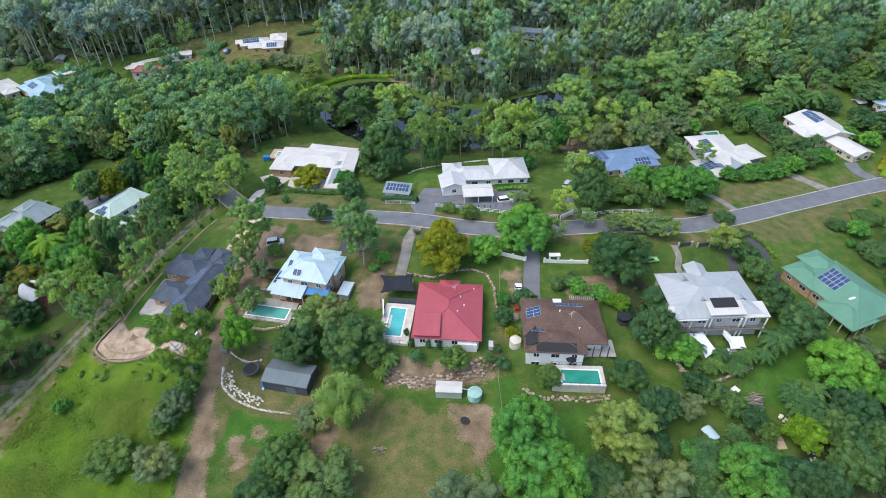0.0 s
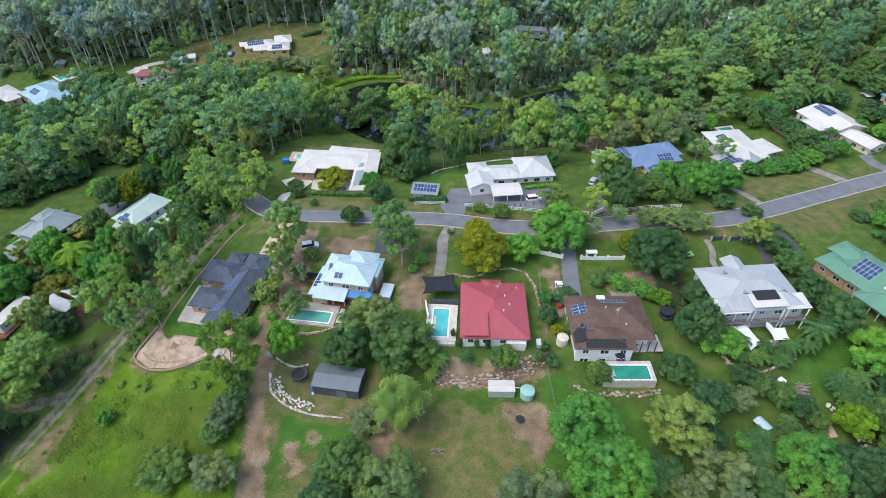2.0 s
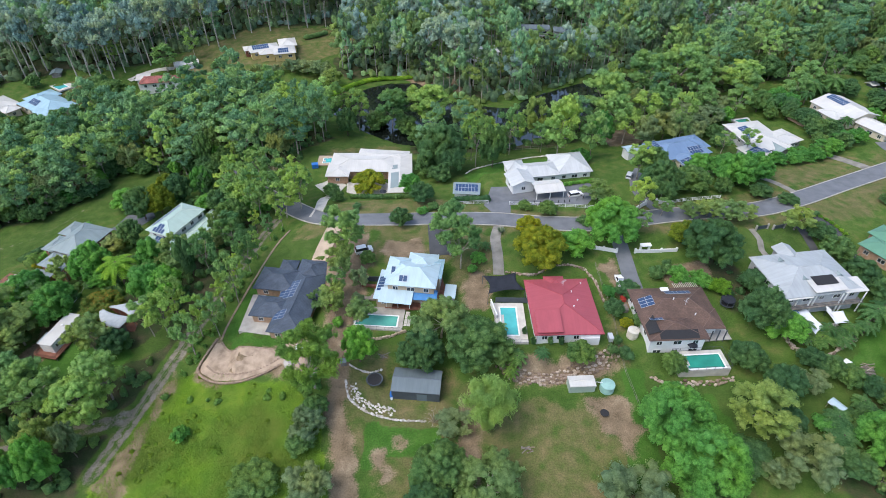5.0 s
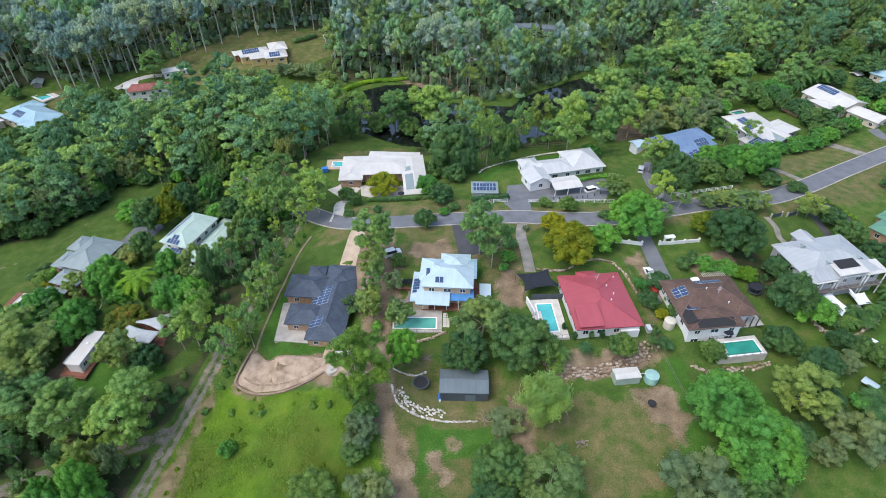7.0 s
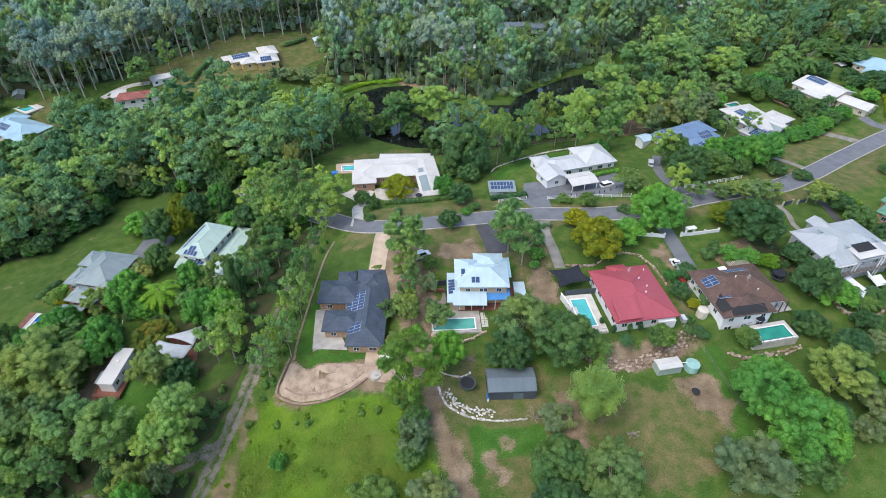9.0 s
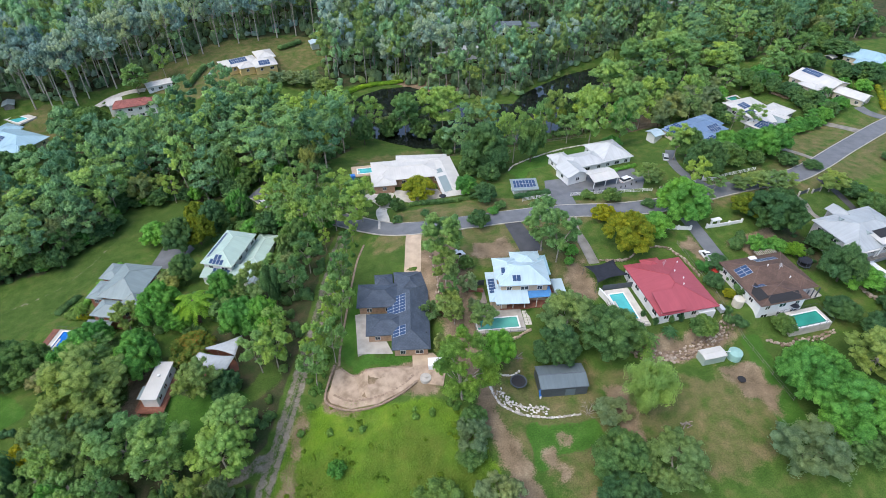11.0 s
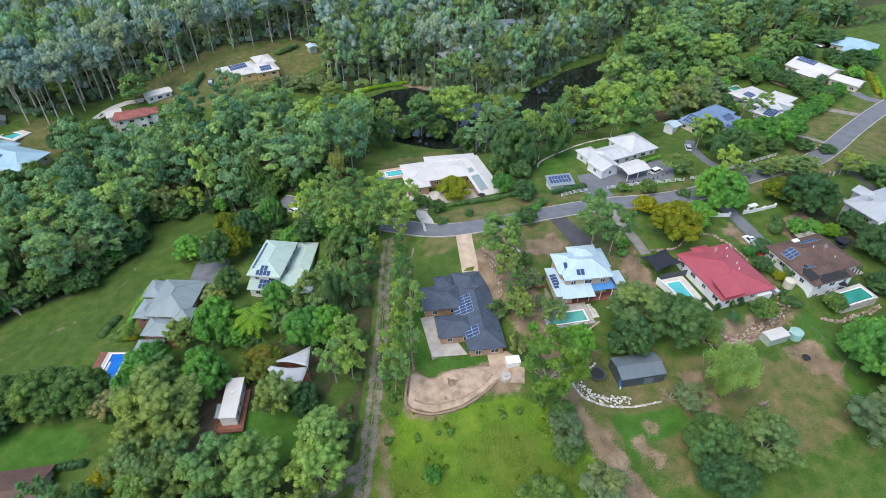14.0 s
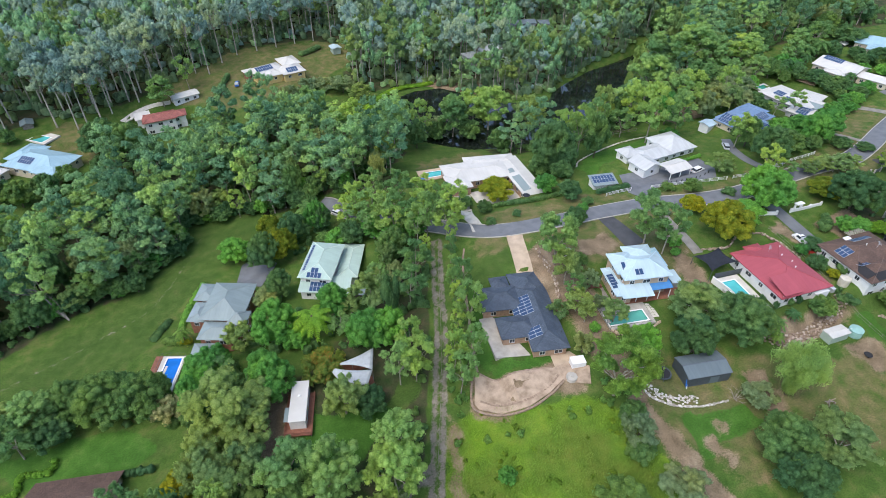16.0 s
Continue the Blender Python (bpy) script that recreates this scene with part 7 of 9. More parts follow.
# ---- pools, walls, fences, vehicles and yard things ----
def pool(x, y, w, d, ang, z, water, deck, label, deck_mat="concrete_pale", thick=0.6, tint="white_paint"):
    """A swimming pool let into its deck: deck (x, y, w, d) with a hole, coping, tiled basin, water."""
    m = Matrix.Translation((x, y, z)) @ Matrix.Rotation(radians(ang), 4, "Z")
    ob = thing("swimming_pool", label, "pool", m)
    a, b = w / 2, d / 2
    for x0, x1, y0, y1 in ((-a - 0.35, a + 0.35, b, b + 0.35), (-a - 0.35, a + 0.35, -b - 0.35, -b), (-a - 0.35, -a, -b, b), (a, a + 0.35, -b, b)):
        part("coping", boxed(x0, x1, y0, y1, -0.25, 0.045, bevel=0.02), tint, ob)
    bm = bmesh.new()
    for x0, x1, y0, y1 in ((-a, a, b - 0.06, b), (-a, a, -b, -b + 0.06), (-a, -a + 0.06, -b + 0.06, b - 0.06), (a - 0.06, a, -b + 0.06, b - 0.06)):
        box(bm, x0, x1, y0, y1, -0.5, -0.01)
    part("basin", bm, water, ob, "tiled pool wall")
    part("water", boxed(-a + 0.05, a - 0.05, -b + 0.05, b - 0.05, -0.6, -0.16), water, ob, "clear pool water")
    for k in range(3):
        part("step", boxed(-a + 0.1 + 0.3 * k, -a + 0.4 + 0.3 * k, -b * 0.5, b * 0.5, -0.5, -0.14 - 0.012 * k), "concrete_pale", ob)
    dx, dy, dw, dd = deck
    p = m.inverted() @ Vector((dx, dy, z))
    x0, x1, y0, y1 = p.x - dw / 2, p.x + dw / 2, p.y - dd / 2, p.y + dd / 2
    bm = bmesh.new()
    a2, b2 = a + 0.352, b + 0.352
    for q in ((x0, x1, b2, y1), (x0, x1, y0, -b2), (x0, -a2, -b2, b2), (a2, x1, -b2, b2)):
        if q[1] > q[0] and q[3] > q[2]:
            box(bm, *q, -thick, 0.0)
    part("pool_deck", bm, deck_mat, ob, "pale paved pool surround")
    return ob, m, (x0, x1, y0, y1)


def pool_fence(ob, rect, sides, h=1.2, material="dark_metal"):
    """Slim posts and top rails along the named sides of a deck."""
    x0, x1, y0, y1 = rect
    for s in sides:
        (ax, ay), (bx, by) = {"s": ((x0, y0), (x1, y0)), "n": ((x0, y1), (x1, y1)), "w": ((x0, y0), (x0, y1)), "e": ((x1, y0), (x1, y1))}[s]
        n = max(2, int(math.hypot(bx - ax, by - ay) / 1.8))
        for i in range(n + 1):
            px, py = ax + (bx - ax) * i / n, ay + (by - ay) * i / n
            part("fence_post", boxed(px - 0.03, px + 0.03, py - 0.03, py + 0.03, 0, h), material, ob)
        tv, tf = tube([(ax, ay, h), (bx, by, h)], [0.03, 0.03], 4)
        under("fence_rail", mesh_of("fence_rail", tv, tf, material), ob)
        tv, tf = tube([(ax, ay, 0.12), (bx, by, 0.12)], [0.025, 0.025], 4)
        under("fence_rail", mesh_of("fence_rail", tv, tf, material), ob)


p, m, r = pool(-11.4, 94.4, 3.7, 8.9, -6, -1.0, "water_aqua", (-11.2, 94.0, 7.4, 13.0), "aqua swimming pool in pale paving beside the red house")
pool_fence(p, r, "ws")
p, m, r = pool(30.4, 78.7, 8.3, 3.7, -2, -2.0, "water_teal", (29.9, 79.1, 11.6, 5.6), "green-blue raised pool behind the white rendered house", thick=3.0, deck_mat="concrete_pale")
pool_fence(p, r, "sewn", 1.1)
p, m, r = pool(-43.2, 98.2, 9.9, 3.3, -10, -1.5, "water_mint", (-42.6, 98.9, 12.0, 7.6), "long teal pool in weathered paving below the blue house", thick=1.6, deck_mat="concrete")
pool_fence(p, r, "sw", 1.1)
p, m, r = pool(-58.1, 186.2, 8.1, 3.1, -5, -8.0, "water_aqua", (-58.1, 186.3, 12.4, 6.8), "bright blue pool in tan paving behind the white house", "concrete_tan", 0.8)
pool_fence(p, r, "n")
p, m, r = pool(-149.3, 132.9, 3.5, 8.9, -20, -13.5, "water_blue", (-149.6, 132.9, 5.6, 10.6), "deep blue rectangular pool beside a timber deck", "concrete_pale", 0.8)
pool_fence(p, r, "nw")
part("timber_deck", boxed(r[0] - 1.8, r[0] - 0.01, r[2], r[3], -0.6, 0.03), "timber_red", p, "brown timber deck")
pool(-195.0, 281.0, 7.0, 4.4, -42, gz(-194.6, 281) + 0.3, "water_aqua", (-194.2, 281.6, 11, 8), "small turquoise pool behind the pale blue house")
pool(64.2, 86.2, 3.6, 2.6, 0, -2.2, "water_blue", (63.6, 86.0, 9.0, 6.0), "small deep blue pool below the grey house", "concrete_pale", 2.0)
pool(103.4, 196.6, 5.5, 3.0, 10, gz(103.4, 196.6) + 0.3, "water_green", (103.4, 196.6, 8, 5), "small green pool behind the white house")
pool(124.5, 192.0, 5.0, 3.4, 15, gz(124.5, 192) + 0.35, "water_teal", (124.5, 190.6, 9.5, 7.5), "small teal pool in terracotta paving", "brick_tan", 0.8)


def sail(corners, material, name, label, sag=0.12, parts=10, poles="dark_metal"):
    """A tensioned cloth between four corners, its edges drawn in, on leaning poles."""
    c = [Vector(q) for q in corners]
    mid = sum(c, Vector()) / 4
    bm = bmesh.new()
    grid = []
    for i in range(parts + 1):
        row = []
        for j in range(parts + 1):
            u, v = i / parts, j / parts
            p = c[0] * (1 - u) * (1 - v) + c[1] * u * (1 - v) + c[2] * u * v + c[3] * (1 - u) * v
            pull = sag * (4 * u * (1 - u) * (2 * v - 1) ** 2 + 4 * v * (1 - v) * (2 * u - 1) ** 2)
            p = p.lerp(mid, pull)
            p.z = p.z - 0.35 * math.sin(math.pi * u) * math.sin(math.pi * v)
            row.append(bm.verts.new(p - mid))
        grid.append(row)
    for i in range(parts):
        for j in range(parts):
            bm.faces.new((grid[i][j], grid[i + 1][j], grid[i + 1][j + 1], grid[i][j + 1]))
    bmesh.ops.recalc_face_normals(bm, faces=bm.faces)
    bmesh.ops.solidify(bm, geom=bm.faces[:], thickness=0.03)
    ob = thing(name, label, "shade sail", Matrix.Translation(mid))
    part("cloth", bm, material, ob, smooth=True)
    for q in c:
        g = gz(q.x, q.y)
        tv, tf = tube([Vector((q.x, q.y, g - 0.2)) - mid, q - mid], [0.08, 0.06], 6)
        under("pole", mesh_of("pole", tv, tf, poles), ob)
    return ob


sail([(-16.0, 107.4, 2.4), (-7.4, 107.6, 2.6), (-6.2, 101.6, 2.0), (-15.6, 100.9, 2.2)], "shade_cloth", "shade_sail", "black square shade sail over the carport bay", sag=0.22)
sail([(57.0, 89.4, 0.6), (60.4, 90.0, 0.9), (62.4, 84.0, -0.2), (59.0, 82.6, -0.4)], "shade_white", "shade_sail", "white shade sail beside the small pool")
sail([(65.4, 88.8, 0.4), (69.6, 88.6, 0.4), (69.4, 85.0, -0.3), (65.6, 85.2, -0.3)], "shade_white", "shade_sail", "white shade sail under the veranda")
sail([(55.8, 90.8, 1.2), (57.4, 91.2, 1.3), (58.4, 88.6, 0.5), (57.0, 88.0, 0.4)], "shade_blue", "shade_sail", "small blue shade cloth")

# low screens and walls round the red house's pool
scr = thing("privacy_screen", "dark blue-grey sheet screen at the pool's end", "fence", Matrix.Translation((-9.4, 100.6, -1.2)) @ Matrix.Rotation(radians(-7), 4, "Z"))
part("panel", boxed(-4.2, 4.2, -0.05, 0.05, 0.1, 1.8), "dark_metal", scr)
for i in range(5):
    part("post", boxed(-4.25 + 2.1 * i, -4.15 + 2.1 * i, 0.05, 0.15, -0.3, 1.85), "dark_metal", scr)
ww = thing("garden_wall", "white rendered garden wall beside the pool", "wall", Matrix.Translation((-14.6, 98.0, -1.3)) @ Matrix.Rotation(radians(-84), 4, "Z"))
part("body", boxed(-2.6, 2.6, -0.12, 0.12, -0.4, 1.7, bevel=0.03), "white_paint", ww)
part("cap", boxed(-2.7, 2.7, -0.17, 0.17, 1.7, 1.8, bevel=0.02), "white_paint", ww)
scr = thing("privacy_screen", "dark sheet screen beside the blue house", "fence", Matrix.Translation((-44.5, 111.4, -0.8)) @ Matrix.Rotation(radians(-6), 4, "Z"))
part("panel", boxed(-2.4, 2.4, -0.05, 0.05, 0.1, 1.8), "dark_metal", scr)
for i in range(3):
    part("post", boxed(-2.4 + 2.35 * i, -2.3 + 2.35 * i, 0.05, 0.15, -0.4, 1.85), "dark_metal", scr)
shed2 = thing("lean_to", "dark timber lean-to beside the blue house", "shed", Matrix.Translation((-45.2, 107.6, -1.3)) @ Matrix.Rotation(radians(-10), 4, "Z"))
part("deck", boxed(-2.2, 2.2, -2.4, 2.6, -0.4, 0.3), "timber_grey", shed2)
part("bench", boxed(-1.8, 1.8, 1.5, 2.3, 0.3, 1.2, bevel=0.03), "timber_red", shed2)
hut = thing("garden_cupboard", "pale blue-roofed garden cupboard on the red deck", "shed", Matrix.Translation((-24.6, 104.4, -1.2)) @ Matrix.Rotation(radians(-12), 4, "Z"))
part("body", boxed(-1.2, 1.2, -2.2, 2.2, -0.3, 1.7), "grey_render", hut)
part("roof", boxed(-1.45, 1.45, -2.5, 2.5, 1.7, 1.82, bevel=0.02), "roof_paleblue", hut)

# ---- walls of rock and block ----
ROCKS = []
for i in range(8):
    bm = bmesh.new()
    bmesh.ops.create_icosphere(bm, subdivisions=1, radius=0.5)
    for v in bm.verts:
        v.co *= 1 + 0.28 * noise.noise(v.co * 1.7 + Vector((i * 3.1, 0, 0)))
        v.co.x = max(-0.42, min(0.42, v.co.x)) * 1.25
        v.co.z = max(-0.36, min(0.36, v.co.z))
    me = bpy.data.meshes.new("rock")
    bm.to_mesh(me)
    bm.free()
    ROCKS.append(me)


def rock_set(material):
    out = []
    for me in ROCKS:
        c = me.copy()
        c.materials.append(MATS[material])
        out.append(c)
    return out


ROCK_KIND = {k: rock_set(k) for k in ("stone", "stone_white", "concrete_tan")}


def rock_wall(name, label, line, rows, size, material, spread=0.25, rise=0.5, lean=0.0, step=None):
    """Boulders along a line, in rows; each one a part."""
    pts = curve_through(line, step or size * 0.95)
    x0, y0 = pts[len(pts) // 2]
    home = Vector((x0, y0, gz(x0, y0)))
    ob = thing(name, label, "stone wall", Matrix.Translation(home), kind="structure")
    for k in range(rows):
        for i, (x, y) in enumerate(pts):
            nxt = pts[min(i + 1, len(pts) - 1)]
            prv = pts[max(i - 1, 0)]
            a = math.atan2(nxt[1] - prv[1], nxt[0] - prv[0])
            nx_, ny_ = -math.sin(a), math.cos(a)
            px = x + nx_ * lean * k + rng.uniform(-spread, spread) * size
            py = y + ny_ * lean * k + rng.uniform(-spread, spread) * size
            s = size * rng.uniform(0.75, 1.25)
            z = (gz(px, py) if lean else gz(x, y)) + (0.22 + (0 if lean else rise) * k) * size
            under("rock", ROCK_KIND[material][int(rng.integers(8))], ob, m=Matrix.LocRotScale(Vector((px, py, z)) - home, Euler((rng.uniform(-0.2, 0.2), rng.uniform(-0.2, 0.2), a + rng.uniform(-0.3, 0.3))), (s, s * rng.uniform(0.7, 1.0), s * rng.uniform(0.7, 1.0))))
    return ob


rock_wall("retaining_wall", "brown boulder retaining wall below the red house", [(-16.4, 86.0), (-15.6, 82.6), (-12.6, 79.4), (-8.6, 78.0), (-4.0, 77.8), (0.0, 78.4), (4.0, 79.4), (8.6, 80.4), (12.0, 82.6)], 5, 0.74, "stone", 0.5, lean=0.6)
rock_wall("garden_edging", "pale rock edging round the lawn", [(-9.0, 110.6), (-5.4, 109.4), (-1.6, 109.0), (1.6, 110.6), (5.4, 111.6), (9.6, 110.8), (12.2, 108.0), (13.0, 103.4), (13.0, 98.4)], 2, 0.65, "stone", 0.3, 0.5)
rock_wall("stone_edging", "curved edging of tumbled white stones", [(-50.4, 83.0), (-50.0, 80.0), (-48.4, 77.6), (-45.4, 75.4), (-42.0, 74.0), (-38.6, 73.2), (-33.6, 72.6)], 1, 0.7, "stone_white", 0.15, step=0.55)
rock_wall("stone_edging", "scatter of broken white stones inside the curved edging", [(-49.4, 81.6), (-48.4, 79.0), (-46.4, 77.0), (-43.6, 75.5), (-40.4, 74.8)], 4, 0.5, "stone_white", 0.8, lean=0.42, step=0.55)
rock_wall("stone_edging", "low stone edging behind the round trampoline", [(-49.6, 87.0), (-47.2, 85.4), (-44.4, 84.6), (-42.6, 85.6)], 1, 0.6, "stone_white", 0.12)
rock_wall("retaining_wall", "low rock wall round the palm garden", [(53.4, 86.4), (54.0, 81.6), (57.0, 79.0), (61.0, 78.8), (65.6, 80.6), (70.0, 82.4)], 2, 0.9, "stone", 0.2, 0.5)
rock_wall("retaining_wall", "rubble wall below the raised pool", [(17.6, 76.4), (21.4, 74.6), (26.0, 74.6), (31.4, 74.2), (36.4, 75.0)], 2, 0.8, "stone", 0.4, lean=0.6)
rock_wall("retaining_wall", "stone wall below the green-roofed house", [(86.0, 88.4), (91.0, 85.0), (97.0, 83.4), (106.0, 84.6), (114.0, 88.0)], 2, 0.8, "stone", 0.12, 0.55)
rock_wall("garden_edging", "row of pale boulders beside the driveway", [(-52.2, 127.0), (-52.6, 122.0), (-53.2, 116.4), (-55.0, 110.4)], 2, 0.62, "stone", 0.6, lean=0.5)
rock_wall("stone_edging", "curved stone edging of the pond-side lawn", [(-12.0, 168.4), (-8.0, 172.4), (2.0, 176.2), (14.0, 179.0), (26.0, 178.6)], 1, 0.7, "stone_white", 0.15)
rock_wall("garden_edging", "stone steps and edging below the palm garden", [(71.6, 70.4), (73.0, 67.8), (74.4, 65.0), (74.6, 61.6)], 2, 0.9, "stone_white", 0.3, lean=0.8)
rock_wall("stone_edging", "short curved block edging below the long pool", [(-49.0, 95.6), (-46.0, 93.0), (-41.0, 92.8), (-36.6, 94.0)], 2, 0.7, "concrete_tan", 0.08, 0.6)


def block_wall(line, h, label):
    """A curved wall of tan blocks with a capping course."""
    pts = curve_through(line, 0.8)
    x0, y0 = pts[len(pts) // 2]
    home = Vector((x0, y0, gz(x0, y0)))
    ob = thing("retaining_wall", label, "retaining wall", Matrix.Translation(home), kind="structure")
    shared = {}
    for i, ((ax, ay), (bx, by)) in enumerate(zip(pts, pts[1:])):
        ln = math.hypot(bx - ax, by - ay)
        for k in range(2):
            key = (round(ln, 1), k)
            if key not in shared:
                bm = boxed(-ln / 2 - 0.01, ln / 2 + 0.01, -0.2 - 0.05 * k, 0.2 + 0.05 * k, -0.5 if k == 0 else h - 0.14, h - 0.15 if k == 0 else h, bevel=0.02)
                me = bpy.data.meshes.new("block")
                bm.to_mesh(me)
                bm.free()
                me.materials.append(MATS["block_brown"])
                shared[key] = me
            under("block" if k == 0 else "capstone", shared[key], ob, m=Matrix.LocRotScale(Vector(((ax + bx) / 2, (ay + by) / 2, gz((ax + bx) / 2, (ay + by) / 2))) - home, Euler((0, 0, math.atan2(by - ay, bx - ax))), None))


block_wall([(-82.6, 101.0), (-85.8, 94.4), (-85.4, 91.6), (-81.0, 88.4), (-75.0, 87.2), (-69.4, 88.0), (-65.6, 89.4)], 0.42, "curved brown block retaining wall above the meadow")
block_wall([(-84.0, 93.6), (-80.4, 90.6), (-74.0, 89.2), (-69.0, 89.8), (-65.8, 91.2)], 0.3, "low curved brown block terrace wall on bare soil")
block_wall([(-81.4, 99.6), (-78.4, 96.2), (-72.0, 94.8), (-66.2, 93.4)], 0.22, "low brown block lawn edging beside the dark tiled house")
block_wall([(-68.4, 138.6), (-72.0, 131.0), (-77.0, 116.0), (-80.6, 105.0), (-81.6, 100.4)], 0.16, "long low brown block edging of the lawn")
slab("terrace_paving", [(-64.6, 97.6), (-60.0, 96.0), (-57.8, 91.4), (-62.0, 90.4), (-65.6, 93.4)], -4.3, "concrete_tan", "tan compacted gravel terrace", 1.0)


def fence_line(name, label, line, h=1.2, rails=3, material="white_paint", gap=2.4, post_r=0.07):
    """Posts on the land with rails between them."""
    pts = curve_through(line, gap)
    x0, y0 = pts[len(pts) // 2]
    home = Vector((x0, y0, gz(x0, y0)))
    ob = thing(name, label, "fence", Matrix.Translation(home))
    bm = boxed(-post_r, post_r, -post_r, post_r, -0.4, h + 0.05, bevel=0.01)
    pm = bpy.data.meshes.new("post")
    bm.to_mesh(pm)
    bm.free()
    pm.materials.append(MATS[material])
    for i, (x, y) in enumerate(pts):
        under("post", pm, ob, m=Matrix.Translation(Vector((x, y, gz(x, y))) - home))
        if i:
            ax, ay = pts[i - 1]
            for k in range(rails):
                z = h * (0.25 + 0.72 * k / max(1, rails - 1))
                tv, tf = tube([Vector((ax, ay, gz(ax, ay) + z)) - home, Vector((x, y, gz(x, y) + z)) - home], [post_r * 0.75] * 2, 4)
                under("rail", mesh_of("rail", tv, tf, material), ob)
    return ob


fence_line("rail_fence", "white post and rail fence along the street", [(-2.4, 141.6), (6.0, 139.8), (14.0, 137.8), (22.6, 135.8)])
fence_line("rail_fence", "white post and rail fence before the hedge", [(-17.6, 143.8), (-13.0, 143.8), (-8.6, 143.4)])
fence_line("rail_fence", "white rail fence beside the entrance wall", [(25.0, 135.6), (29.0, 134.8), (33.6, 134.2)])
fence_line("rail_fence", "white rail fence along the front hedge", [(45.4, 135.4), (50.0, 136.2), (56.0, 136.4), (62.0, 136.8)])
fence_line("wire_fence", "thin post and wire fence along the track", [(-98, 84), (-92.6, 96), (-87.6, 108), (-83.0, 120), (-78.4, 133), (-73.0, 146)], 1.1, 2, "timber_grey", 4.0, 0.05)
fence_line("wire_fence", "timber and wire fence between the gardens", [(14.8, 111.0), (14.2, 102.0), (13.8, 92.0), (12.4, 82.0), (12.6, 72.0), (13.0, 62.0)], 1.0, 2, "timber_grey", 3.0, 0.04)
fence_line("rail_fence", "timber rail fence behind the green lawn", [(-16.0, 178.0), (-4.0, 186.0), (10.0, 190.0), (28.0, 187.0)], 1.2, 2, "timber_grey", 3.0)
fence_line("bollard_row", "row of dark bollards round the forecourt", [(3.6, 141.6), (9.0, 140.8), (16.0, 140.4), (20.6, 141.6)], 0.9, 0, "rubber", 1.6, 0.09)
fence_line("rail_fence", "low white rail beside the lawn", [(-125.4, 127.0), (-125.2, 122.6), (-125.6, 118.8)], 0.5, 1, "white_paint", 2.0)


def entrance(line, h, label, piers=()):
    """A white rendered wall on the land, with taller piers and a moulded cap."""
    home = Vector((*line[0], gz(*line[0])))
    ob = thing("entrance_wall", label, "wall", Matrix.Translation(home))
    for (ax, ay), (bx, by) in zip(line, line[1:]):
        ln, a = math.hypot(bx - ax, by - ay), math.atan2(by - ay, bx - ax)
        c = Vector(((ax + bx) / 2, (ay + by) / 2, min(gz(ax, ay), gz(bx, by)))) - home
        mm = Matrix.LocRotScale(c, Euler((0, 0, a)), None)
        o = part("wall", boxed(-ln / 2, ln / 2, -0.11, 0.11, -0.5, h, bevel=0.02), "white_paint", ob)
        o.matrix_basis = mm
        o = part("cap", boxed(-ln / 2, ln / 2, -0.16, 0.16, h + 0.002, h + 0.09, bevel=0.02), "white_paint", ob)
        o.matrix_basis = mm
    for x, y, hh in piers:
        o = part("pier", boxed(-0.25, 0.25, -0.25, 0.25, -0.5, hh, bevel=0.03), "white_paint", ob)
        o.matrix_basis = Matrix.Translation(Vector((x, y, gz(x, y))) - home)
    return ob, home


entrance([(15.6, 117.6), (19.4, 116.2), (22.0, 115.2)], 1.1, "white rendered entrance wall with piers", [(15.6, 117.6, 1.9), (18.8, 116.4, 1.5), (22.0, 115.2, 1.6)])
gate, ghm = entrance([(27.2, 114.6), (30.4, 114.2), (34.0, 114.0), (38.4, 113.8)], 1.0, "white rendered entrance wall with a gate arch", [(27.0, 114.6, 1.5), (34.0, 114.0, 1.4), (38.2, 113.8, 1.4), (28.4, 114.8, 2.4), (30.6, 114.5, 2.4)])
o = part("gate_arch", boxed(-1.5, 1.5, -0.7, 0.7, 0, 0.3, bevel=0.08), "white_paint", gate, "white arched gate canopy")
o.matrix_basis = Matrix.Translation(Vector((29.5, 114.6, gz(29.5, 114.6) + 2.4)) - ghm)
entrance([(34.2, 133.4), (36.4, 134.8), (38.0, 135.8)], 1.3, "white curved entrance wall beside the driveway", [(38.0, 135.8, 1.9)])
entrance([(41.4, 136.2), (43.2, 135.6), (45.0, 134.6)], 1.3, "white curved entrance wall under trees", [(41.4, 136.2, 1.9)])
for x0, x1 in ((64.4, 68.2), (69.6, 73.2)):
    f = thing("slat_fence", "dark slatted front fence between pale piers", "fence", Matrix.Translation(((x0 + x1) / 2, 120.6, gz((x0 + x1) / 2, 120.6))) @ Matrix.Rotation(radians(8), 4, "Z"))
    w = (x1 - x0) / 2
    for k in range(8):
        part("slat", boxed(-w + 0.2, w - 0.2, -0.03, 0.03, 0.15 + 0.16 * k, 0.27 + 0.16 * k), "dark_metal", f)
    for s in (-1, 1):
        part("pier", boxed(s * w - 0.22, s * w + 0.22, -0.22, 0.22, -0.4, 1.7, bevel=0.03), "concrete", f)


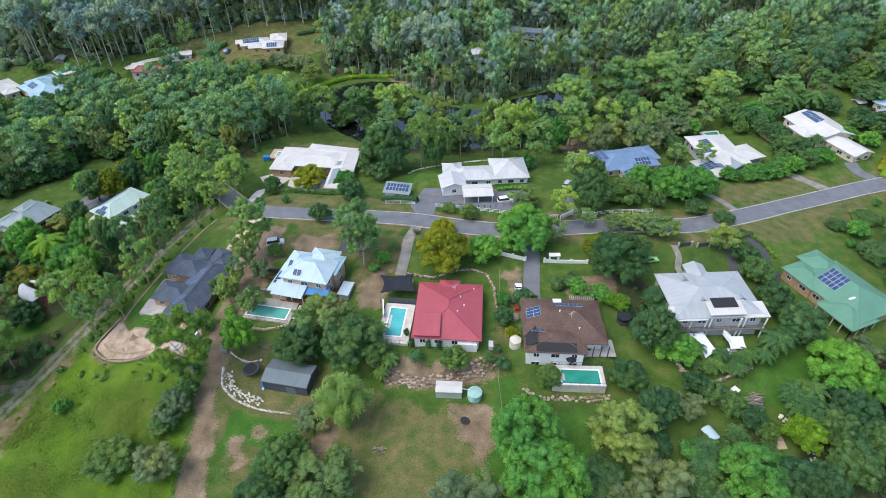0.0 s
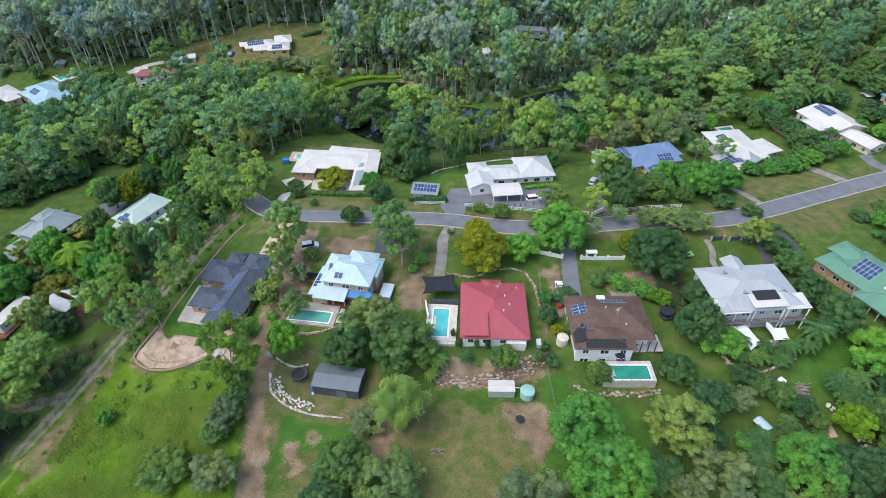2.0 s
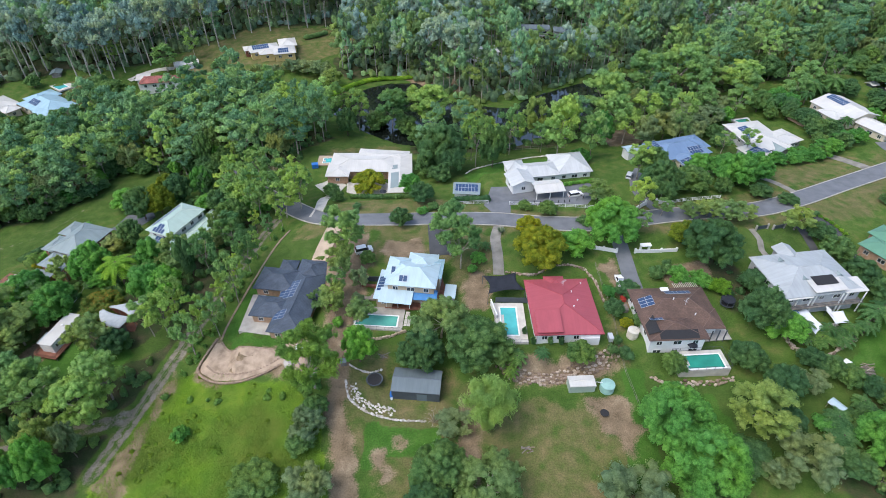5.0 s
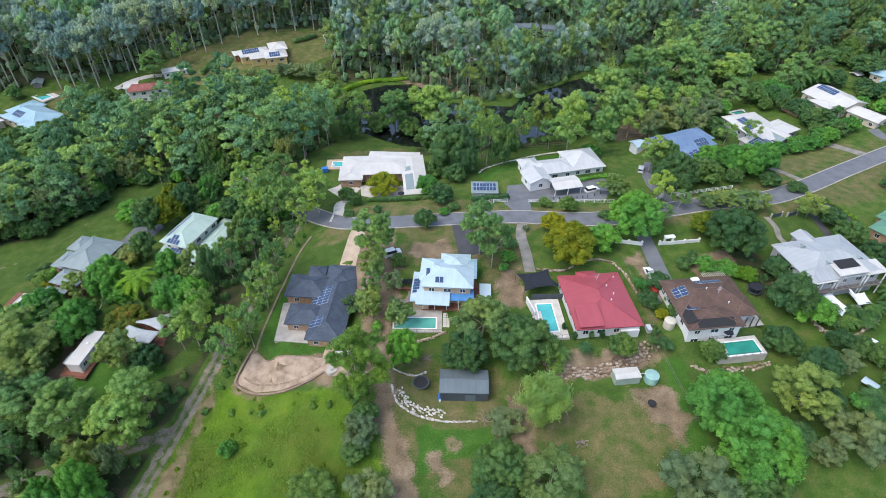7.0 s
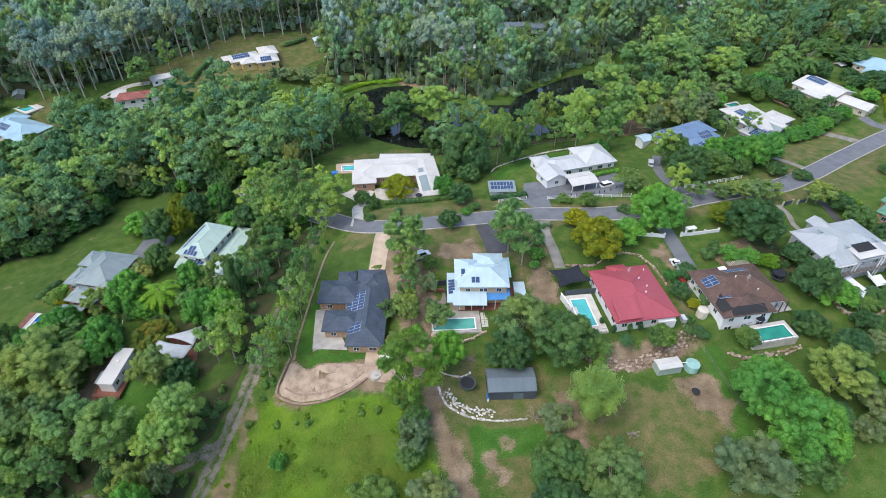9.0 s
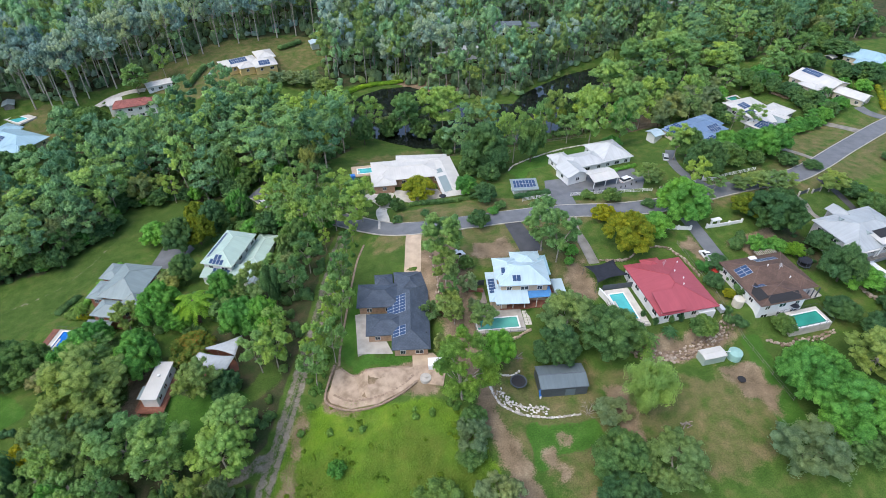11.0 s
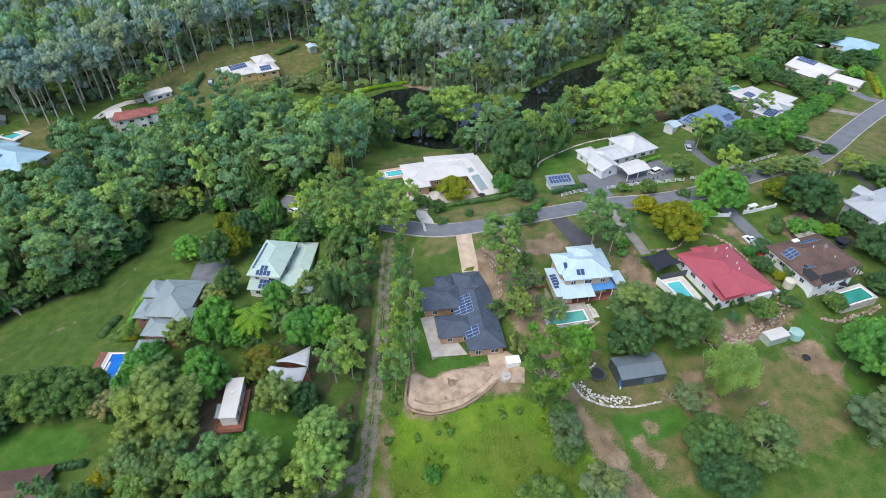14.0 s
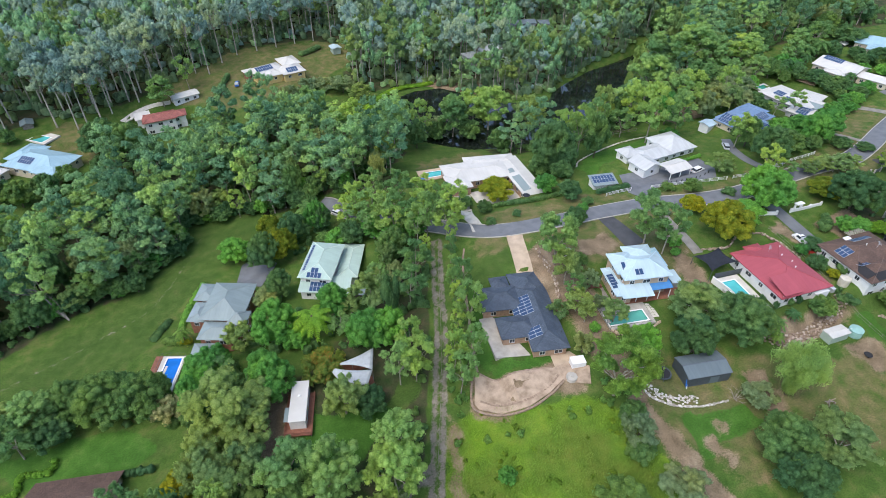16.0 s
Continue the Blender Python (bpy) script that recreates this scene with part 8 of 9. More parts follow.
def hedge(name, label, line, h, w, material, group="hedges"):
    """A clipped hedge: a leafy box along a line, its faces rough with small leaves."""
    pts = curve_through(line, 0.9)
    x0, y0 = pts[len(pts) // 2]
    z0 = gz(x0, y0)
    lumps = [(x - x0 + rng.uniform(-0.1, 0.1), y - y0 + rng.uniform(-0.1, 0.1), gz(x, y) - z0 + h * q, w * 0.55, h * 0.42) for x, y in pts for q in (0.35, 0.62)]
    ob = tagged(new(name, crown_mesh(name, lumps, 16, 0.24, material, rng)), label, "hedge", group)
    ob.matrix_basis = Matrix.Translation((x0, y0, z0))


hedge("hedge", "clipped dark green hedge along the front of the white house", [(-50.6, 154.4), (-46, 153.4), (-40, 151.6), (-30.6, 151.2)], 1.6, 1.6, "leaf_dark")
hedge("hedge", "dark hedge before the solar shed", [(-18.4, 146.4), (-13.4, 146.0), (-8.6, 145.6)], 1.7, 2.4, "leaf_dark")
hedge("hedge", "clipped green hedge under the cottage windows", [(18.0, 151.6), (22.0, 152.2), (27.0, 152.8)], 1.3, 1.4, "leaf_lush")
hedge("hedge", "golden-green clipped hedge beside the driveway", [(146, 163), (152, 170), (158, 178)], 1.6, 2.6, "leaf_yellow")
hedge("hedge", "lime-green clipped hedge beside the driveway", [(144.5, 158.6), (150, 165), (157, 173)], 1.5, 2.6, "leaf_lime")
hedge("hedge", "bright green clipped hedge round the lawn", [(-187, 114.6), (-180.6, 113.6), (-179.8, 117.4), (-174.0, 115.9), (-173.3, 118.2)], 1.3, 1.6, "leaf_lime")
hedge("hedge", "dark clipped hedge beside the brick house", [(-159.6, 108.2), (-156.6, 107.4), (-153.2, 106.6)], 1.5, 1.8, "leaf_dark")
hedge("hedge", "green clipped hedge along the grey-roofed house", [(-146.4, 142.6), (-145.6, 149.6), (-142.0, 157.4), (-139.6, 164.6)], 1.6, 2.0, "leaf_lush")
hedge("hedge", "square dark hedge at the garden's corner", [(-149.8, 144.6), (-146.6, 142.4)], 1.8, 2.2, "leaf_dark")
hedge("hedge", "square clipped hedge with yellow leaves", [(-146.2, 142.4), (-144.2, 141.4)], 1.8, 2.0, "leaf_yellow")
hedge("groundcover_mound", "dark groundcover mound on the lawn", [(-153, 147.6), (-151.2, 150), (-149.4, 153.0)], 1.0, 2.6, "leaf_dark")
hedge("hedge", "dark clipped hedge beside the dark driveway", [(78.8, 124.6), (83, 125.2), (86.6, 126.4)], 1.4, 1.8, "leaf_dark")
hedge("hedge", "dark hedge on the far lawn", [(-79.6, 318.4), (-74.6, 320.6), (-69.6, 324)], 2.4, 3.4, "leaf_dark")
hedge("hedge", "dark hedge beside the far driveway", [(-117, 306), (-121, 298), (-124, 290)], 2.6, 2.6, "leaf_dark")
hedge("hedge", "bright green reed bank of the pond", [(-70, 238), (-68.6, 248), (-61, 260), (-51, 269.6), (-40, 274.4), (-26, 275)], 1.6, 3.2, "leaf_lime")
hedge("hedge", "green hedge beneath the green-roofed house", [(89, 86.6), (97, 84.9), (106, 86.0)], 1.0, 1.6, "leaf_lime")
hedge("hedge", "green garden bed beside the dark driveway", [(82.6, 119), (84, 114.6), (83, 110)], 1.3, 3.0, "leaf_lush")
for i in range(8):
    t_ = i / 7
    for off, (xa, ya, xb, yb) in enumerate(((85.4, 128.6, 89.6, 117.0), (81.2, 127.0, 84.6, 119.6))):
        x, y = xa + (xb - xa) * t_ + 0.9 * math.sin(3 * t_), ya + (yb - ya) * t_
        plant("m", x, y, 0.9, 0.7)


def vehicle(label, x, y, turn, paint, size=(4.2, 1.75, 1.5), shape="hatch", name="car"):
    """A car: shaped body, glasshouse, four wheels with tyres and rims, lamps and bumpers."""
    L_, W_, H_ = size
    ob = thing(name, label, "car", Matrix.Translation((x, y, gz(x, y) + 0.1)) @ Matrix.Rotation(radians(turn), 4, "Z"))

    def hull(profile, half, inset):
        bm = bmesh.new()
        side = []
        for s in (-1, 1):
            side.append([bm.verts.new((px, s * (half - inset(pz)), pz)) for px, pz in profile])
        n = len(profile)
        bm.faces.new(side[0])
        bm.faces.new(side[1][::-1])
        for i in range(n):
            j = (i + 1) % n
            bm.faces.new((side[0][i], side[1][i], side[1][j], side[0][j]))
        bmesh.ops.recalc_face_normals(bm, faces=bm.faces)
        bmesh.ops.bevel(bm, geom=bm.edges[:], offset=0.05, segments=1, affect="EDGES")
        return bm

    a, b = -L_ / 2, L_ / 2
    belt = H_ * 0.58
    body = [(a, 0.28), (b, 0.28), (b, belt * 0.78), (b - 0.9, belt), (a + 0.1, belt), (a, belt * 0.8)]
    part("body", hull(body, W_ / 2, lambda z: 0.0), paint, ob)
    rear = a + (0.12 if shape != "ute" else L_ * 0.45)
    cab = [(rear, belt - 0.02), (b - 1.15, belt - 0.02), (b - 1.75, H_ - 0.06), (rear + 0.28, H_ - 0.06)]
    part("glasshouse", hull(cab, W_ / 2 - 0.06, lambda z: 0.14 if z > belt else 0.0), "window_glass", ob, "dark tinted car windows")
    top = [(rear + 0.22, H_ - 0.07), (b - 1.7, H_ - 0.07), (b - 1.8, H_), (rear + 0.34, H_)]
    part("roof", hull(top, W_ / 2 - 0.16, lambda z: 0.0), paint, ob)
    if shape == "ute":
        part("canopy", hull([(a + 0.05, belt), (rear - 0.05, belt), (rear - 0.1, H_), (a + 0.15, H_)], W_ / 2 - 0.04, lambda z: 0.05 if z > belt else 0), "car_silver", ob, "silver tray canopy")
    for sx in (-1, 1):
        for sy in (-1, 1):
            bm = bmesh.new()
            mm = Matrix.Translation((sx * L_ * 0.31, sy * (W_ / 2 - 0.1), 0.32)) @ Matrix.Rotation(radians(90), 4, "X")
            drum(bm, 0, 0, -0.11, 0.11, 0.32, n=14, m=mm)
            wheel = part("wheel", bm, "rubber", ob)
            bm = bmesh.new()
            drum(bm, 0, 0, -0.125, 0.125, 0.19, n=10, m=mm)
            part("rim", bm, "car_silver", wheel)
    for sy in (-1, 1):
        part("headlight", boxed(b - 0.08, b + 0.02, sy * (W_ / 2 - 0.3) - 0.18, sy * (W_ / 2 - 0.3) + 0.18, belt * 0.62, belt * 0.76), "car_silver", ob)
        part("tail_light", boxed(a - 0.02, a + 0.06, sy * (W_ / 2 - 0.2) - 0.12, sy * (W_ / 2 - 0.2) + 0.12, belt * 0.62, belt * 0.78), "car_red", ob)
    part("bumper", boxed(b - 0.05, b + 0.06, -W_ / 2 + 0.1, W_ / 2 - 0.1, 0.3, 0.5, bevel=0.02), "rubber", ob)
    return ob


vehicle("light green hatchback parked on the grass", 55.2, 114.4, 8, "car_green", (4.0, 1.7, 1.5))
vehicle("white four-wheel drive on the asphalt forecourt", 19.2, 144.8, 12, "car_white", (4.8, 1.9, 1.85), "wagon")
vehicle("white utility with a silver canopy beside the driveway", 19.0, 103.6, 85, "car_white", (5.0, 1.85, 1.75), "ute")
vehicle("white car parked at the roadside under trees", -95.2, 180.4, -55, "car_white", (4.5, 1.8, 1.5))
vehicle("white van parked on the dry lawn", -46.2, 121.8, 15, "car_white", (4.8, 1.95, 2.1), "van", "van")
vehicle("blue utility on the far lawn", -114.0, 297.5, 80, "car_blue", (4.9, 1.85, 1.75), "ute")
vehicle("silver car in the shade of the driveway trees", 40.0, 154.2, 60, "car_silver", (4.5, 1.8, 1.5))


def tank(x, y, r, h, material, label):
    ob = thing("water_tank", label, "tank", Matrix.Translation((x, y, gz(x, y))))
    bm = bmesh.new()
    drum(bm, 0, 0, -0.2, h, r, n=24)
    body = part("body", bm, material, ob)
    for k in range(4):
        bm = bmesh.new()
        drum(bm, 0, 0, 0.3 + k * (h - 0.5) / 4, 0.38 + k * (h - 0.5) / 4, r + 0.04, n=24)
        part("band", bm, material, body)
    bm = bmesh.new()
    drum(bm, 0, 0, h, h + 0.3, r + 0.05, r * 0.25, n=24)
    part("lid", bm, material, ob)
    bm = bmesh.new()
    drum(bm, r * 0.4, 0, h + 0.1, h + 0.4, 0.25, n=10)
    part("hatch", bm, material, ob)
    return ob


tank(6.9, 75.0, 1.55, 1.9, "tank_green", "round pale green plastic water tank beside the shed")
tank(16.7, 87.4, 1.3, 2.1, "tank_cream", "round cream plastic water tank against the house")
pip = thing("downpipe", "white pipe from the shed roof to the tank", "pipe", Matrix.Translation((4.4, 75.8, -2.3)))
tv, tf = tube([(-0.4, 0, 0), (1.4, -0.3, 0)], [0.07, 0.07], 6)
under("pipe", mesh_of("pipe", tv, tf, "white_paint"), pip)


def trampoline(x, y, r, label, net=False):
    ob = thing("trampoline", label, "trampoline", Matrix.Translation((x, y, gz(x, y))))
    bm = bmesh.new()
    drum(bm, 0, 0, 0.72, 0.75, r * 0.86, n=24)
    part("mat", bm, "rubber", ob)
    bm = bmesh.new()
    ring = [(r * math.cos(2 * math.pi * i / 24), r * math.sin(2 * math.pi * i / 24)) for i in range(24)]
    inn = [(0.84 * px, 0.84 * py) for px, py in ring]
    vo, vi = [bm.verts.new((*q, 0.78)) for q in ring], [bm.verts.new((*q, 0.76)) for q in inn]
    lo = [bm.verts.new((*q, 0.66)) for q in ring]
    for i in range(24):
        j = (i + 1) % 24
        bm.faces.new((vi[i], vo[i], vo[j], vi[j]))
        bm.faces.new((vo[i], lo[i], lo[j], vo[j]))
    part("rim", bm, "dark_metal", ob)
    for i in range(6):
        a = i * math.pi / 3
        px, py = r * 0.97 * math.cos(a), r * 0.97 * math.sin(a)
        part("leg", boxed(px - 0.04, px + 0.04, py - 0.04, py + 0.04, -0.1, 2.2 if net else 0.7), "dark_metal", ob)
    if net:
        bm = bmesh.new()
        drum(bm, 0, 0, 1.95, 2.15, r, r * 0.95, n=24)
        part("canopy", bm, "shade_cloth", ob, "dark cloth canopy")
    return ob


trampoline(-44.0, 82.6, 1.9, "round black trampoline on bare ground")
trampoline(43.4, 94.6, 1.7, "round dark trampoline with a cloth canopy", True)
trampoline(167.0, 206.0, 2.0, "far round trampoline on the lawn")

# the white cabin on its timber deck
cab = thing("cabin", "long white transportable cabin on a red timber deck", "cabin", Matrix.Translation((-121.5, 106.4, -8.9)) @ Matrix.Rotation(radians(-16), 4, "Z"))
dk2 = part("deck", boxed(-2.9, 2.9, -6.6, 4.2, 0.5, 0.8), "timber_red", cab, "red-stained timber deck")
for i in range(5):
    for s in (-1, 1):
        part("stump", boxed(s * 2.6 - 0.1, s * 2.6 + 0.1, -6.3 + 2.5 * i, -6.1 + 2.5 * i, -1.2, 0.5), "timber_grey", dk2)
for z in (1.2, 1.6):
    part("rail", boxed(-2.85, 2.85, -6.55, -6.47, z, z + 0.09), "timber_red", cab)
    for s in (-1, 1):
        part("rail", boxed(s * 2.85 - 0.04, s * 2.85 + 0.04, -6.5, 3.9, z, z + 0.09), "timber_red", cab)
part("body", boxed(-1.7, 1.7, -5.0, 5.2, 0.8, 3.6, bevel=0.05), "white_paint", cab)
part("roof", boxed(-1.85, 1.85, -5.2, 5.4, 3.6, 3.75, bevel=0.04), "roof_white", cab, "white sheet roof")
part("roof_vent", boxed(-0.3, 0.3, 1.0, 1.5, 3.75, 4.05, bevel=0.04), "white_paint", cab)
for y_ in (-3.4, -0.6, 2.4):
    for s in (-1, 1):
        window_parts(cab, Matrix.Translation((s * 1.71, y_, 2.4)) @ Matrix.Rotation(radians(90 * s), 4, "Z"), 1.3, 1.1)
part("lean_to", boxed(-2.9, -1.72, -4.6, -1.0, 3.0, 3.1), "roof_grey", cab, "grey lean-to roof")

# the wing-roofed pavilion
pav = thing("pavilion", "garden pavilion under two curved pale wing roofs", "pavilion", Matrix.Translation((-107.4, 110.0, -8.3)))


def wing(edge0, edge1, name):
    """A curved roof sheet between two lines of points."""
    bm = bmesh.new()
    rows = [[bm.verts.new(p0.lerp(p1, s)) for p0, p1 in zip(edge0, edge1)] for s in np.linspace(0, 1, 6)]
    for r0, r1 in zip(rows, rows[1:]):
        for i in range(len(r0) - 1):
            bm.faces.new((r0[i], r0[i + 1], r1[i + 1], r1[i]))
    bmesh.ops.recalc_face_normals(bm, faces=bm.faces)
    bmesh.ops.solidify(bm, geom=bm.faces[:], thickness=0.12)
    part(name, bm, "cap_roof_zinc", pav, "pale curved metal roof", smooth=True)


W0, NE, SE, E0 = Vector((-6.1, 2.2, 4.3)), Vector((4.8, 3.5, 4.7)), Vector((1.0, -5.3, 3.8)), Vector((3.0, -2.0, 4.1))
steps = np.linspace(0, 1, 12)
lens_n = [W0.lerp(E0, s) + Vector((0.2, 0.75, 0.3)) * math.sin(math.pi * s) for s in steps]
lens_s = [W0.lerp(E0, s) - Vector((0.2, 0.75, -0.2)) * math.sin(math.pi * s) for s in steps]
wing([W0.lerp(NE, s) + Vector((0.3, -0.5, 0.1)) * math.sin(math.pi * s) for s in steps], lens_n, "roof")
wing(lens_s, [W0.lerp(SE, s) - Vector((1.3, 1.5, 0.3)) * math.sin(math.pi * s) for s in steps], "roof")
part("floor", boxed(-4.6, 3.0, -3.4, 2.4, -0.6, 0.4), "timber_red", pav, "red-brown timber floor")
part("wall", boxed(-4.0, 2.6, 1.8, 2.0, 0.4, 3.8), "timber_red", pav)
part("wall", boxed(-2.8, 1.2, -3.2, -3.0, 0.4, 3.2), "timber_grey", pav)
for q in (W0, NE, SE, E0, lens_n[6], lens_s[6]):
    tv, tf = tube([Vector((q.x, q.y, -0.6)), q], [0.09, 0.07], 6)
    under("post", mesh_of("post", tv, tf, "timber_grey"), pav)
part("table", boxed(-1.6, 0.2, -0.8, 0.3, 1.05, 1.15, bevel=0.02), "timber_red", pav)

# small yard things
dinghy = thing("paddle_board", "blue and white paddle board leaning on the shed", "board", Matrix.Translation((-40.4, 78.6, gz(-40.4, 78.6) + 1.1)) @ Matrix.Rotation(radians(70), 4, "X") @ Matrix.Rotation(radians(14), 4, "Y"))
bm = bmesh.new()
bmesh.ops.create_uvsphere(bm, u_segments=12, v_segments=8, radius=1.0)
bmesh.ops.scale(bm, verts=bm.verts, vec=(0.38, 1.3, 0.07))
part("board", bm, "plastic_blue", dinghy, smooth=True)
bm = bmesh.new()
bmesh.ops.create_uvsphere(bm, u_segments=12, v_segments=8, radius=1.0)
bmesh.ops.scale(bm, verts=bm.verts, vec=(0.3, 0.6, 0.08))
bmesh.ops.translate(bm, verts=bm.verts, vec=(0, -0.7, 0))
part("nose", bm, "white_paint", dinghy, smooth=True)


def crate(x, y, turn, size, material, name, label, category, legs=None):
    """A small boxy thing with a lid and feet."""
    w, d, h = size
    ob = thing(name, label, category, Matrix.Translation((x, y, gz(x, y))) @ Matrix.Rotation(radians(turn), 4, "Z"))
    part("body", boxed(-w / 2, w / 2, -d / 2, d / 2, 0.05, h, bevel=0.04), material, ob)
    part("lid", boxed(-w / 2 - 0.05, w / 2 + 0.05, -d / 2 - 0.05, d / 2 + 0.05, h, h + 0.08, bevel=0.02), legs or material, ob)
    for sx in (-1, 1):
        for sy in (-1, 1):
            part("foot", boxed(sx * (w / 2 - 0.1) - 0.06, sx * (w / 2 - 0.1) + 0.06, sy * (d / 2 - 0.1) - 0.06, sy * (d / 2 - 0.1) + 0.06, -0.15, 0.06), "timber_grey", ob)


crate(-60.6, 92.0, -12, (3.2, 2.2, 1.7), "white_paint", "storage_bin", "large white storage bin on the terrace", "bin")
crate(-51.0, 87.4, 5, (1.3, 1.3, 1.2), "timber_grey", "chicken_coop", "small dark timber coop", "coop", "roof_grey")
crate(-64.9, 182.4, 5, (2.2, 1.6, 1.6), "plastic_blue", "cubby_house", "small blue plastic cubby house", "cubby")
crate(64.2, 76.4, 30, (1.4, 1.4, 1.0), "white_paint", "water_cube", "white plastic water cube in the garden", "tank")
crate(18.2, 98.6, 0, (1.0, 1.4, 1.0), "car_red", "wheelie_bin", "red-lidded bin beside the house wall", "bin")
crate(17.6, 95.4, 0, (1.2, 2.0, 0.9), "timber_grey", "garden_bench", "weathered timber bench with clutter", "bench")
crate(11.0, 86.6, -4, (1.0, 1.8, 1.3), "car_silver", "air_conditioner", "grey air conditioning unit beside the red house", "unit", "car_silver")
crate(27.0, 84.0, 0, (1.2, 0.8, 0.9), "grey_render", "air_conditioner", "grey air conditioning unit on the wall foot", "unit")
crate(-52.6, 319, 4, (2.2, 3.0, 0.8), "concrete", "garden_bed", "raised grey garden bed on the far lawn", "planter")


def shelter(x, y, turn, w, d, h):
    """A small garden shelter: four posts, two rails and a bowed sheet."""
    ob = thing("garden_shelter", "small garden shelter with a bowed pale blue sheet on posts", "shelter", Matrix.Translation((x, y, gz(x, y))) @ Matrix.Rotation(radians(turn), 4, "Z"))
    for sx in (-1, 1):
        for sy in (-1, 1):
            part("post", boxed(sx * (w / 2 - 0.1) - 0.04, sx * (w / 2 - 0.1) + 0.04, sy * (d / 2 - 0.1) - 0.04, sy * (d / 2 - 0.1) + 0.04, -0.2, h), "timber_grey", ob)
        part("rail", boxed(sx * (w / 2 - 0.1) - 0.05, sx * (w / 2 - 0.1) + 0.05, -d / 2, d / 2, h, h + 0.09), "timber_grey", ob)
    v, f = [], []
    for i in range(9):
        u = -1 + i / 4
        for sy in (-1, 1):
            for dz in (0.0, 0.03):
                v.append((u * w / 2, sy * (d / 2 + 0.15), h + 0.09 + 0.45 * (1 - u * u) + dz))
    for i in range(8):
        k = 4 * i
        f += [(k + 1, k + 5, k + 7, k + 3), (k, k + 2, k + 6, k + 4), (k, k + 4, k + 5, k + 1), (k + 2, k + 3, k + 7, k + 6)]
    f += [(0, 1, 3, 2), (32, 34, 35, 33)]
    under("sheet", mesh_of("sheet", v, f, "roof_paleblue"), ob)


shelter(55.4, 66.2, 24, 2.4, 3.0, 1.5)
steps_ob = thing("stone_steps", "broad pale stone steps down the garden slope", "steps", Matrix.Translation((69.0, 66.2, gz(69.0, 66.2))) @ Matrix.Rotation(radians(8), 4, "Z"))
for i in range(6):
    part("step", boxed(-1.5 + 0.1 * (i % 2), 1.4 + 0.12 * (i % 3), -2.7 + 0.9 * i, -1.75 + 0.9 * i, -0.8, -0.08 + 0.1 * i, bevel=0.05), "concrete_tan", steps_ob)
pile = thing("timber_pile", "low pile of weathered timber beams on bare soil", "timber", Matrix.Translation((67.8, 74.2, gz(67.8, 74.2))) @ Matrix.Rotation(radians(-14), 4, "Z"), kind="")
for i in range(9):
    m = Matrix.Translation((0, -1.0 + 0.28 * i, 0.09 + 0.16 * (i % 3 == 1))) @ Matrix.Rotation(radians((-5, 3, 9, -2, 6)[i % 5]), 4, "Z")
    part("beam", boxed(-2.0 + 0.2 * (i % 3), 1.9 - 0.25 * (i % 2), -0.1, 0.1, -0.1, 0.09, m=m), "timber_grey", pile)
fp = thing("fire_pit", "black metal fire bowl on dry ground", "fire pit", Matrix.Translation((4.6, 69.2, gz(4.6, 69.2))))
bm = bmesh.new()
drum(bm, 0, 0, 0.25, 0.6, 0.5, 0.95, n=16)
part("bowl", bm, "rubber", fp)
for i in range(3):
    a = i * 2.1
    part("leg", boxed(0.5 * math.cos(a) - 0.05, 0.5 * math.cos(a) + 0.05, 0.5 * math.sin(a) - 0.05, 0.5 * math.sin(a) + 0.05, -0.1, 0.4), "rubber", fp)
pad = thing("concrete_ring", "round grey concrete tank base on bare soil", "tank base", Matrix.Translation((-63.6, 89.4, gz(-63.6, 89.4))))
bm = bmesh.new()
drum(bm, 0, 0, -0.4, 0.6, 1.3, 1.25, n=20)
part("ring", bm, "concrete", pad)
bm = bmesh.new()
drum(bm, 0.1, 0.1, 0.6, 0.9, 0.5, n=14)
part("cover", bm, "concrete", pad)
for x, y, n_, label in ((-32.4, 86.2, 9, "pile of pale scrap timber and sheet iron"), (-13.0, 63.4, 8, "small heap of stones and branches"), (68.6, 75.2, 10, "stack of grey timber and scrap"), (-41.6, 88.6, 5, "fallen pale logs on bare ground")):
    ob = thing("timber_pile", label, "timber pile", Matrix.Translation((x, y, gz(x, y))))
    for i in range(n_):
        o = part("plank", boxed(-1.0, 1.0, -0.1, 0.1, 0, 0.12, bevel=0.02), "timber_grey" if i % 3 else "stone", ob)
        o.matrix_basis = Matrix.LocRotScale((rng.uniform(-0.7, 0.7), rng.uniform(-0.6, 0.6), 0.08 * i), Euler((rng.uniform(-0.1, 0.1), 0, rng.uniform(-0.7, 0.7))), (rng.uniform(0.7, 1.4), 1, 1))
for x, y in ((-40.6, 153.4), (28.6, 82.0)):
    u = thing("garden_umbrella", "folded-out dark garden umbrella", "umbrella", Matrix.Translation((x, y, gz(x, y) if y > 100 else -2.0)))
    bm = bmesh.new()
    drum(bm, 0, 0, 2.1, 2.6, 1.2, 0.05, n=8)
    part("canopy", bm, "shade_cloth", u)
    part("pole", boxed(-0.03, 0.03, -0.03, 0.03, 0, 2.2), "dark_metal", u)
lad = thing("paver_strip", "strip of square garden pavers", "paving", Matrix.Translation((-35.6, 98.2, gz(-35.6, 98.2))) @ Matrix.Rotation(radians(-11), 4, "Z"))
for i in range(2):
    for k in range(6):
        part("paver", boxed(-0.8 + i * 0.85, -0.05 + i * 0.85, -2.4 + 0.8 * k, -1.7 + 0.8 * k, -0.1, 0.08, bevel=0.02), "concrete_pale", lad)
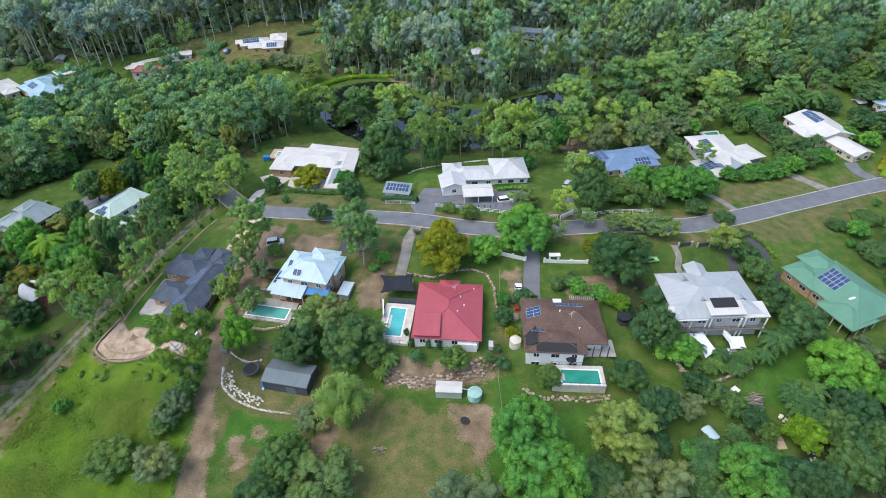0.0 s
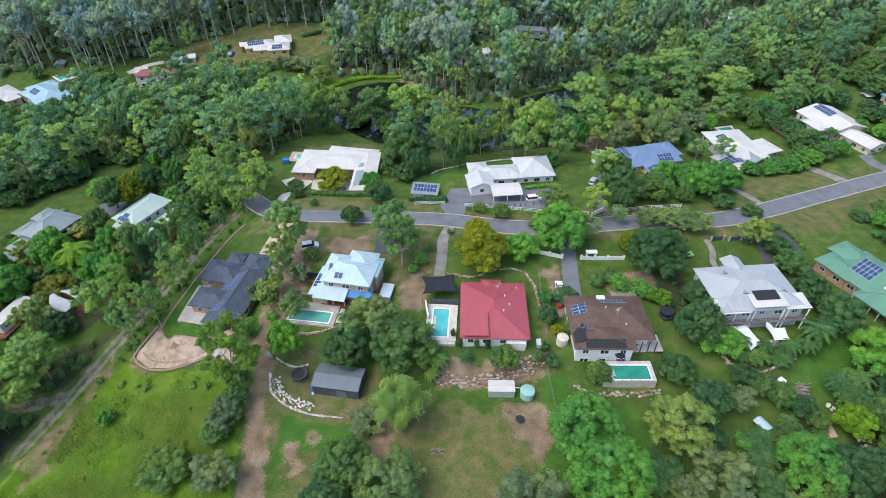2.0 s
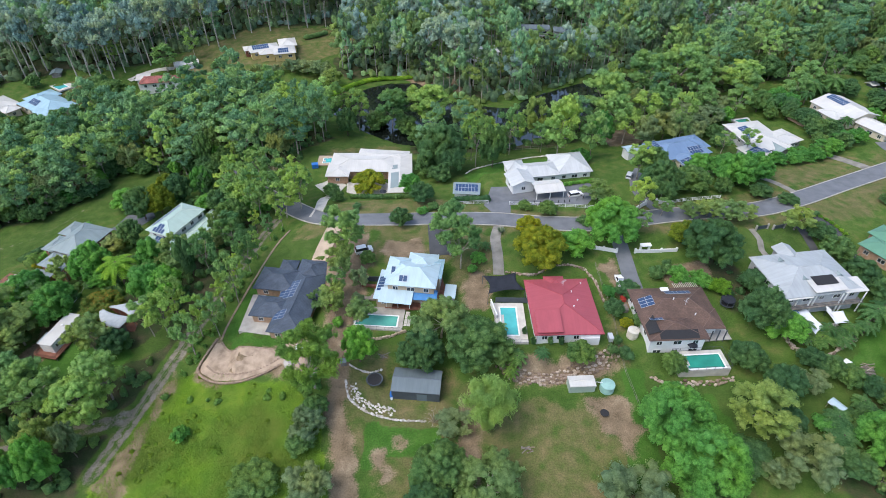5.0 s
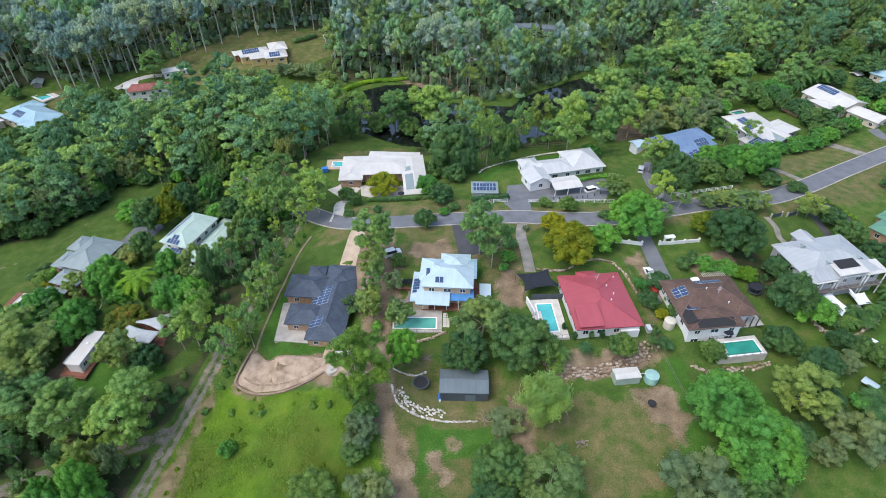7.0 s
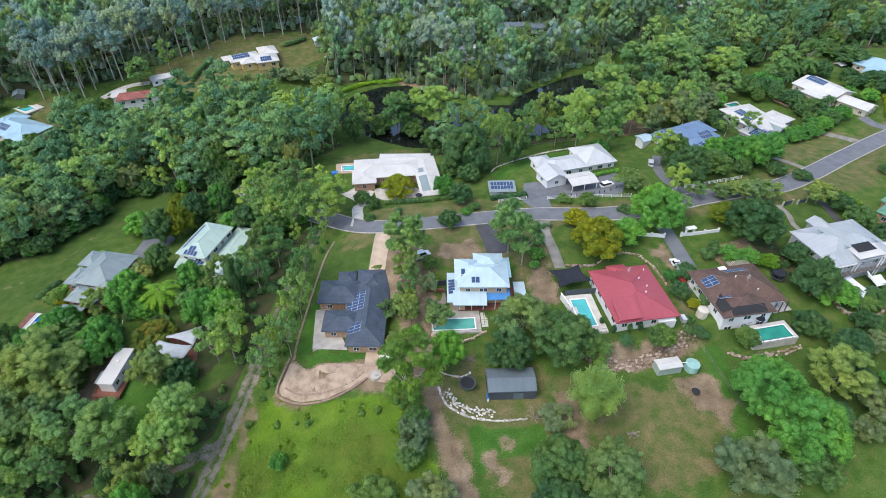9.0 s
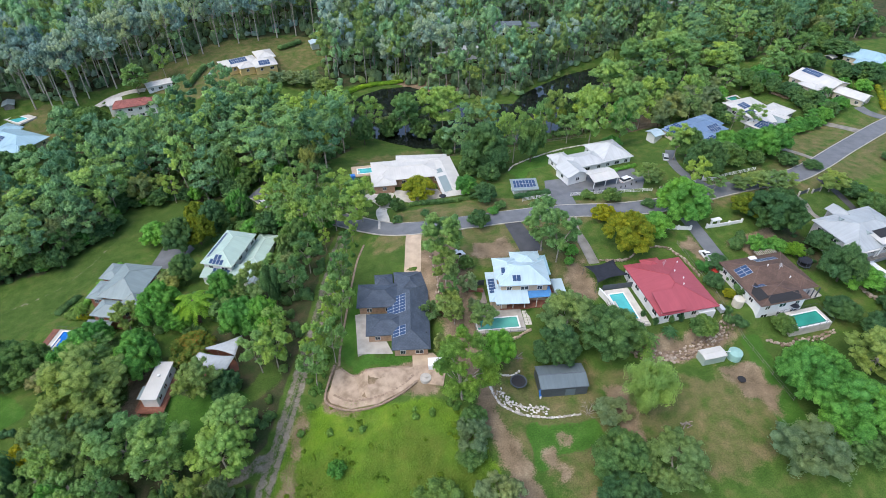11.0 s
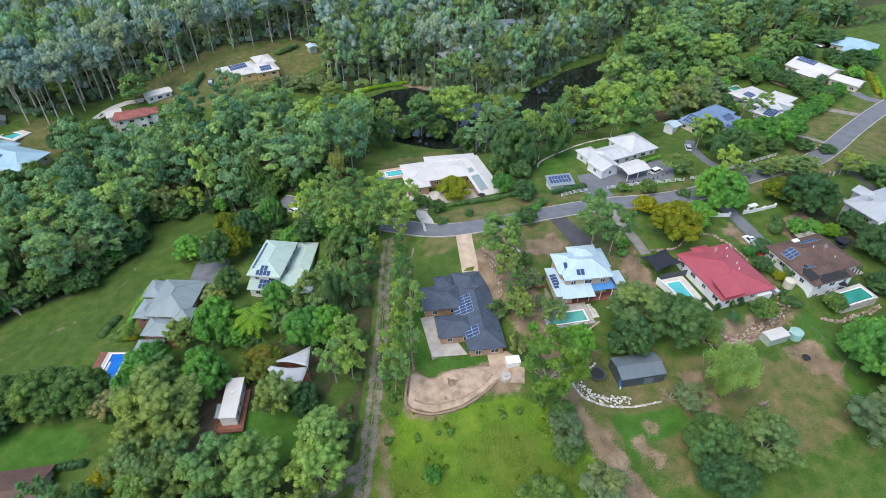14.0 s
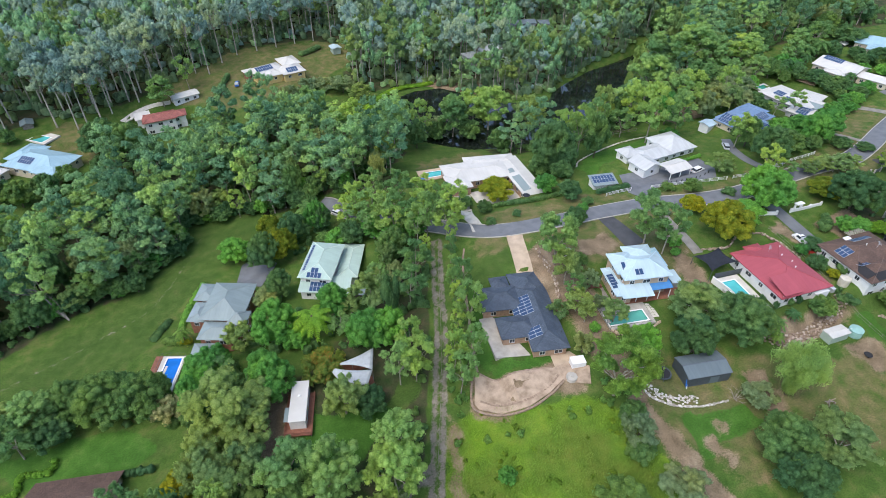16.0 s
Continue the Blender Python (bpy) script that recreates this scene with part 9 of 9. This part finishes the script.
for x, y in ((-8.6, 90.2), (-7.2, 87.0), (-3.4, 86.3), (-0.9, 86.0)):
    plant("s", x, y, 2.4, 0.95)
for x, y, h, r in ((-14.8, 86.4, 3.0, 2.0), (-11.6, 84.2, 2.6, 1.9), (-6.2, 83.0, 2.8, 1.9), (57.0, 82.4, 2.6, 1.9), (60.0, 81.4, 2.4, 1.8), (63.4, 81.8, 2.6, 1.9), (67.0, 83.2, 3.6, 2.2), (-13.4, 120.2, 2.4, 1.8), (66.6, 64.0, 2.2, 1.8), (56.0, 62.0, 2.4, 2.0), (75.0, 74.0, 5.6, 3.2), (84.0, 66.0, 4.0, 2.4), (129.0, 200.0, 6.5, 3.0), (121.0, 197.0, 8.0, 3.2), (127.0, 178.5, 5.0, 2.8), (132.0, 179.0, 5.0, 2.6), (118.0, 200.0, 9.0, 3.2), (114.0, 199.0, 8.0, 3.0), (48.5, 58.0, 2.4, 1.9)):
    plant("p", x, y, h, r)


# the long grass of the meadow
def meadow(area, step, name, label, tall=0.55):
    vs, fs, base = [], [], 0
    xs, ys = [p[0] for p in area], [p[1] for p in area]
    X, Y = np.meshgrid(np.arange(min(xs), max(xs), step), np.arange(max(min(ys), 52), max(ys), step))
    X = X.ravel() + rng.uniform(-0.5, 0.5, X.size) * step
    Y = Y.ravel() + rng.uniform(-0.5, 0.5, Y.size) * step
    ok = inside(area, X, Y) > 0.4
    X, Y = X[ok], Y[ok]
    Z = ground_z(X, Y)
    n = len(X)
    a = rng.uniform(0, 6.28, n)
    big = 0.6 + 0.8 * np.array([noise.noise((x * 0.16, y * 0.16, 4.0)) for x, y in zip(X, Y)])
    h = tall * rng.uniform(0.5, 1.2, n) * np.clip(big + 0.3, 0.35, 1.6)
    w = 0.07 * rng.uniform(0.7, 1.4, n)
    dx, dy = np.cos(a) * w, np.sin(a) * w
    lx, ly = -np.sin(a) * h * 0.7, np.cos(a) * h * 0.7
    q = np.stack([np.stack([X - dx, Y - dy, Z - 0.05], 1), np.stack([X + dx, Y + dy, Z - 0.05], 1), np.stack([X + lx, Y + ly, Z + h], 1)], 1)
    k = 3 * np.arange(n)[:, None] + np.array([[0, 1, 2]])
    tagged(new(name, mesh_of(name, q.reshape(-1, 3).tolist(), k.tolist(), "long_grass")), label, "grass", kind="stuff")


meadow(MEADOW[0], 0.17, "long_grass", "tall rank green meadow grass", 0.36)


def bare_wood(name, label, x, y, limbs, category):
    """A leafless shrub or dead tree: limbs (dx, dy, height, radius) from one foot, each with two twigs."""
    ob = thing(name, label, category, Matrix.Translation((x, y, gz(x, y))))
    for dx, dy, h, r in limbs:
        end = Vector((dx, dy, h))
        mid = end * 0.5 + Vector((0.1 * dy, -0.1 * dx, 0.12 * h))
        v, f = tube([(0, 0, -0.3), mid, end], [r, r * 0.65, r * 0.2], 5)
        for s in (-1, 1):
            tip = end * 0.95 + Vector((s * 0.3 * dy + 0.15 * h * s, -s * 0.3 * dx, 0.12 * h))
            tv, tf = tube([mid.lerp(end, 0.35), tip], [r * 0.4, r * 0.12], 4)
            f = f + [tuple(i + len(v) for i in q) for q in tf]
            v = v + tv
        under("limb", mesh_of("limb", v, f, "bark_pale"), ob)


bare_wood("bare_shrub", "leafless grey shrub beside the steel shed", -31.6, 72.4, [(2.6 * math.cos(a) * q, 2.6 * math.sin(a) * q, 1.6 + 1.4 * (1 - q), 0.07) for a, q in ((0.2, 1), (0.9, 0.8), (1.7, 1), (2.4, 0.7), (3.1, 1), (3.9, 0.9), (4.6, 1), (5.4, 0.8), (0.6, 0.4), (2.8, 0.35), (5.0, 0.45))], "shrub")
bare_wood("dead_tree", "leaning dead white gum at the wood's edge", -175.6, 167.0, [(-7.5, 3.0, 12.0, 0.3), (-3.0, 2.6, 9.5, 0.14), (-6.0, 0.4, 8.5, 0.12)], "tree")
plant("o", 43.4, 137.6, 9.5, 2.7)
plant("g", 41.8, 152.3, 13.5, 4.4)
